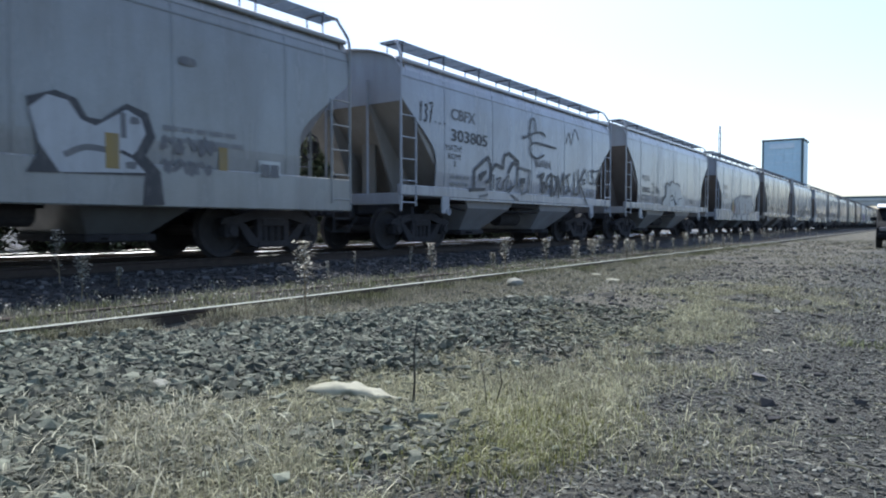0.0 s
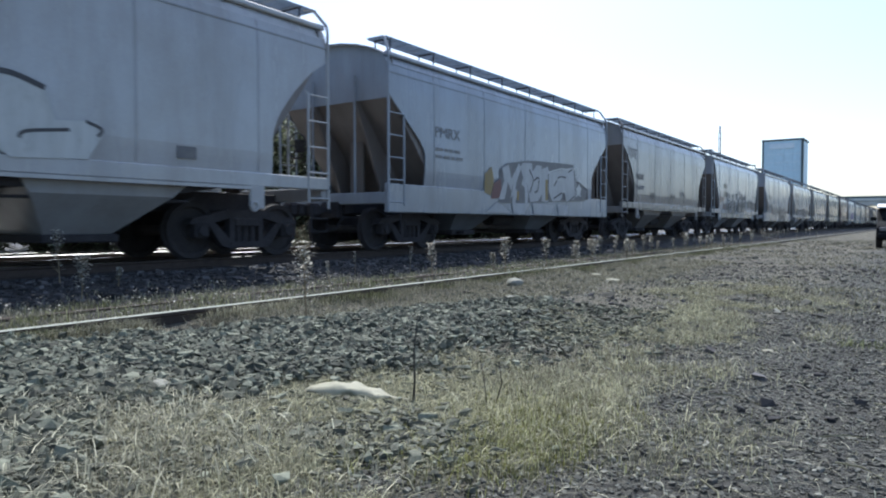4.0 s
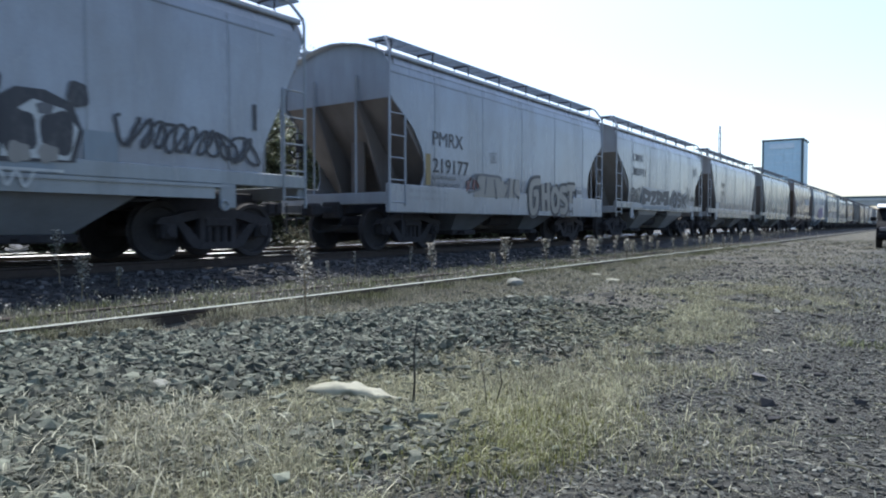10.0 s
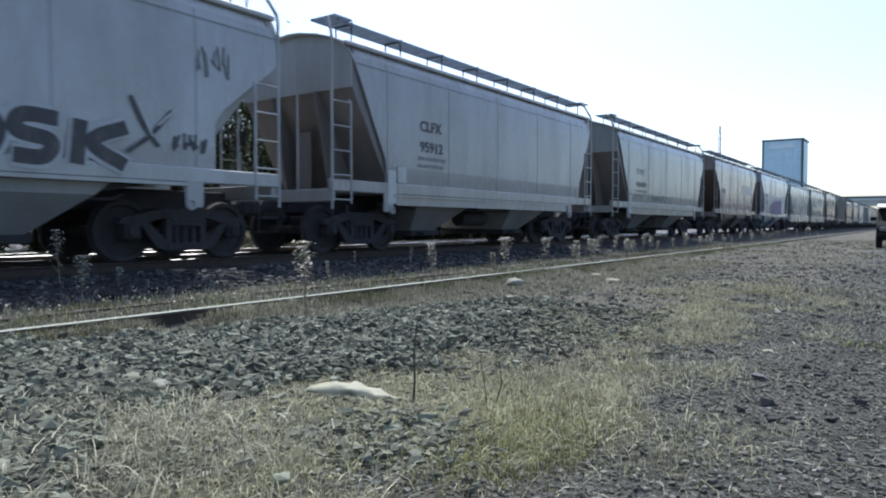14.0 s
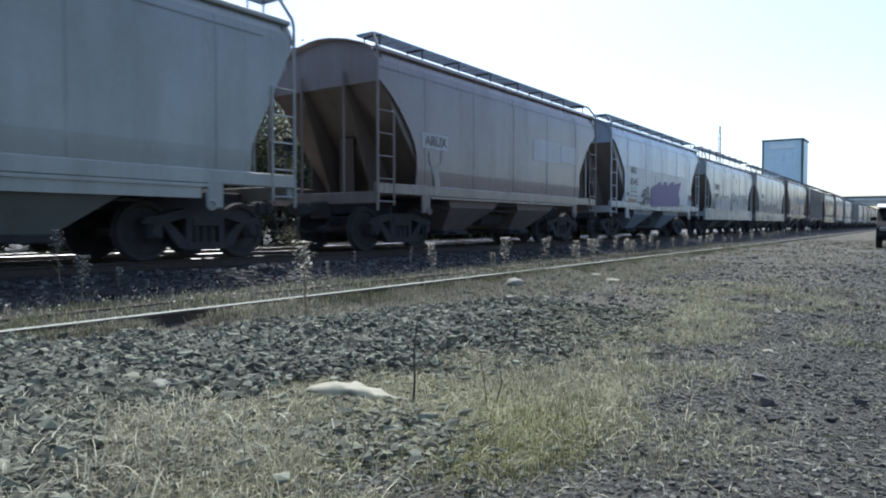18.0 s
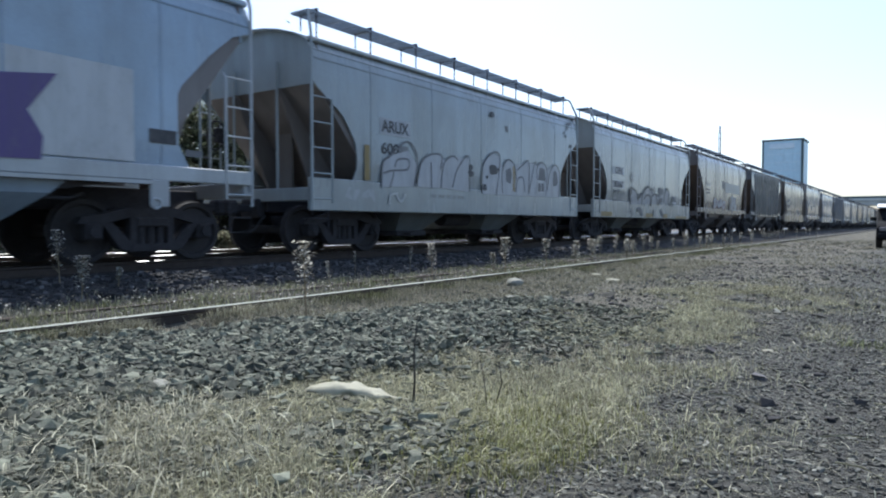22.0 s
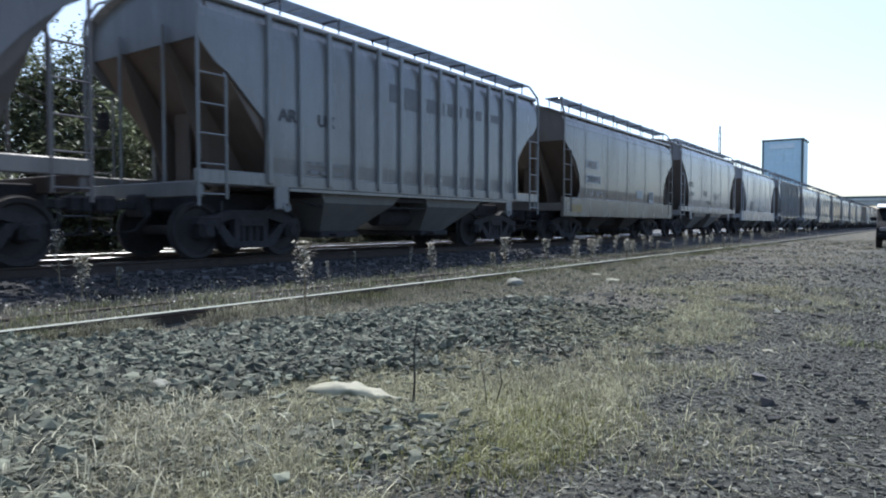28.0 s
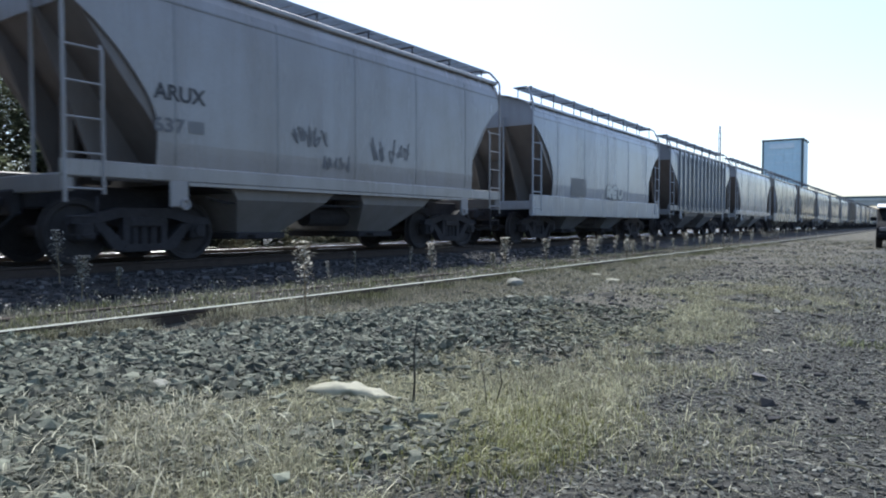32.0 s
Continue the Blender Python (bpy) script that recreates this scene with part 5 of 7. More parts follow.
    lines(w, C_BLACK, 0.36, 0.011, [(7.59, 1.63), (7.45, 1.35), (7.56, 1), (7.8, 1.03), (7.87, 1.41), (7.61, 1.63)], [(8.46, 1.62), (8.08, 1.6), (8.05, 1.42), (8.42, 1.24), (8.36, 0.98), (7.99, 0.96)], [(8.48, 1.67), (9.07, 1.68)], [(8.75, 1.66), (8.72, 1.21)])
    lines(w, C_TAN, 0.19, 0.0145, [(6.71, 1.76), (6.33, 1.73), (6.15, 1.59), (6.11, 1.28), (6.19, 0.92), (6.45, 1), (6.5, 1.42), (6.29, 1.41)])
    lines(w, C_TAN, 0.19, 0.015, [(6.85, 1.71), (6.89, 0.94)], [(7.18, 1.76), (7.23, 0.95)], [(6.88, 1.35), (7.21, 1.37)])
    lines(w, C_TAN, 0.19, 0.0145, [(7.59, 1.63), (7.45, 1.35), (7.56, 1), (7.8, 1.03), (7.87, 1.41), (7.61, 1.63)])
    lines(w, C_TAN, 0.19, 0.015, [(8.46, 1.62), (8.08, 1.6), (8.05, 1.42), (8.42, 1.24), (8.36, 0.98), (7.99, 0.96)])
    lines(w, C_TAN, 0.19, 0.0155, [(8.48, 1.67), (9.07, 1.68)], [(8.75, 1.66), (8.72, 1.21)])
    lines(w, C_BLACK, 0.05, 0.02, [(8.62, 1.09), (8.64, 0.84)], [(8.84, 1.09), (8.87, 0.85)], [(8.63, 0.96), (8.85, 0.96)])
    panel(w, 9.15, 9.57, 1.38, 1.68, C_WHITE, 0.034)
    panel(w, 9.2, 9.34, 1.51, 1.63, C_FADED, 0.038)
    panel(w, 9.38, 9.52, 1.51, 1.64, C_FADED, 0.038)
    lines(w, C_FADED, 0.02, 0.016, [(4.02, 2.34), (4.24, 2.35), (4.24, 2.11), (4.02, 2.11), (4.02, 2.34)], [(4.17, 2.28), (4.09, 2.27), (4.09, 2.18), (4.17, 2.18)], [(4.09, 2.22), (4.15, 2.22)], sharp=True)

    w = build_wagon(14.343, 11.52, "angled", "thin", (0.40, 0.413, 0.418), label="cream-grey covered hopper wagon with dark block graffiti", slope_color=(0.31, 0.295, 0.275), rise=0.05)
    letters(w, "CBFX", 1.69, 2.83, 2.96, 0.25, C_FADED), letters(w, "303911", 1.70, 3.14, 2.43, 0.27, C_BLACK)
    scribble(w, 9.8, 10.5, 2.75, 3.3, 66, C_FADED, 0.03, 4)
    panel(w, 1.58, 6.46, 1.19, 1.36, C_SILVER, 0.016), small_print(w, 0.29, 1.36, 1.25, 1)
    lines(w, C_BLACK, 0.06, 0.016, [(1.51, 1.38), (1.58, 1.86), (1.78, 1.88), (1.8, 1.69), (1.59, 1.62)], [(1.65, 1.62), (1.81, 1.38)], [(1.97, 1.87), (1.84, 1.65), (1.9, 1.42), (2.03, 1.49), (2.07, 1.78), (1.97, 1.87)], [(2.12, 1.92), (2.13, 1.46), (2.31, 1.48)], [(2.38, 1.95), (2.28, 1.69), (2.34, 1.42), (2.48, 1.53), (2.49, 1.89), (2.38, 1.95)])
    shape(w, C_SILVER, [(2.79, 2.04), (4.6, 2), (6.12, 2.01), (6, 1.32), (2.59, 1.28)], 0.009)
    shape(w, C_BLACK, [(2.84, 2), (3.78, 1.86), (3.65, 1.45), (3.18, 1.48), (3.1, 1.35), (2.63, 1.31)], 0.012, "dark block graffiti letters with a pale edge")
    shape(w, C_SILVER, [(3.01, 1.75), (3.38, 1.68), (3.27, 1.59), (2.99, 1.62)], 0.0145)
    shape(w, C_BLACK, [(3.81, 1.91), (4.52, 1.9), (4.32, 1.63), (3.95, 1.42), (4.42, 1.49), (4.32, 1.34), (3.62, 1.34), (4.02, 1.67), (3.76, 1.69)], 0.012)
    shape(w, C_BLACK, [(4.52, 1.98), (5.24, 1.87), (5.16, 1.56), (4.92, 1.48), (5.04, 1.38), (4.63, 1.35), (4.39, 1.38)], 0.012)
    shape(w, C_SILVER, [(4.66, 1.67), (4.74, 1.75), (4.86, 1.72), (4.72, 1.62)], 0.0145)
    shape(w, C_BLACK, [(5.34, 1.94), (6.12, 1.98), (6.02, 1.39), (5.59, 1.33), (5.35, 1.37), (5.42, 1.52), (5.06, 1.43)], 0.012)
    shape(w, C_SILVER, [(5.43, 1.63), (5.7, 1.72), (5.63, 1.62)], 0.0145)
    lines(w, C_SILVER, 0.28, 0.0095, [(6.83, 1.9), (6.68, 1.66), (6.75, 1.38), (7.05, 1.37), (7.22, 1.65), (7.1, 1.9), (6.83, 1.9)], [(7.89, 1.87), (7.46, 1.9), (7.38, 1.69), (7.8, 1.59), (7.71, 1.38), (7.33, 1.39)])
    lines(w, C_SILVER, 0.28, 0.01, [(8.17, 1.9), (8.11, 1.33)], [(8.79, 1.89), (8.26, 1.63), (8.79, 1.33)])
    lines(w, C_BLACK, 0.19, 0.013, [(6.83, 1.89), (6.69, 1.67), (6.75, 1.4), (7.04, 1.38), (7.2, 1.64), (7.08, 1.88), (6.83, 1.89)], [(7.89, 1.87), (7.48, 1.88), (7.4, 1.69), (7.8, 1.59), (7.71, 1.39), (7.36, 1.39)])
    lines(w, C_BLACK, 0.19, 0.0135, [(8.17, 1.9), (8.11, 1.33)], [(8.79, 1.87), (8.3, 1.63), (8.76, 1.35)])
    lines(w, C_FADED, 0.07, 0.014, [(6.59, 1.67), (6.4, 1.61), (6.36, 1.42), (6.53, 1.38)])
    lines(w, C_BLACK, 0.06, 0.014, [(8.85, 2.31), (9.03, 1.95), (9.26, 1.65)], [(9.48, 2.18), (9.15, 1.81), (8.79, 1.54)])
    lines(w, C_WHITE, 0.03, 0.017, [(8.95, 2.24), (9.17, 1.79)], [(9.53, 2.21), (9.26, 1.95)])
    scribble(w, 9.5, 10.07, 1.6, 1.9, 63, C_BLACK, 0.04, 4)
    panel(w, 2.75, 6.20, 1.19, 1.38, C_BLUEGREY, 0.022)

    w = build_wagon(16.23, 12.02, "straight", "thin", (0.36, 0.36, 0.357), label="tan-grey covered hopper wagon with open framed ends", rise=0.05)
    letters(w, "CLFX", 2.71, 3.52, 2.57, 0.22), letters(w, "95912", 2.71, 3.56, 2.13, 0.22)
    small_print(w, 2.65, 3.59, 1.95), panel(w, 1.61, 1.87, 0.98, 1.66, C_PALE, 0.02), panel(w, 1.94, 2.22, 1.42, 1.75, C_PALE)

    w = build_wagon(18.29, 12.23, "straight", "thin", (0.285, 0.305, 0.293), label="olive-grey dusty covered hopper wagon with worn lettering", rise=0.05)
    letters(w, "TCMX", 2.45, 3.34, 2.47, 0.21, C_FADED), letters(w, "441480", 2.45, 3.58, 1.99, 0.20, C_FADED)
    small_print(w, 2.44, 3.59, 1.8), scribble(w, 4.31, 5.88, 1.5, 1.75, 70, C_FADED, 0.05, 6), panel(w, 1.65, 1.87, 0.98, 1.66, C_PALE, 0.02)

    w = build_wagon(20.42, 11.12, "round", "thin", (0.225, 0.190, 0.185), (0.20, 0.17, 0.16), slope_color=(0.12, 0.088, 0.066), label="dark brown covered hopper wagon with pale repainted patches", rise=0.14)
    panel(w, 1.51, 2.48, 2.22, 2.55, C_SILVER), letters(w, "ARUX", 1.59, 2.43, 2.29, 0.21, C_BROWN, 0.008, lift=0.016)
    stroke(w, [(0.07, 0.7), (0.14, 0.4), (0.50, 0.45), (0.54, 0.75)], 1.72, 1.45, 0.10, C_TAN), stroke(w, [(0.22, 0.4), (0.32, 0.1), (0.36, -0.2)], 1.72, 1.45, 0.2, C_TAN)
    panel(w, 6.67, 8.40, 2.36, 2.95, C_SILVER), panel(w, 8.43, 9.47, 2.42, 2.92, C_SILVER)

    w = build_wagon(22.27, 11.44, "octagon", "thin", (0.345, 0.433, 0.524), (0.42, 0.45, 0.47), label="pale blue and white covered hopper wagon with a purple painted-out patch", rise=0.14)
    panel(w, 1.38, 9.40, 1.42, 2.72, C_WHITE, 0.006, label="white painted lower side", slant=-0.05)
    letters(w, "IARX", 1.98, 2.62, 2.48, 0.24), letters(w, "8345", 1.92, 2.74, 2.04, 0.25, C_BLACK, 0.008)
    panel(w, 1.98, 2.63, 1.86, 1.98, C_GREEN, 0.012), panel(w, 1.69, 2.63, 1.42, 1.52, C_YELLOW, 0.012), small_print(w, 1.94, 2.58, 1.76), panel(w, 1.54, 1.79, 1.62, 1.75, C_FADED, 0.012)
    panel(w, 4.74, 4.99, 2.28, 2.5, C_FADED, 0.01), panel(w, 4.76, 4.97, 2.30, 2.48, C_WHITE, 0.014)
    panel(w, 9.62, 10.05, 1.7, 1.9, C_BLACK, 0.01), panel(w, 10.19, 10.48, 1.55, 1.65, C_FADED, 0.01)
    shape(w, C_PURPLE, [(4.24, 1.93), (4.38, 2.06), (5.02, 2.19), (5.48, 2.35), (5.55, 2.18), (5.81, 2.21), (5.97, 2.36), (6.28, 2.33), (6.36, 2.18), (7.27, 2.45), (7.31, 2.28), (8.38, 2.43), (8.02, 1.94), (8.2, 1.63), (8.17, 1.35), (4.25, 1.27), (4.3, 1.47), (4.22, 1.57), (4.26, 1.77)], 0.014, "flat purple spray-painted patch with a ragged top")
    lines(w, C_BLACK, 0.055, 0.016, [(3.1, 1.63), (3.44, 1.88), (3.63, 1.93), (3.44, 1.76), (3.18, 1.6)], [(3.18, 1.6), (3.55, 1.73), (3.37, 1.5), (3.02, 1.33)], [(3.19, 1.31), (3.51, 1.55), (3.82, 2.06), (3.77, 1.46)], [(3.44, 1.56), (3.8, 1.59)], [(3.92, 2.06), (3.85, 1.29)], [(3.93, 1.99), (3.96, 1.74), (4.21, 1.32)], [(3.87, 1.58), (4.1, 1.53)], [(3.47, 1.3), (3.65, 1.59)])

    w = build_wagon(24.155, 11.43, "bell", "deep", (0.35, 0.392, 0.402), label="whitish covered hopper wagon with long pale graffiti", rise=-0.08)
    panel(w, 1.88, 2.86, 2.36, 2.70, C_SILVER), letters(w, "ARUX", 1.92, 2.81, 2.42, 0.23, C_BLACK, 0.008, lift=0.016), letters(w, "600", 1.92, 2.48, 1.98, 0.22), small_print(w, 2.51, 2.87, 2.0, 1, 0.18)
    for x in (1.40, 4.59, 7.25):
        panel(w, x, x + 0.15, 1.42, 2.1, C_YELLOW, 0.024)
    scribble(w, 0.86, 1.72, 1.0, 1.3, 83, C_SILVER, 0.05, 4), small_print(w, 3.59, 5.02, 1.15, 1), panel(w, 6.03, 6.46, 1.6, 1.95, C_FADED, 0.022)
    panel(w, 6.89, 7.03, 2.95, 3.1, C_FADED), panel(w, 8.64, 8.92, 1.42, 1.74, C_WHITE, 0.024), panel(w, 8.67, 8.77, 1.45, 1.71, C_FADED, 0.028), panel(w, 8.79, 8.89, 1.45, 1.71, C_FADED, 0.028)
    shape(w, C_SILVER, [(1.89, 1.3), (1.95, 1.78), (2.19, 1.95), (2.75, 2.1), (3.05, 1.86), (3.01, 1.36)], 0.01, "long row of pale graffiti letters with grey outline")
    shape(w, C_SILVER, [(3.06, 1.36), (3.26, 1.94), (3.59, 2.11), (3.98, 2.09), (4.04, 1.38), (5.11, 1.33), (5.12, 2.11), (4.51, 2.13), (4.08, 1.98), (3.97, 1.37)], 0.0105)
    shape(w, C_SILVER, [(5.71, 1.31), (5.79, 2.12), (6.2, 2.34), (6.58, 2.27), (6.73, 1.98), (6.99, 2.24), (7.41, 2.12), (8.15, 2.27), (8.58, 2.2), (8.95, 2.33), (9.29, 2.13), (9.8, 2.31), (10.09, 2.07), (10.04, 1.35), (6.63, 1.31)], 0.01)
    lines(w, C_FADED, 0.042, 0.014, [(1.9, 1.29), (1.95, 1.78), (2.19, 1.95), (2.7, 2.28), (3, 2.16), (3.09, 1.87), (2.96, 1.36)], [(1.97, 1.58), (2.28, 1.64), (2.17, 1.31)], [(2.33, 1.73), (2.43, 1.89), (2.77, 1.91), (2.74, 1.71), (2.28, 1.66)], [(3.06, 1.36), (3.16, 1.71), (3.29, 1.95), (3.63, 2.1), (4, 2.09), (3.94, 1.79)], [(3.59, 1.93), (3.61, 1.35)], [(3.97, 1.37), (4.08, 1.92), (4.43, 2.12), (4.65, 2.05)], [(4.42, 1.4), (4.65, 1.86), (5.12, 2.17), (5.15, 1.33)])
    lines(w, C_FADED, 0.042, 0.014, [(5.71, 1.31), (5.76, 1.97), (6.2, 2.34), (6.58, 2.27), (6.41, 1.29)], [(6.72, 1.36), (6.71, 1.92), (6.99, 2.24), (7.35, 2.11), (7.44, 1.74)], [(7.5, 2), (7.82, 2.17), (8.16, 2.25), (8.14, 1.39)], [(7.42, 1.41), (7.51, 1.75), (7.81, 1.81), (7.94, 1.44)], [(8.15, 1.39), (8.49, 2.25), (8.63, 2.2)], [(8.67, 1.79), (8.63, 2.13), (8.95, 2.31), (9.26, 2.06), (9.19, 1.38)], [(9.29, 1.53), (9.46, 2.08), (9.8, 2.3), (10.09, 2.07), (10.02, 1.35)])
    oval(w, C_FADED, 8.95, 1.92, 0.21, 0.23, 0.013)
    oval(w, C_FADED, 9.8, 1.89, 0.15, 0.22, 0.013)
    oval(w, C_FADED, 7.04, 1.83, 0.15, 0.19, 0.013)
    oval(w, C_BLACK, 5.21, 1.92, 0.08, 0.07, 0.017)
    oval(w, C_BLACK, 5.21, 1.77, 0.12, 0.07, 0.017)
    oval(w, C_BLACK, 6.26, 1.93, 0.19, 0.12, 0.017)
    oval(w, C_BLACK, 6.15, 1.97, 0.09, 0.06, 0.017)
    oval(w, C_BLACK, 5.95, 1.73, 0.05, 0.04, 0.017)
    oval(w, C_BLACK, 5.83, 1.47, 0.1, 0.08, 0.017)
    oval(w, C_BLACK, 6.51, 1.95, 0.06, 0.04, 0.017)
    oval(w, C_BLACK, 6.19, 3.3, 0.1, 0.07, 0.017)
    panel(w, 8.66, 9.1, 1.44, 1.8, C_WHITE, 0.032)
    panel(w, 8.7, 8.86, 1.48, 1.72, C_FADED, 0.036)
    panel(w, 8.9, 9.06, 1.49, 1.72, C_FADED, 0.036)
    oval(w, C_FADED, 10.53, 3.22, 0.06, 0.04, 0.012)
    oval(w, C_FADED, 10.65, 3.47, 0.05, 0.06, 0.012)
    oval(w, C_FADED, 10.89, 2.95, 0.08, 0.05, 0.012)
    oval(w, C_FADED, 10.77, 3.61, 0.2, 0.03, 0.012)
    oval(w, C_FADED, 10.42, 3.31, 0.05, 0.04, 0.012)
    lines(w, C_PALE, 0.05, 0.019, [(2.14, 0.97), (2.19, 1.15), (2.42, 1.19)], [(2.37, 1.16), (2.52, 1.03), (2.68, 1.19)])

    w = build_wagon(26.04, 11.34, "bell", "deep", (0.37, 0.39, 0.38), label="cream-grey covered hopper wagon with white number panels")
    panel(w, 1.70, 2.83, 2.33, 2.62, C_WHITE), letters(w, "CEFX", 1.91, 2.67, 2.37, 0.22, C_BLACK, 0.008, lift=0.016)
    panel(w, 1.70, 2.83, 1.86, 2.13, C_WHITE), letters(w, "303667", 1.78, 2.74, 1.89, 0.21, C_BLACK, 0.008, lift=0.016)
    scribble(w, 1.65, 2.83, 1.62, 1.86, 91, C_BLACK, 0.03, 6), small_print(w, 1.72, 2.65, 1.55)
    panel(w, 0.65, 1.65, 0.84, 1.0, C_YELLOW, 0.016), small_print(w, 2.73, 3.73, 1.15, 2), panel(w, 3.52, 3.80, 2.15, 2.4, C_FADED), panel(w, 3.54, 3.78, 2.18, 2.37, C_PALE, 0.012)
    panel(w, 8.66, 9.15, 1.44, 1.78, C_WHITE, 0.030), panel(w, 8.69, 8.89, 1.53, 1.75, C_FADED, 0.034), panel(w, 8.93, 9.12, 1.53, 1.75, C_FADED, 0.034)
    panel(w, 5.2, 6.0, 0.84, 1.0, C_YELLOW, 0.016), panel(w, 7.4, 8.02, 0.84, 1.0, C_YELLOW, 0.016), panel(w, 9.2, 10.9, 0.82, 0.92, C_YELLOW, 0.016)
    shape(w, C_BODY, [(3.41, 1.9), (4.11, 1.79), (4.26, 1.48), (4.78, 1.72), (5.31, 2), (5.77, 1.93), (6.58, 1.75), (7.73, 2.01), (8.38, 1.88), (7.98, 1.43), (3.5, 1.3)], 0.0095, "blue-grey graffiti with heavy black curves")
    shape(w, C_BLACK, [(3.24, 1.87), (3.59, 1.84), (3.61, 1.69), (3.37, 1.6)], 0.014)
    lines(w, C_BLACK, 0.07, 0.015, [(3.29, 1.84), (3.44, 1.3)], [(3.44, 1.93), (3.79, 1.88), (4.11, 1.79), (4.26, 1.49), (4.44, 1.67), (4.7, 1.76)], [(4.71, 1.31), (4.78, 1.69), (5.15, 1.97), (5.58, 2.04), (5.67, 1.84)], [(4.95, 1.53), (5.21, 1.69), (5.67, 1.67), (5.73, 1.3)], [(5.69, 1.92), (5.89, 1.98), (5.87, 1.79)], [(5.78, 1.3), (5.92, 1.69), (6.45, 1.76), (6.64, 1.35)])
    lines(w, C_BLACK, 0.07, 0.015, [(6.63, 1.77), (6.82, 1.67), (6.75, 1.35)], [(6.93, 1.47), (6.88, 1.55), (7.13, 1.61), (7.16, 1.53), (6.93, 1.47)], [(7.37, 1.47), (7.73, 2.03), (8.14, 1.93), (8.05, 1.44), (8.65, 1.37), (8.9, 1.48)])
    lines(w, C_FADED, 0.04, 0.015, [(6.19, 2.06), (6.08, 1.95), (6.21, 1.87), (6.31, 1.98), (6.19, 2.06)])
    oval(w, C_FADED, 7.08, 1.92, 0.28, 0.16, 0.012)
    lines(w, C_FADED, 0.14, 0.019, [(4.18, 1.1), (4.53, 1.15), (4.77, 0.89)], [(3.56, 1.14), (3.7, 0.9)], [(6.16, 1.15), (6.1, 0.89)], [(7.02, 1.13), (7.36, 0.92)])
    lines(w, C_FADED, 0.022, 0.016, [(3.49, 2.46), (3.75, 2.48), (3.75, 2.23), (3.48, 2.22), (3.49, 2.46)], [(3.67, 2.39), (3.57, 2.39), (3.57, 2.28), (3.66, 2.29)], [(3.57, 2.33), (3.65, 2.34)], sharp=True)

    w = build_wagon(27.925, 11.16, "round", "thin", (0.170, 0.148, 0.140), label="rust-brown covered hopper wagon with grey painted-out patches", slope_color=(0.125, 0.092, 0.07), rise=0.15)
    panel(w, 5.74, 9.26, 2.32, 2.85, C_BLUEGREY), panel(w, 5.02, 6.46, 2.5, 2.9, C_FADED), small_print(w, 1.72, 2.58, 2.3), letters(w, "ARUX", 1.65, 2.51, 2.5, 0.22, C_PALE)
    bubble_piece(w, 3.09, 5.74, 1.42, 1.95, "SNAO", C_SILVER, C_RED, 102, "silver graffiti with reddish edge", 0.05, 0.1)
    shape(w, C_SILVER, [(7.19, 2.14), (7.6, 2.16), (7.6, 1.77), (7.45, 1.38), (7.17, 1.41)], 0.012, "silver graffiti letters with dark points")
    shape(w, C_SILVER, [(7.76, 2.11), (8.34, 2.12), (8.24, 1.72), (8.37, 1.68), (8.29, 1.38), (7.4, 1.34), (7.56, 1.65)], 0.0125)
    shape(w, C_BROWN, [(7.42, 1.4), (7.55, 1.73), (7.66, 1.42)], 0.0155)
    shape(w, C_BROWN, [(7.67, 1.42), (7.75, 1.72), (7.87, 1.46)], 0.0155)
    lines(w, C_BROWN, 0.05, 0.0165, [(8.35, 2.12), (8.15, 1.83), (8.24, 1.69), (8.39, 1.71)], [(7.62, 2.09), (7.65, 1.82)])
    shape(w, C_TAN, [(6.7, 2.11), (7.02, 2.13), (7.12, 1.39), (6.68, 1.34)], 0.011)

    w = build_wagon(29.81, 11.09, "ribbed", "thin", (0.235, 0.238, 0.238), label="dark grey ribbed-side covered hopper wagon", slope_color=(0.15, 0.115, 0.09), rise=0.10)
    letters(w, "AR", 1.58, 2.01, 2.31, 0.20, C_BLACK, 0.01), letters(w, "UX", 2.51, 2.94, 2.31, 0.20, C_BLACK, 0.01), letters(w, "0", 2.76, 2.87, 1.9, 0.2, C_FADED)
    for i, (x0, x1, z0, z1) in enumerate(((4.52, 4.84, 3.05, 3.4), (5.02, 5.67, 2.95, 3.4), (5.81, 6.46, 3.0, 3.28), (6.6, 7.18, 3.02, 3.3), (7.39, 8.04, 3.08, 3.3), (8.25, 8.83, 3.1, 3.3))):
        panel(w, x0, x1, z0, z1, C_FADED)
    small_print(w, 2.30, 3.01, 1.6)

    w = build_wagon(31.70, 10.98, "bell", "deep", (0.175, 0.154, 0.136), (0.16, 0.145, 0.13), slope_color=(0.12, 0.09, 0.068), label="dark brown covered hopper wagon with grey number panels")
    panel(w, 1.70, 2.74, 2.38, 2.66, C_SILVER), letters(w, "AEQX", 1.79, 2.58, 2.42, 0.20, C_BROWN, 0.008, lift=0.016)
    panel(w, 1.68, 2.92, 1.90, 2.18, C_SILVER), letters(w, "200892", 1.75, 2.86, 1.94, 0.20, C_BLACK, 0.008, lift=0.016)
    panel(w, 7.86, 8.41, 1.42, 1.86, C_WHITE, 0.016), panel(w, 7.90, 8.12, 1.52, 1.82, C_FADED, 0.020), panel(w, 8.15, 8.37, 1.52, 1.82, C_FADED, 0.020)
    panel(w, 0.57, 1.36, 0.95, 1.18, C_YELLOW, 0.016), panel(w, 6.46, 7.18, 1.55, 1.85, C_BLUEGREY), scribble(w, 1.65, 3.09, 1.45, 1.75, 111, C_SILVER, 0.02, 6)

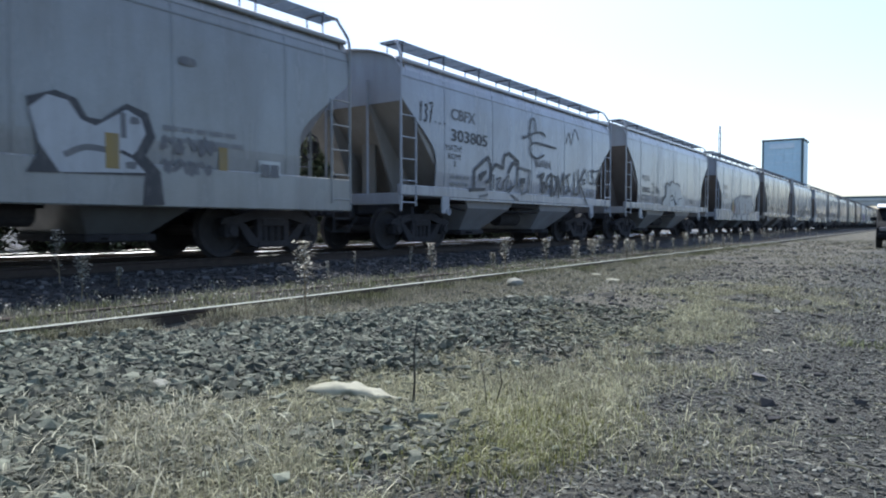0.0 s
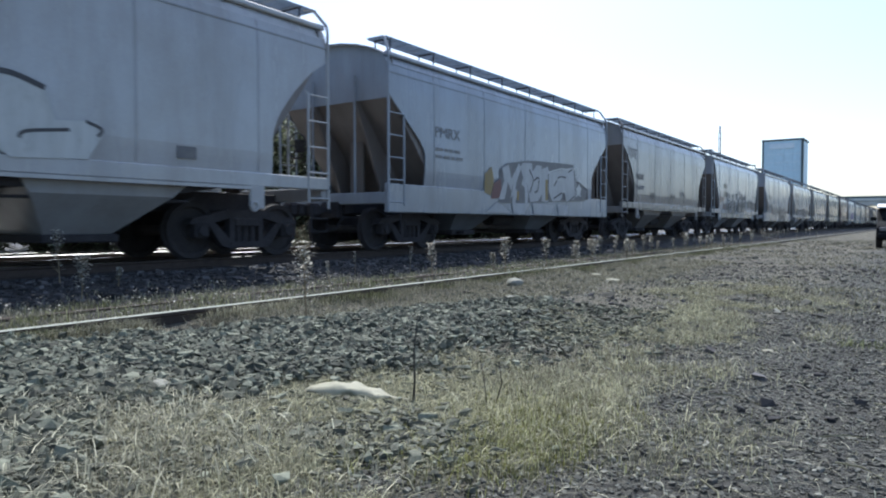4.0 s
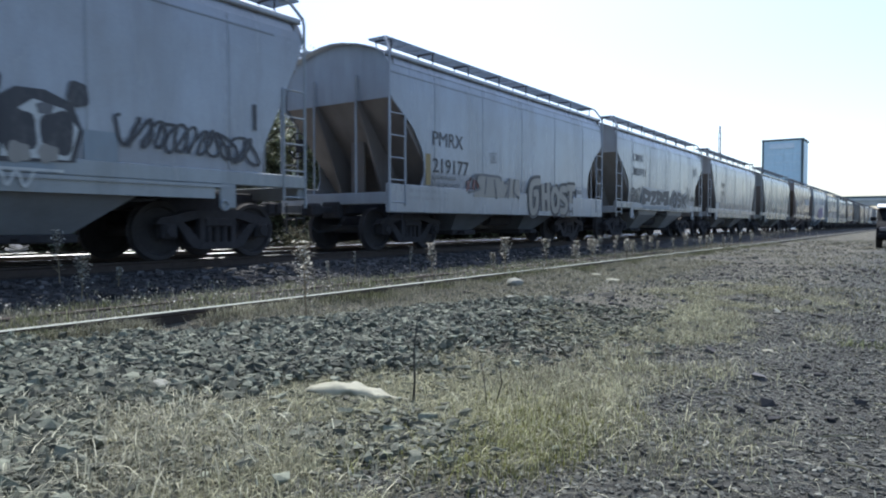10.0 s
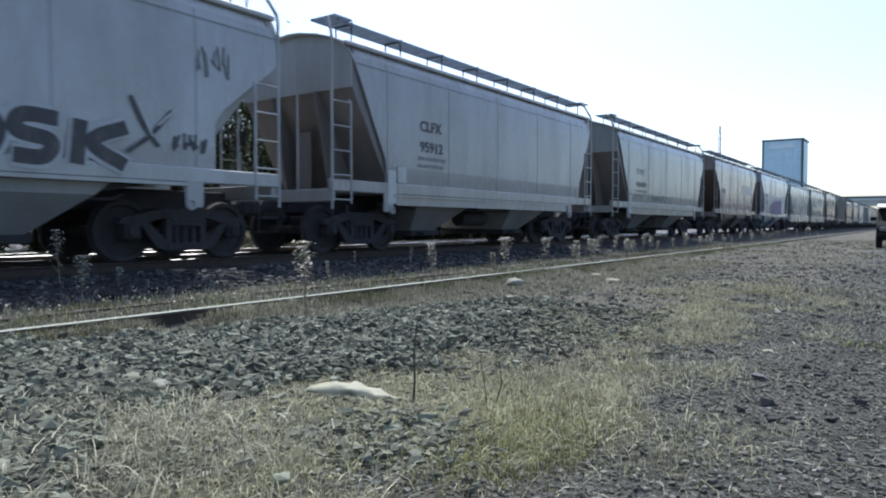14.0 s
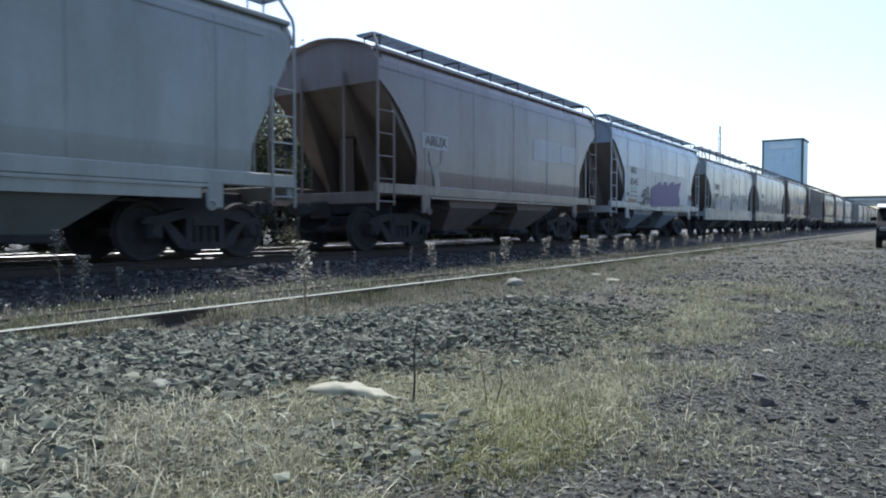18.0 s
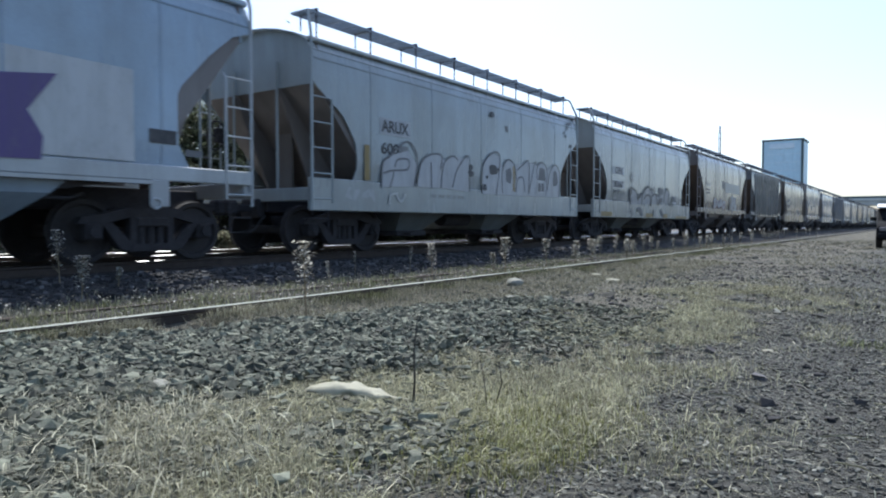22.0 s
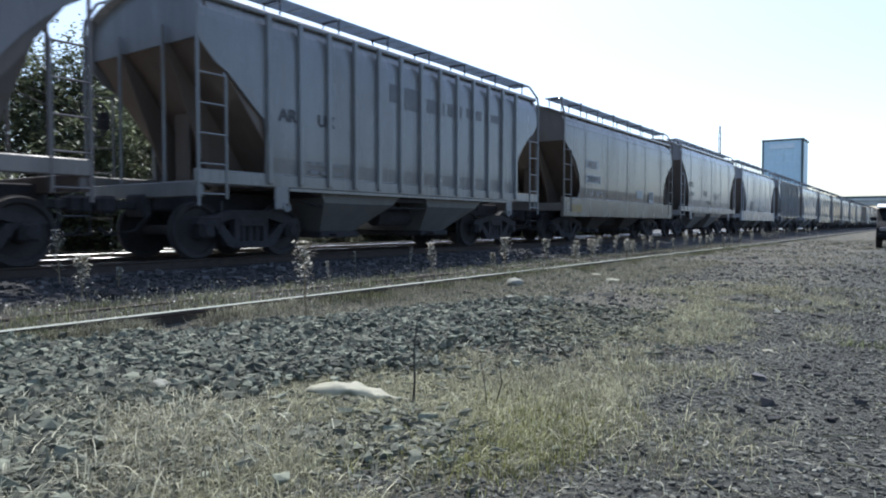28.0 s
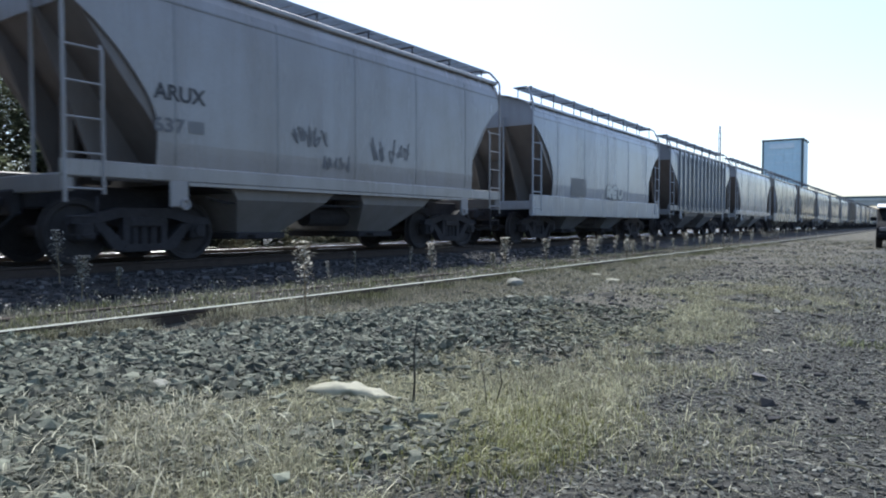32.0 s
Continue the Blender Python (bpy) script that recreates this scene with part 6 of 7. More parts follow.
    w = build_wagon(33.52, 10.91, "round", "thin", (0.33, 0.32, 0.32), label="brown-grey covered hopper wagon with faint scratched tags", rise=0.20)
    letters(w, "ARUX", 1.26, 2.12, 2.34, 0.22), letters(w, "637", 1.26, 1.76, 1.88, 0.2, C_FADED), small_print(w, 1.83, 2.15, 1.9, 1, 0.18)
    scribble(w, 3.80, 4.74, 1.9, 2.3, 121, C_FADED, 0.035, 5), scribble(w, 4.52, 5.31, 1.5, 1.85, 122, C_FADED, 0.03, 5), scribble(w, 5.88, 7.18, 1.8, 2.3, 123, C_FADED, 0.03, 5)

    # the rest of the train, still far off
    a = build_wagon(35.40, 11.19, "round", "deep", (0.384, 0.409, 0.450), label="light grey covered hopper wagon")
    panel(a, 2.58, 3.73, 1.45, 2.0, C_FADED), bubble_piece(a, 5.45, 7.03, 1.42, 1.9, "REU", C_PALE, C_FADED, 131, "faded graffiti letters", 0.03)
    b = build_wagon(37.28, 11.19, "ribbed", "thin", (0.259, 0.271, 0.294), label="grey ribbed-side covered hopper wagon")
    c = build_wagon(39.16, 11.19, "round", "thin", (0.403, 0.419, 0.440), label="pale grey covered hopper wagon")
    q, T = random.Random(5), 41.04
    paints = [(0.33, 0.33, 0.31), (0.17, 0.15, 0.13), (0.38, 0.39, 0.40), (0.28, 0.275, 0.25), (0.39, 0.39, 0.375), (0.22, 0.20, 0.18), (0.34, 0.36, 0.38)]
    for i in range(14):
        w = copy_thing((a, c, c, a, c, b)[i % 6], Matrix())
        paint = paints[i % 7]
        for o in w.children_recursive:
            if o.name.split(".")[0] in ("side_sheet", "roof", "end_wall", "side_sill", "top_chord", "outlet_bay", "weld_seam", "side_rib", "roof_hatch", "end_sill"):
                o.color = (*paint, 1)
        tagged(w, "covered hopper wagon far along the train")
        wagons.append((w, T))
        T += 1.88


train()


# ---------------------------------------------------------------- distance
def build_tower():
    t = tagged(new("elevator_tower"), "tall blue-clad elevator tower with a pale band under its top", "building")
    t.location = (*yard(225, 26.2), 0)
    wd, dp, hh = 10.8, 11.0, 25.8
    part("wall", box(bmesh.new(), 0, dp, 0, wd, -0.5, hh, 0.15), M_CLAD, t)
    part("sign_panel", box(bmesh.new(), -0.25, 0.0, 2.2, 8.9, hh - 2.4, hh - 0.8, 0.04), M_CLAD2, t, "pale blank panel under the roof")
    part("roof", box(bmesh.new(), -0.3, dp + 0.3, -0.3, wd + 0.3, hh, hh + 0.45, 0.1), M_DARKTRIM, t)
    part("corner_trim", box(bmesh.new(), -0.2, 0.3, -0.25, 0.35, 0, hh), M_DARKTRIM, t)
    part("corner_trim", box(bmesh.new(), -0.2, 0.3, wd - 0.3, wd + 0.15, 0, hh), M_DARKTRIM, t)
    for z in np.arange(2.5, hh - 2.5, 2.4):
        part("cladding_joint", box(bmesh.new(), -0.08, 0.0, 0.4, wd - 0.35, z, z + 0.12), M_CLAD2, t)
    for y in (1.4, 2.6, 5.0, 7.4):
        part("cladding_rib", box(bmesh.new(), -0.12, 0.0, y, y + 0.1, 0, hh - 2.2), M_CLAD, t)
    part("side_door", box(bmesh.new(), 3.0, 4.2, -0.08, 0.0, 0, 2.2), M_DARKTRIM, t)


def build_mast():
    t = tagged(new("radio_mast"), "thin lattice radio mast with a short head", "mast")
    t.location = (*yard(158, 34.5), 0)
    for dx, dy in ((0, 0), (0.4, 0), (0.2, 0.35)):
        part("mast_leg", tube(bmesh.new(), [(dx, dy, 0), (dx, dy, 21.0)], 0.07, 5), M_STEEL, t)
    bm = bmesh.new()
    for i in range(19):
        tube(bm, [(0, 0, i * 1.05), (0.4, 0, i * 1.05 + 0.5), (0.2, 0.35, i * 1.05 + 1.0)], 0.03, 4)
    part("mast_lacing", bm, M_STEEL, t)
    part("antenna", tube(bmesh.new(), [(0.2, 0.12, 20.8), (0.2, 0.12, 22.4)], 0.14, 6), M_STEEL, t)


def build_overpass():
    t = tagged(new("overpass"), "grey concrete road overpass with a dark railing across the tracks", "bridge")
    t.location = (243, 0, 0)
    part("deck", box(bmesh.new(), 0, 11, -160, 60, 8.0, 8.9, 0.1), M_CONC, t)
    part("girder", box(bmesh.new(), 0.6, 1.4, -160, 60, 6.7, 8.0, 0.1), M_CONC, t)
    part("girder", box(bmesh.new(), 9.4, 10.2, -160, 60, 6.7, 8.0, 0.1), M_CONC, t)
    part("railing", box(bmesh.new(), 0.05, 0.25, -160, 60, 8.9, 9.5), M_DARKTRIM, t)
    part("railing", box(bmesh.new(), 10.75, 10.95, -160, 60, 8.9, 9.5), M_DARKTRIM, t)
    for y in (-95, -70, -45, -20, 2, 24, 45):
        part("pier", box(bmesh.new(), 1, 10, y - 0.6, y + 0.6, -0.5, 6.7, 0.1), M_CONC, t)


def leaf_cloud(n, centre, radius, seed, size=0.16, flat=1.0):
    r = np.random.default_rng(seed)
    lumps = r.normal(0, 1, (22, 3))
    lumps = lumps / np.linalg.norm(lumps, axis=1)[:, None] * r.uniform(0.35, 0.95, (22, 1)) * radius
    p = lumps[r.integers(0, 22, n)] + r.normal(0, 1, (n, 3)) * radius * 0.17
    p[:, 2] *= flat
    return p + np.asarray(centre)


LEAF_V = np.array([(0, -0.5, 0), (0.28, 0, 0.06), (0, 0.6, 0), (-0.28, 0, 0.06)])
LEAF_F = np.array([(0, 1, 2, 3)])


def build_tree(seed, tall, spread, n):
    q = random.Random(seed)
    t = tagged(new("tree"), "leafy grey-green roadside tree behind the tracks", "tree", "trees behind the train")
    bm = bmesh.new()
    tube(bm, [(0, 0, -0.1), (0.08, 0.05, tall * 0.25), (0.0, 0.12, tall * 0.5), (0.1, 0.1, tall * 0.8)], 0.17, 8, 0.05)
    for i in range(9):
        a, z = q.uniform(0, 6.3), tall * q.uniform(0.18, 0.7)
        d = spread * q.uniform(0.5, 0.9)
        tube(bm, [(0.04, 0.06, z), (d * 0.5 * math.cos(a), d * 0.5 * math.sin(a), z + d * 0.35), (d * math.cos(a), d * math.sin(a), z + d * 0.5)], 0.06, 5, 0.02)
    part("trunk", bm, M_BARK, t)
    pos = leaf_cloud(n, (0, 0, tall * 0.56), spread, seed, flat=tall * 0.46 / spread)
    pos = pos[pos[:, 2] > 0.15]
    scatter("crown", LEAF_V, LEAF_F, pos, rng.uniform(0.10, 0.24, len(pos)), M_LEAF, t)["kind"] = "stuff"
    return t


def build_trees():
    kinds = [build_tree(s, h, w, n) for s, h, w, n in ((3, 6.7, 2.7, 12000), (8, 7.1, 3.0, 13500), (12, 6.2, 2.7, 11000))]
    q = random.Random(2)
    spots = [(4.0, 19.6), (7.0, 20.6), (10.0, 19.2), (13.0, 20.6), (16.0, 19.4), (19.5, 20.8), (23.0, 19.8), (27.0, 20.8), (31.5, 20.0), (37, 21), (1.0, 20.2), (43, 20.4)]
    spots += [(x + 1.5, 23.2 + (i % 3) * 0.7) for i, x in enumerate(range(0, 46, 3))]
    for i, (x, y) in enumerate(spots):
        m = Matrix.Translation((x, y, 0.0)) @ Matrix.Rotation(q.uniform(0, 6.3), 4, "Z")
        if i < 3:
            kinds[i].matrix_basis = m
        else:
            copy_thing(kinds[i % 3], m)
    # rank undergrowth that closes the view under the trees
    first = None
    for i in range(22):
        m = Matrix.Translation((-2.0 + 2.6 * i + q.uniform(-0.6, 0.6), 18.2 + q.uniform(-0.4, 0.5), 0)) @ Matrix.Rotation(q.uniform(0, 6.3), 4, "Z") @ Matrix.Diagonal((1, 1, q.uniform(0.8, 1.25), 1))
        if first is None:
            first = tagged(new("shrub"), "dense dark shrub under the trees", "bush", "undergrowth behind the train")
            bm = bmesh.new()
            for k in range(16):
                a = random.uniform(0, 6.3)
                tube(bm, [(0, 0, 0), (0.5 * math.cos(a), 0.5 * math.sin(a), 0.9), (1.3 * math.cos(a), 1.3 * math.sin(a), random.uniform(1.2, 2.2))], 0.03, 4, 0.01)
            part("stem", bm, M_BARK, first)
            pos = leaf_cloud(9000, (0, 0, 1.15), 1.7, 77, flat=0.72)
            pos = pos[pos[:, 2] > 0.0]
            scatter("foliage", LEAF_V, LEAF_F, pos, rng.uniform(0.14, 0.30, len(pos)), M_LEAF, first)["kind"] = "stuff"
            first.matrix_basis = m
        else:
            s = copy_thing(first, m)
            s.scale = m.to_scale()
    # low bushes beyond the second track
    for k, (x, y, s) in enumerate(((14.9, 15.6, 0.85), (12.4, 15.8, 0.7), (17.6, 16.3, 0.6))):
        b = tagged(new("bush"), "low dry bush growing beside the second track", "bush", "bushes behind the train")
        b.location = (x, y, 0)
        bm = bmesh.new()
        for i in range(14):
            a = random.uniform(0, 6.3)
            tube(bm, [(0, 0, 0), (0.3 * s * math.cos(a), 0.3 * s * math.sin(a), 0.5 * s), (0.8 * s * math.cos(a), 0.8 * s * math.sin(a), random.uniform(0.6, 1.1) * s)], 0.012, 4)
        part("stem", bm, M_STEM, b)
        pos = leaf_cloud(1500, (0, 0, 0.62 * s), 0.95 * s, 40 + k, flat=0.55)
        scatter("foliage", LEAF_V, LEAF_F, pos[pos[:, 2] > 0.02], rng.uniform(0.05, 0.11, int((pos[:, 2] > 0.02).sum())), M_STRAW, b)["kind"] = "stuff"
    # woods at the skyline
    n = 9000
    x, y = rng.uniform(420, 640, n), rng.uniform(-520, 200, n)
    hh = 5 + 4 * np.sin(y * 0.03) + 3 * np.sin(y * 0.11 + 1)
    pos = np.stack([x, y, rng.uniform(0, 1, n) * hh], -1)
    tagged(scatter("far_woods", ICO_V, ICO_F, pos, rng.uniform(2.5, 5.0, n), M_LEAF, jitter=0.4), "hazy line of far woods", "woods", kind="stuff")


def build_car():
    """A parked dark estate car, mostly beyond the picture's edge."""
    c = tagged(new("parked_car"), "dark parked car standing on the yard gravel", "car")
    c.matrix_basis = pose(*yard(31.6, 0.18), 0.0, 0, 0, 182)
    prof = [(-2.2, 0.35), (-2.25, 0.75), (-2.1, 0.98), (-1.95, 1.05), (-1.6, 1.42), (-1.2, 1.50), (0.2, 1.50), (0.45, 1.44), (1.0, 1.02), (1.9, 0.92), (2.2, 0.78), (2.25, 0.40), (2.1, 0.28), (-2.1, 0.28)]
    bm = prism(bmesh.new(), prof, -0.86, 0.86)
    bmesh.ops.bevel(bm, geom=list(bm.edges), offset=0.05, segments=2, affect="EDGES")
    bmesh.ops.recalc_face_normals(bm, faces=bm.faces)
    part("body", bm, M_CAR, c)
    bm = prism(bmesh.new(), [(0.52, 1.40), (0.98, 1.06), (1.0, 1.09), (0.55, 1.43)], -0.70, 0.70)
    part("windscreen", bm, M_GLASS, c)
    for s in (-1, 1):
        bm = prism(bmesh.new(), [(-1.55, 1.08), (-1.3, 1.40), (0.2, 1.41), (0.75, 1.08)], s * 0.862, s * 0.872)
        part("side_window", bm, M_GLASS, c)
        part("headlight", box(bmesh.new(), 2.12, 2.24, s * 0.62 - 0.16, s * 0.62 + 0.16, 0.62, 0.78, 0.03), M_LAMP, c)
        part("mirror", box(bmesh.new(), 0.55, 0.72, s * 0.98 - 0.1, s * 0.98 + 0.1, 1.02, 1.16, 0.03), M_CAR, c)
        for x in (-1.35, 1.4):
            w = part("wheel", lathe([(0.30, -0.1), (0.325, -0.07), (0.325, 0.07), (0.30, 0.1)], 20), M_RUBBER, c)
            w.matrix_basis = pose(x, s * 0.78, 0.325)
            part("rim", lathe([(0.19, -0.105), (0.2, 0.105)], 16), M_WHEEL, w)
    part("bumper", box(bmesh.new(), 2.16, 2.32, -0.82, 0.82, 0.36, 0.56, 0.04), M_CAR, c)
    # added white wedge; its white stands in for the roof's bright reflection
    part("roof_rack", prism(bmesh.new(), [(-1.5, 1.53), (0.35, 1.53), (1.05, 1.50), (1.05, 1.53), (0.35, 1.66), (-1.5, 1.66)], -0.86, 0.86), M_ROOFGLARE, c, "white roof board standing in for the roof's bright reflection")


build_tower(), build_mast(), build_overpass(), build_trees(), build_car()


# ---------------------------------------------------------------- yard surface: stones, grass, weeds
def on_ground(x, y, lift=0.0):
    return np.array([(a, b, height(a, b) + lift) for a, b in zip(x, y)])


def build_stones():
    # ballast heap: a band along the siding that runs out to a tip
    def heap(n):
        x, y = rng.uniform(0.5, 7.0, n), rng.uniform(2.0, 5.2, n)
        low = np.interp(x, [0.9, 1.25, 1.7, 2.0, 2.5, 3.9, 5.2, 6.2], [2.05, 2.45, 2.98, 3.0, 2.68, 2.60, 2.95, 3.6]) + 0.14 * np.sin(x * 5.3) + 0.08 * np.sin(x * 13.0)
        high = np.interp(x, [2.1, 3.1, 4.1, 5.6, 6.4], [5.0, 4.68, 4.18, 4.02, 3.75]) + 0.08 * np.sin(x * 7.1)
        q = rng.normal(0, 0.10, n) + 0.22 * np.clip((x - 4.2) / 2.5, 0, 1) * rng.normal(0, 1, n)
        keep = (y > low + q) & (y < high + 0.5 * q) & (np.hypot((x - 2.50) / 0.36, (y - 2.40) / 0.34) > 1)
        return x[keep], y[keep]
    x, y = heap(58000)
    x, y = np.concatenate([x, rng.uniform(-7, 0.7, 5000)]), np.concatenate([y, np.clip(rng.normal(3.7, 0.6, 5000), 2.4, 4.7)])
    pos = on_ground(x, y, 0.012)
    pos[:, 2] += rng.uniform(0, 0.045, len(x))
    tagged(scatter("ballast_stones", ICO_V, ICO_F, pos, np.clip(rng.gamma(6, 0.0061, len(pos)), 0.018, 0.07), M_ROCK, squash=(1.25, 0.9, 0.85), jitter=0.5),
           "heap of sharp grey crushed ballast stones", "stones", kind="stuff")
    x, y = heap(30000)
    # strays that spill over the straw, and a bare patch in it
    sx = np.concatenate([0.8 + 6.2 * rng.uniform(0, 1, 3500), rng.normal(2.16, 0.20, 900), rng.normal(4.9, 0.5, 700)])
    sy = np.concatenate([rng.uniform(1.9, 3.4, 3500), rng.normal(1.72, 0.20, 900), rng.normal(2.2, 0.3, 700)])
    x, y = np.concatenate([x, sx]), np.concatenate([y, sy])
    pos = on_ground(x, y, 0.006)
    pos[:, 2] += rng.uniform(0, 0.03, len(x))
    tagged(scatter("stone_shards", CHIP_V, CHIP_F, pos, np.minimum(rng.gamma(4, 0.0050, len(pos)), 0.042), M_ROCK, squash=(1.4, 0.8, 0.62), jitter=0.5),
           "angular shards of crushed ballast stone", "stones", kind="stuff")
    # loose stones over the yard
    n = 34000
    x, y = 1.6 + 7.5 * rng.uniform(0, 1, n) ** 1.4, rng.uniform(-1.6, 1.7, n)
    pos = on_ground(x, y, 0.002)
    tagged(scatter("cinder_grit", CHIP_V, CHIP_F, pos, np.minimum(rng.gamma(2.2, 0.0039, n), 0.024), M_PEBBLE, squash=(1.1, 0.9, 0.6), jitter=0.4),
           "fine dark cinder grit on the open yard", "gravel", kind="stuff")
    n = 36000
    x, y = 1.2 + 15 * rng.uniform(0, 1, n) ** 1.7, rng.uniform(-2.4, 5.0, n)
    pos = on_ground(x, y, 0.004)
    tagged(scatter("yard_gravel", CHIP_V, CHIP_F, pos, np.minimum(rng.gamma(2.4, 0.0044, n), 0.030), M_PEBBLE, squash=(1.1, 0.9, 0.6), jitter=0.25),
           "scattered cinders and small dark gravel", "gravel", kind="stuff")
    n = 9000
    x, y = rng.uniform(-7, 1.6, n), rng.uniform(-5, 2.4, n)
    tagged(scatter("loose_gravel", CHIP_V, CHIP_F, on_ground(x, y, 0.004), rng.gamma(2.6, 0.007, n), M_PEBBLE, squash=(1.1, 0.9, 0.6), jitter=0.3),
           "loose dark gravel on the open yard", "gravel", kind="stuff")
    n = 5000
    x, y = 7 + 36 * rng.uniform(0, 1, n) ** 1.3, rng.uniform(-3.5, 4.9, n)
    pos = on_ground(x, y, 0.004)
    tagged(scatter("clods", CHIP_V, CHIP_F, pos, rng.gamma(2.2, 0.015, n), M_PEBBLE, squash=(1.1, 0.9, 0.5), jitter=0.4),
           "dark clods and stones over the yard", "stones", kind="stuff")
    n = 620
    x, y = 3.4 + 13 * rng.uniform(0, 1, n) ** 1.2, rng.uniform(-1.6, 3.4, n)
    tagged(scatter("dark_clods", CHIP_V, CHIP_F, on_ground(x, y, 0.006), np.minimum(rng.gamma(3, 0.010, n), 0.055), M_BED, squash=(1.2, 0.9, 0.8), jitter=0.4),
           "dark clods of earth lying on the yard", "clods", kind="stuff")
    n = 5200
    x, y = 1.3 + 14 * rng.uniform(0, 1, n) ** 1.5, rng.uniform(-1.8, 4.2, n)
    tagged(scatter("pale_chips", CHIP_V, CHIP_F, on_ground(x, y, 0.004), np.minimum(rng.gamma(2.2, 0.0048, n), 0.024), M_PALE, squash=(1.1, 0.9, 0.5), jitter=0.35),
           "small pale stone chips strewn over the yard", "stones", kind="stuff")
    n = 5200
    x, y = rng.uniform(1, 26, n), rng.uniform(7.7, 9.3, n)
    pos = on_ground(x, y, 0.01)
    tagged(scatter("bed_stones", CHIP_V, CHIP_F, pos, rng.gamma(5, 0.010, n), M_BED, squash=(1.1, 0.9, 0.6), jitter=0.22),
           "dark ballast stones beside the main track", "stones", kind="stuff")


def blades(name, n, x, y, tall, wide, mat, label, lean=0.5):
    """Grass as bent, tapered blades."""
    base = on_ground(x, y, -0.005)
    a, h = rng.uniform(0, 2 * np.pi, n), tall * rng.uniform(0.4, 1.4, n)
    ln = np.abs(rng.normal(0, lean, n)) * h
    side = np.stack([-np.sin(a), np.cos(a), np.zeros(n)], -1) * (wide * rng.uniform(0.6, 1.4, n))[:, None]
    d = np.stack([np.cos(a), np.sin(a), np.zeros(n)], -1)
    mid = base + d * (ln * 0.35)[:, None] + np.array([0, 0, 1]) * (h * 0.6)[:, None]
    tip = base + d * ln[:, None] + np.array([0, 0, 1]) * (h * (1 - 0.25 * np.minimum(1, ln / h)))[:, None]
    v = np.stack([base - side, base + side, mid + side * 0.7, mid - side * 0.7, tip], 1).reshape(-1, 3)
    k = (np.arange(n) * 5)[:, None]
    f = np.concatenate([np.stack([k[:, 0], k[:, 0] + 1, k[:, 0] + 2], -1), np.stack([k[:, 0], k[:, 0] + 2, k[:, 0] + 3], -1), np.stack([k[:, 0] + 3, k[:, 0] + 2, k[:, 0] + 4], -1)])
    return tagged(raw_mesh(name, v, f, mat), label, "grass", kind="stuff")


def tufts(n, k, x, y, r):
    """k blades round each of n tufts."""
    cx, cy = np.repeat(x, k), np.repeat(y, k)
    return cx + rng.normal(0, r, n * k), cy + rng.normal(0, r, n * k)


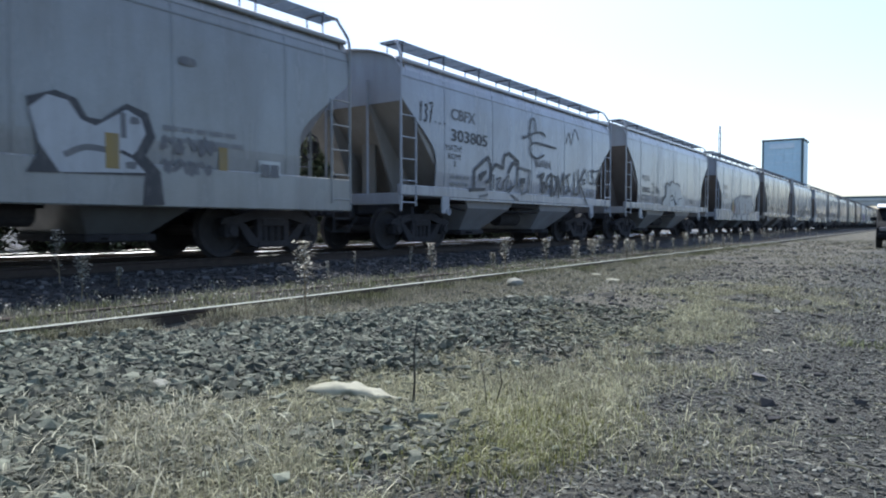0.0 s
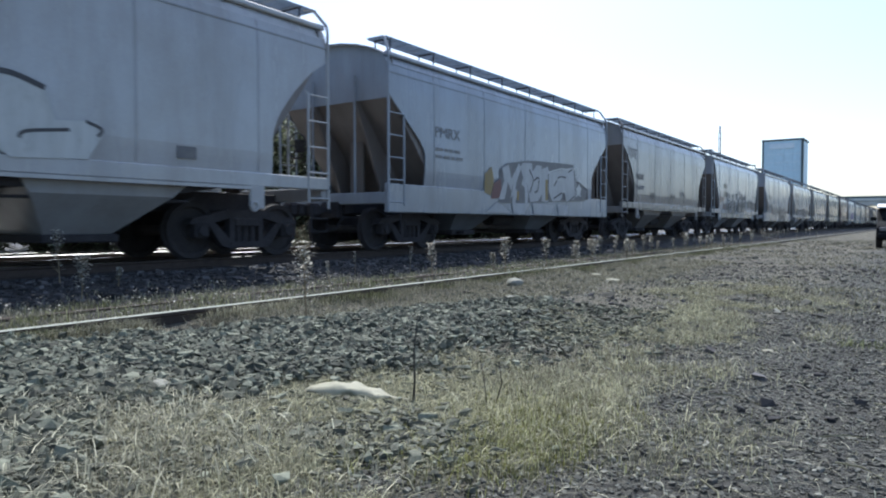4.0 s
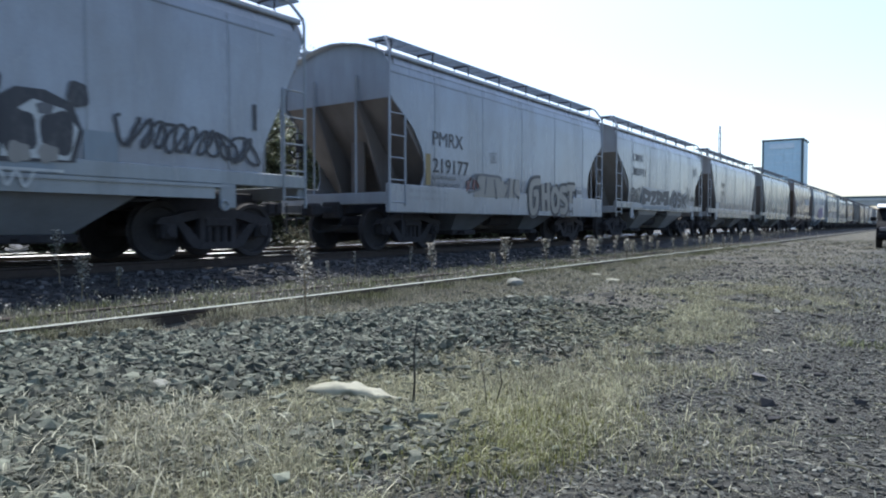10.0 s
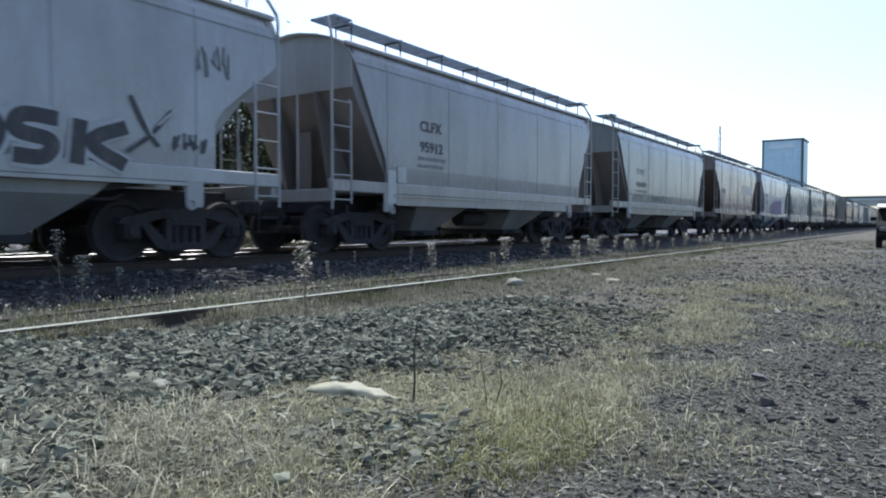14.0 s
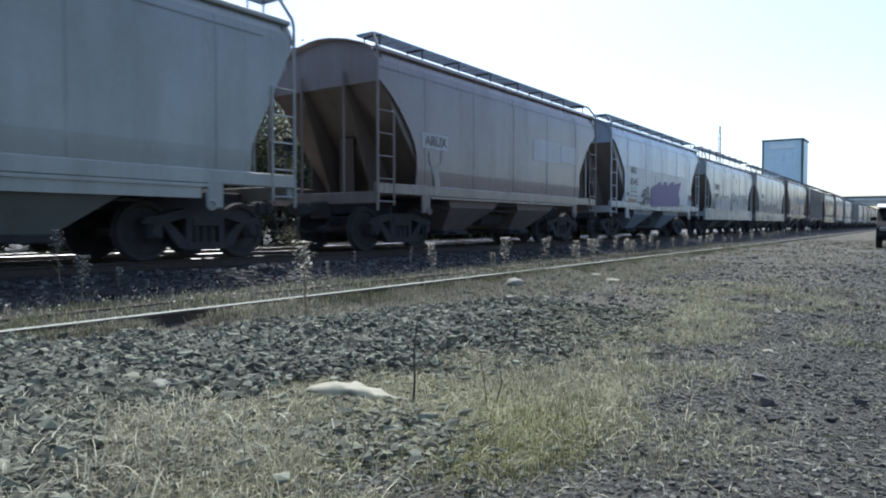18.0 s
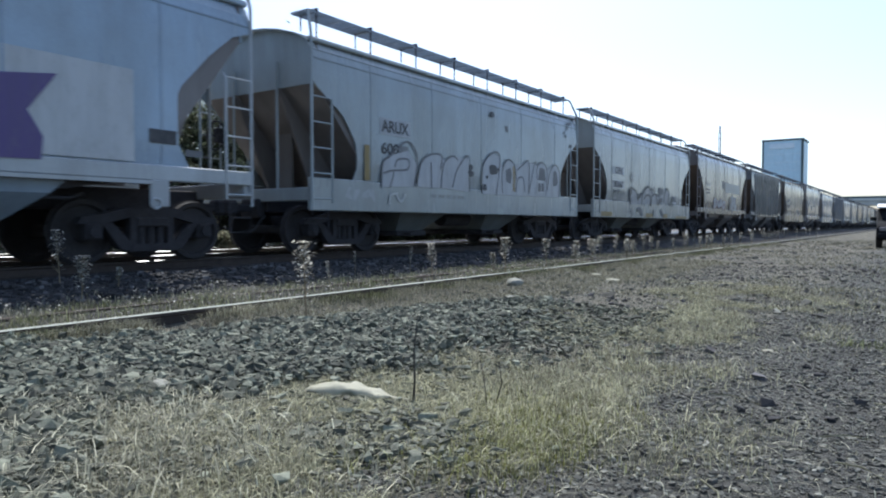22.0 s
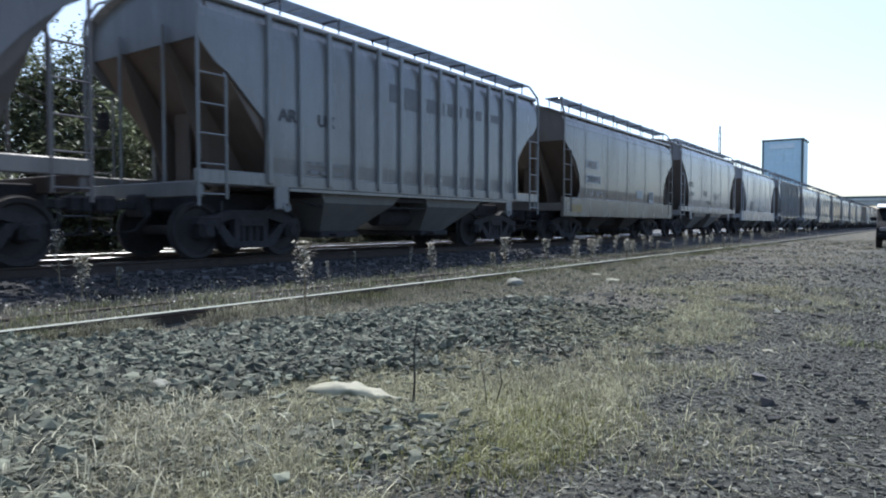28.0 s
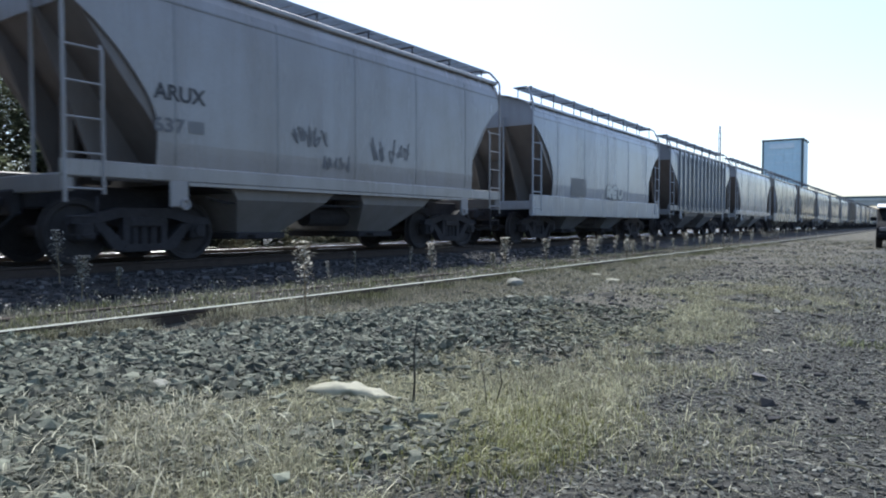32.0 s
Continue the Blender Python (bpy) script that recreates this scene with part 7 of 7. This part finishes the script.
def build_grass():
    # straw between the cinders and the stone heap, thinning out either way
    n = 4000
    x, y = 0.7 + 10 * rng.uniform(0, 1, n * 3) ** 1.4, rng.normal(1.85, 0.72, n * 3)
    lump = np.array([noise.noise(Vector((a * 0.9, b * 0.9, 8))) for a, b in zip(x, y)])
    keep = (lump + 0.6 * np.array([noise.noise(Vector((a * 2.6, b * 2.6, 1))) for a, b in zip(x, y)]) > 0.10) & (y > 0.45) & (y < 3.5)
    x, y = x[keep][:n], y[keep][:n]
    X, Y = tufts(len(x), 11, x, y, 0.07)
    blades("dry_grass", len(X), X, Y, 0.048, 0.0022, M_STRAW, "short dry straw-coloured grass on the yard", 1.3)
    n = 2300
    x = rng.uniform(0.6, 3.8, n)
    y = np.interp(x, [1.0, 2.0, 2.5, 3.8], [3.5, 3.1, 2.75, 2.6]) - 1.5 * rng.uniform(0, 1, n) ** 1.3
    thin = (y < 1.85 * x) | (rng.uniform(0, 1, n) < 0.18)
    x, y = x[thin], y[thin]
    X, Y = tufts(len(x), 14, x, y, 0.08)
    blades("straw_litter", len(X), X, Y, 0.05, 0.0018, M_STRAW, "flattened straw among the ballast edge", 1.6)
    n = 560
    x, y = rng.uniform(0.6, 4.8, n), 1.0 + 2.8 * rng.uniform(0, 1, n)
    k = rng.uniform(0, 1, 30)
    x, y = np.concatenate([x, 2.36 + 0.18 * k]), np.concatenate([y, 2.50 - 0.48 * k])
    n += 30
    X, Y = tufts(n, 6, x, y, 0.12)
    blades("fallen_stalks", len(X), X, Y, 0.065, 0.0022, M_STALK, "pale fallen stalks across the stones", 1.8)
    n = 680
    x, y = rng.uniform(0.7, 2.0, n), rng.uniform(1.9, 3.3, n)
    X, Y = tufts(n, 6, x, y, 0.10)
    base = blades("loose_straw", len(X), X, Y, 0.055, 0.0022, M_STALK, "loose pale straw lying over stones", 2.0)
    base.location.z = 0.035
    n = 16
    x, y = rng.normal(5.66, 0.14, n), rng.normal(0.33, 0.1, n)
    X, Y = tufts(n, 10, x, y, 0.04)
    blades("green_sprigs", len(X), X, Y, 0.05, 0.003, M_DULLGREEN, "small green sprigs growing in the cinders", 0.9)
    # greener weeds in it
    n = 330
    x, y = rng.normal(2.5, 0.30, n), rng.normal(1.38, 0.18, n)
    X, Y = tufts(n, 12, x, y, 0.06)
    blades("green_weeds", len(X), X, Y, 0.055, 0.0022, M_GREEN, "low olive-green weeds among the straw", 0.8)
    # brown margin between the stones and the siding rail
    n = 2600
    x = 0.8 + 16 * rng.uniform(0, 1, n) ** 1.2
    edge = np.interp(x, [2.1, 3.1, 4.1, 5.8, 6.9], [5.0, 4.68, 4.18, 4.02, 3.7])
    y = edge + (5.15 - edge) * rng.uniform(-0.05, 1, n)
    far = np.hypot((x - 3.40) / 0.26, (y - 4.90) / 0.26) > 1
    x, y = x[far], y[far]
    X, Y = tufts(len(x), 12, x, y, 0.08)
    blades("margin_grass", len(X), X, Y, 0.060, 0.0024, M_BROWNGRASS, "matted brown dead grass between stones and siding", 1.3)
    # broken straw strewn over the whole yard
    n = 4200
    x, y = 1.0 + 13 * rng.uniform(0, 1, n) ** 1.5, rng.uniform(-1.2, 4.6, n)
    X, Y = tufts(n, 5, x, y, 0.16)
    blades("strewn_straw", len(X), X, Y, 0.028, 0.0022, M_STALK, "broken bits of pale straw over the cinders", 2.4)
    # strip along the siding, both sides of the rail
    n = 3000
    x = 0.8 + 32 * rng.uniform(0, 1, n) ** 1.3
    y = np.where(rng.uniform(0, 1, n) < 0.5, rng.normal(5.13, 0.10, n), rng.uniform(5.42, 7.6, n))
    far = (np.abs(x - 3.45) > 0.2) | (y > 5.4)
    x, y = x[far], y[far]
    dead = np.array([noise.noise(Vector((a * 0.8, b * 0.8, 5))) for a, b in zip(x, y)]) > -0.02
    X, Y = tufts(int((~dead).sum()), 14, x[~dead], y[~dead], 0.07)
    blades("siding_grass", len(X), X, Y, 0.085, 0.0030, M_SIDING, "rank olive grass along the siding rail", 0.9)
    X, Y = tufts(int(dead.sum()), 14, x[dead], y[dead], 0.09)
    blades("dead_siding_grass", len(X), X, Y, 0.080, 0.0028, M_BROWNGRASS, "dead brown grass in patches along the siding", 1.2)
    n = 300
    x, y = 0.8 + 32 * rng.uniform(0, 1, n) ** 1.3, rng.uniform(5.45, 8.2, n)
    X, Y = tufts(n, 12, x, y, 0.07)
    blades("siding_weeds", len(X), X, Y, 0.10, 0.004, M_BROWNGRASS, "dull green weeds on the siding", 0.5)
    n = 380
    x, y = 0.8 + 14 * rng.uniform(0, 1, n) ** 1.3, rng.uniform(5.45, 7.3, n)
    X, Y = tufts(n, 11, x, y, 0.08)
    blades("siding_greens", len(X), X, Y, 0.085, 0.0042, M_DULLGREEN, "dull green low weeds between the siding rails", 1.0)
    n = 1500
    x, y = 0.8 + 14 * rng.uniform(0, 1, n) ** 1.3, rng.uniform(5.45, 7.6, n)
    pos = on_ground(x, y)
    pos[:, 2] += rng.uniform(0.02, 0.2, n)
    tagged(scatter("seed_tufts", LEAF_V, LEAF_F, pos, rng.uniform(0.015, 0.04, n), M_HEAD), "pale seed tufts on the siding weeds", "seed heads", kind="stuff")
    # further out
    n = 2600
    x = rng.uniform(8, 45, n)
    y = rng.uniform(-1.5, 5.0, n) * np.clip(x / 16, 0.7, 1.2)
    y = np.minimum(y, 5.1)
    lump = np.array([noise.noise(Vector((a * 0.25, b * 0.6, 3))) for a, b in zip(x, y)])
    x, y = x[lump > 0.02], y[lump > 0.02]
    X, Y = tufts(len(x), 10, x, y, 0.12)
    blades("far_grass", len(X), X, Y, 0.06, 0.006, M_BROWNGRASS, "patches of dry grass across the yard", 0.9)


def weed(x, y, tall, seed, thick=1.0, bushy=0):
    """A dead standing weed: stem, side shoots and a ragged seed head."""
    q = random.Random(seed)
    t = tagged(new("dead_weed"), "tall dead weed with a pale fluffy seed head", "weed", "dead weeds along the siding")
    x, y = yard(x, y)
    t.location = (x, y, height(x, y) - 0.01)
    bm = bmesh.new()
    lx, ly = q.uniform(-0.08, 0.08) * tall, q.uniform(-0.08, 0.08) * tall
    tube(bm, [(0, 0, 0), (lx * 0.4, ly * 0.4, tall * 0.5), (lx, ly, tall)], 0.008 * thick, 5, 0.003)
    for i in range(7 + bushy):
        z, a = tall * q.uniform(0.25, 0.95), q.uniform(0, 6.3)
        d = tall * q.uniform(0.06, 0.16)
        k = z / tall
        tube(bm, [(lx * k, ly * k, z), (lx * k + d * math.cos(a), ly * k + d * math.sin(a), z + d * 0.8)], 0.004 * thick, 4, 0.002)
    part("stem", bm, M_STEM, t)
    n = 110 + bushy * 34
    z = np.clip(np.random.default_rng(seed).normal(0.80, 0.13 + 0.016 * bushy, n), 0.15, 1.02) * tall
    k = z / tall
    w = (0.014 + 0.0022 * bushy) * thick * np.clip(tall, 0.3, 0.8) / 0.5
    pos = np.stack([lx * k + rng.normal(0, w, n), ly * k + rng.normal(0, w, n), z], -1)
    scatter("seed_head", LEAF_V, LEAF_F, pos, rng.uniform(0.018, 0.045, n) * thick, M_HEAD, t)["kind"] = "stuff"
    return t


def build_weeds():
    q = random.Random(9)
    # along the siding: place along x, across y, height
    spots = [(4.39, 4.49, 0.70, 1.2, 4), (4.11, 7.8, 0.52, 1.4, 6), (4.27, 8.6, 0.70, 1.2, 3), (4.9, 8.4, 0.25, 1.2, 3), (9.0, 8.0, 0.40, 0.9, 0), (10.14, 7.66, 0.47, 1.0, 1),
             (8.34, 5.88, 0.60, 1.1, 4), (10.35, 5.75, 0.64, 1.3, 5), (10.9, 6.3, 0.36, 1.2, 4), (13.1, 6.3, 0.58, 1.4, 4), (13.5, 5.83, 0.54, 1.4, 4), (13.9, 6.0, 0.42, 1.4, 6), (15.4, 6.2, 0.54, 1.6, 8), (6.9, 6.6, 0.36, 0.9, 1)]
    for i, (x, y, h, k, b) in enumerate(spots):
        weed(x, y, h, 100 + i, k, b)
    for i in range(42):
        weed(15.5 + 42 * ((i + q.random()) / 42) ** 1.4, q.uniform(5.6, 7.4), q.uniform(0.38, 0.66), 200 + i, 1.35, 2)
    # lone dark stalk in the straw, and its twigs
    t = tagged(new("dark_stalk"), "thin dark dead stalk standing in the straw", "stalk")
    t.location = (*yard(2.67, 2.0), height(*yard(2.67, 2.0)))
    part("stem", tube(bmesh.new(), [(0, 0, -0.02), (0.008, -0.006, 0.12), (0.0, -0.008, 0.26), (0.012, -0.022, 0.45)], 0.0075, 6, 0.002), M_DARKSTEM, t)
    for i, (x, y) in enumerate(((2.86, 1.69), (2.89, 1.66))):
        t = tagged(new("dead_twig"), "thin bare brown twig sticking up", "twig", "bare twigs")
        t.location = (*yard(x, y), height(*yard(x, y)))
        part("stem", tube(bmesh.new(), [(0, 0, 0), (0.01, 0.02 - 0.05 * i, 0.12), (0.0, 0.04 - 0.06 * i, 0.23)], 0.004, 5, 0.0015), M_DARKSTEM, t)


def build_bag():
    """Crumpled white plastic bag with a twisted tail."""
    bm = bmesh.new()
    n, m = 26, 14
    rows = []
    for i in range(n):
        u = i / (n - 1)
        w = 0.062 * (math.sin(min(1, u * 2.4) * math.pi / 2) ** 0.7) * (1 if u < 0.5 else max(0.10, 1 - (u - 0.5) * 2.2))
        ring = []
        for k in range(m):
            a = 2 * math.pi * k / m
            p = Vector((u * 0.58, w * 1.2 * math.cos(a), max(0.0, 0.034 * w / 0.062 * (1 + math.sin(a)))))
            p += Vector((0, 1, 1)) * noise.noise(Vector((u * 9, a * 1.3, 2))) * 0.02 * min(1, w / 0.03)
            ring.append(bm.verts.new(p))
        rows.append(ring)
    for a, b in zip(rows, rows[1:]):
        for k in range(m):
            bm.faces.new((a[k], a[(k + 1) % m], b[(k + 1) % m], b[k]))
    bm.faces.new(rows[0]), bm.faces.new(rows[-1][::-1])
    bmesh.ops.recalc_face_normals(bm, faces=bm.faces)
    ob = part("plastic_bag", bm, M_BAG, None, smooth=True)
    tagged(ob, "crumpled white plastic bag with a twisted tail on straw", "bag")
    return ob


def build_scraps():
    bag = build_bag()
    bag.matrix_basis = pose(2.43, 2.59, height(2.53, 2.33) + 0.015, 0, 0, -69.5)
    q = random.Random(4)
    # pale stones and paper scraps lying about
    spots = [(2.06, 2.16, 0.06, "scrap"), (2.14, 1.80, 0.07, "scrap"), (2.0, 3.07, 0.15, "stone"), (8.61, 4.64, 0.24, "stone"), (6.8, 3.71, 0.16, "stone"),
             (11.14, 4.42, 0.2, "scrap"), (10.17, 3.74, 0.24, "scrap"), (5.09, 0.78, 0.07, "scrap"), (3.94, 2.93, 0.2, "scrap"), (2.2, 1.15, 0.05, "scrap"), (5.0, 0.1, 0.05, "scrap"), (3.49, 1.16, 0.04, "stone")]
    for i, (x, y, s, kind) in enumerate(spots):
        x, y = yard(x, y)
        bm = bmesh.new()
        bmesh.ops.create_icosphere(bm, subdivisions=2, radius=s * 0.5)
        flat = 0.25 if kind == "scrap" else 0.55
        for v in bm.verts:
            v.co *= 1 + 0.35 * noise.noise(v.co * (5 / s) * 0.3 + Vector((i, 0, 0)))
            v.co.z *= flat
        if kind == "scrap":
            ob = tagged(part("paper_scrap", bm, M_BAG, None), "small crumpled pale scrap lying on the ground", "litter", "litter")
        else:
            ob = tagged(part("pale_stone", bm, M_PALE, None), "pale yellowish stone lying on the ground", "stone", "pale stones")
        ob.matrix_basis = pose(x, y, height(x, y) + s * 0.5 * flat * 0.7, 0, 0, q.uniform(0, 360))
    # dry sticks
    for i in range(26):
        x, y = q.uniform(1.5, 6.0), q.uniform(-0.6, 3.0)
        s, a = q.uniform(0.08, 0.3), q.uniform(0, 6.3)
        bm = tube(bmesh.new(), [(0, 0, 0.006), (s * 0.5 * math.cos(a), s * 0.5 * math.sin(a), 0.02), (s * math.cos(a + 0.2), s * math.sin(a + 0.2), 0.012)], 0.0035, 5)
        ob = tagged(part("dry_stick", bm, M_STRAW, None), "pale dry stick lying on the cinders", "stick", "dry sticks")
        ob.location = (x, y, height(x, y))


build_stones(), build_grass(), build_weeds(), build_scraps()


# ---------------------------------------------------------------- motion
def motions():
    turn = SPEED / 0.457
    for w, F in wagons:
        rows = [(t, pose(SPEED * (F + 0.042 - t) - REACH, TRACK_Y, RAIL_Z)) for t in (0.0, 16.0, 32.0)]
        walk(w, rows)
    for w, F in wagons[:SPIN]:
        for truck in (o for o in w.children if o.name.split(".")[0] == "truck"):
            for ws in (o for o in truck.children if o.name.split(".")[0] == "wheelset"):
                x = ws.location.x
                walk(ws, [(k / 10, pose(x, 0, 0.457, 0, -math.degrees(turn * k / 10), 0)) for k in range(321)])


SPIN = 21
motions()
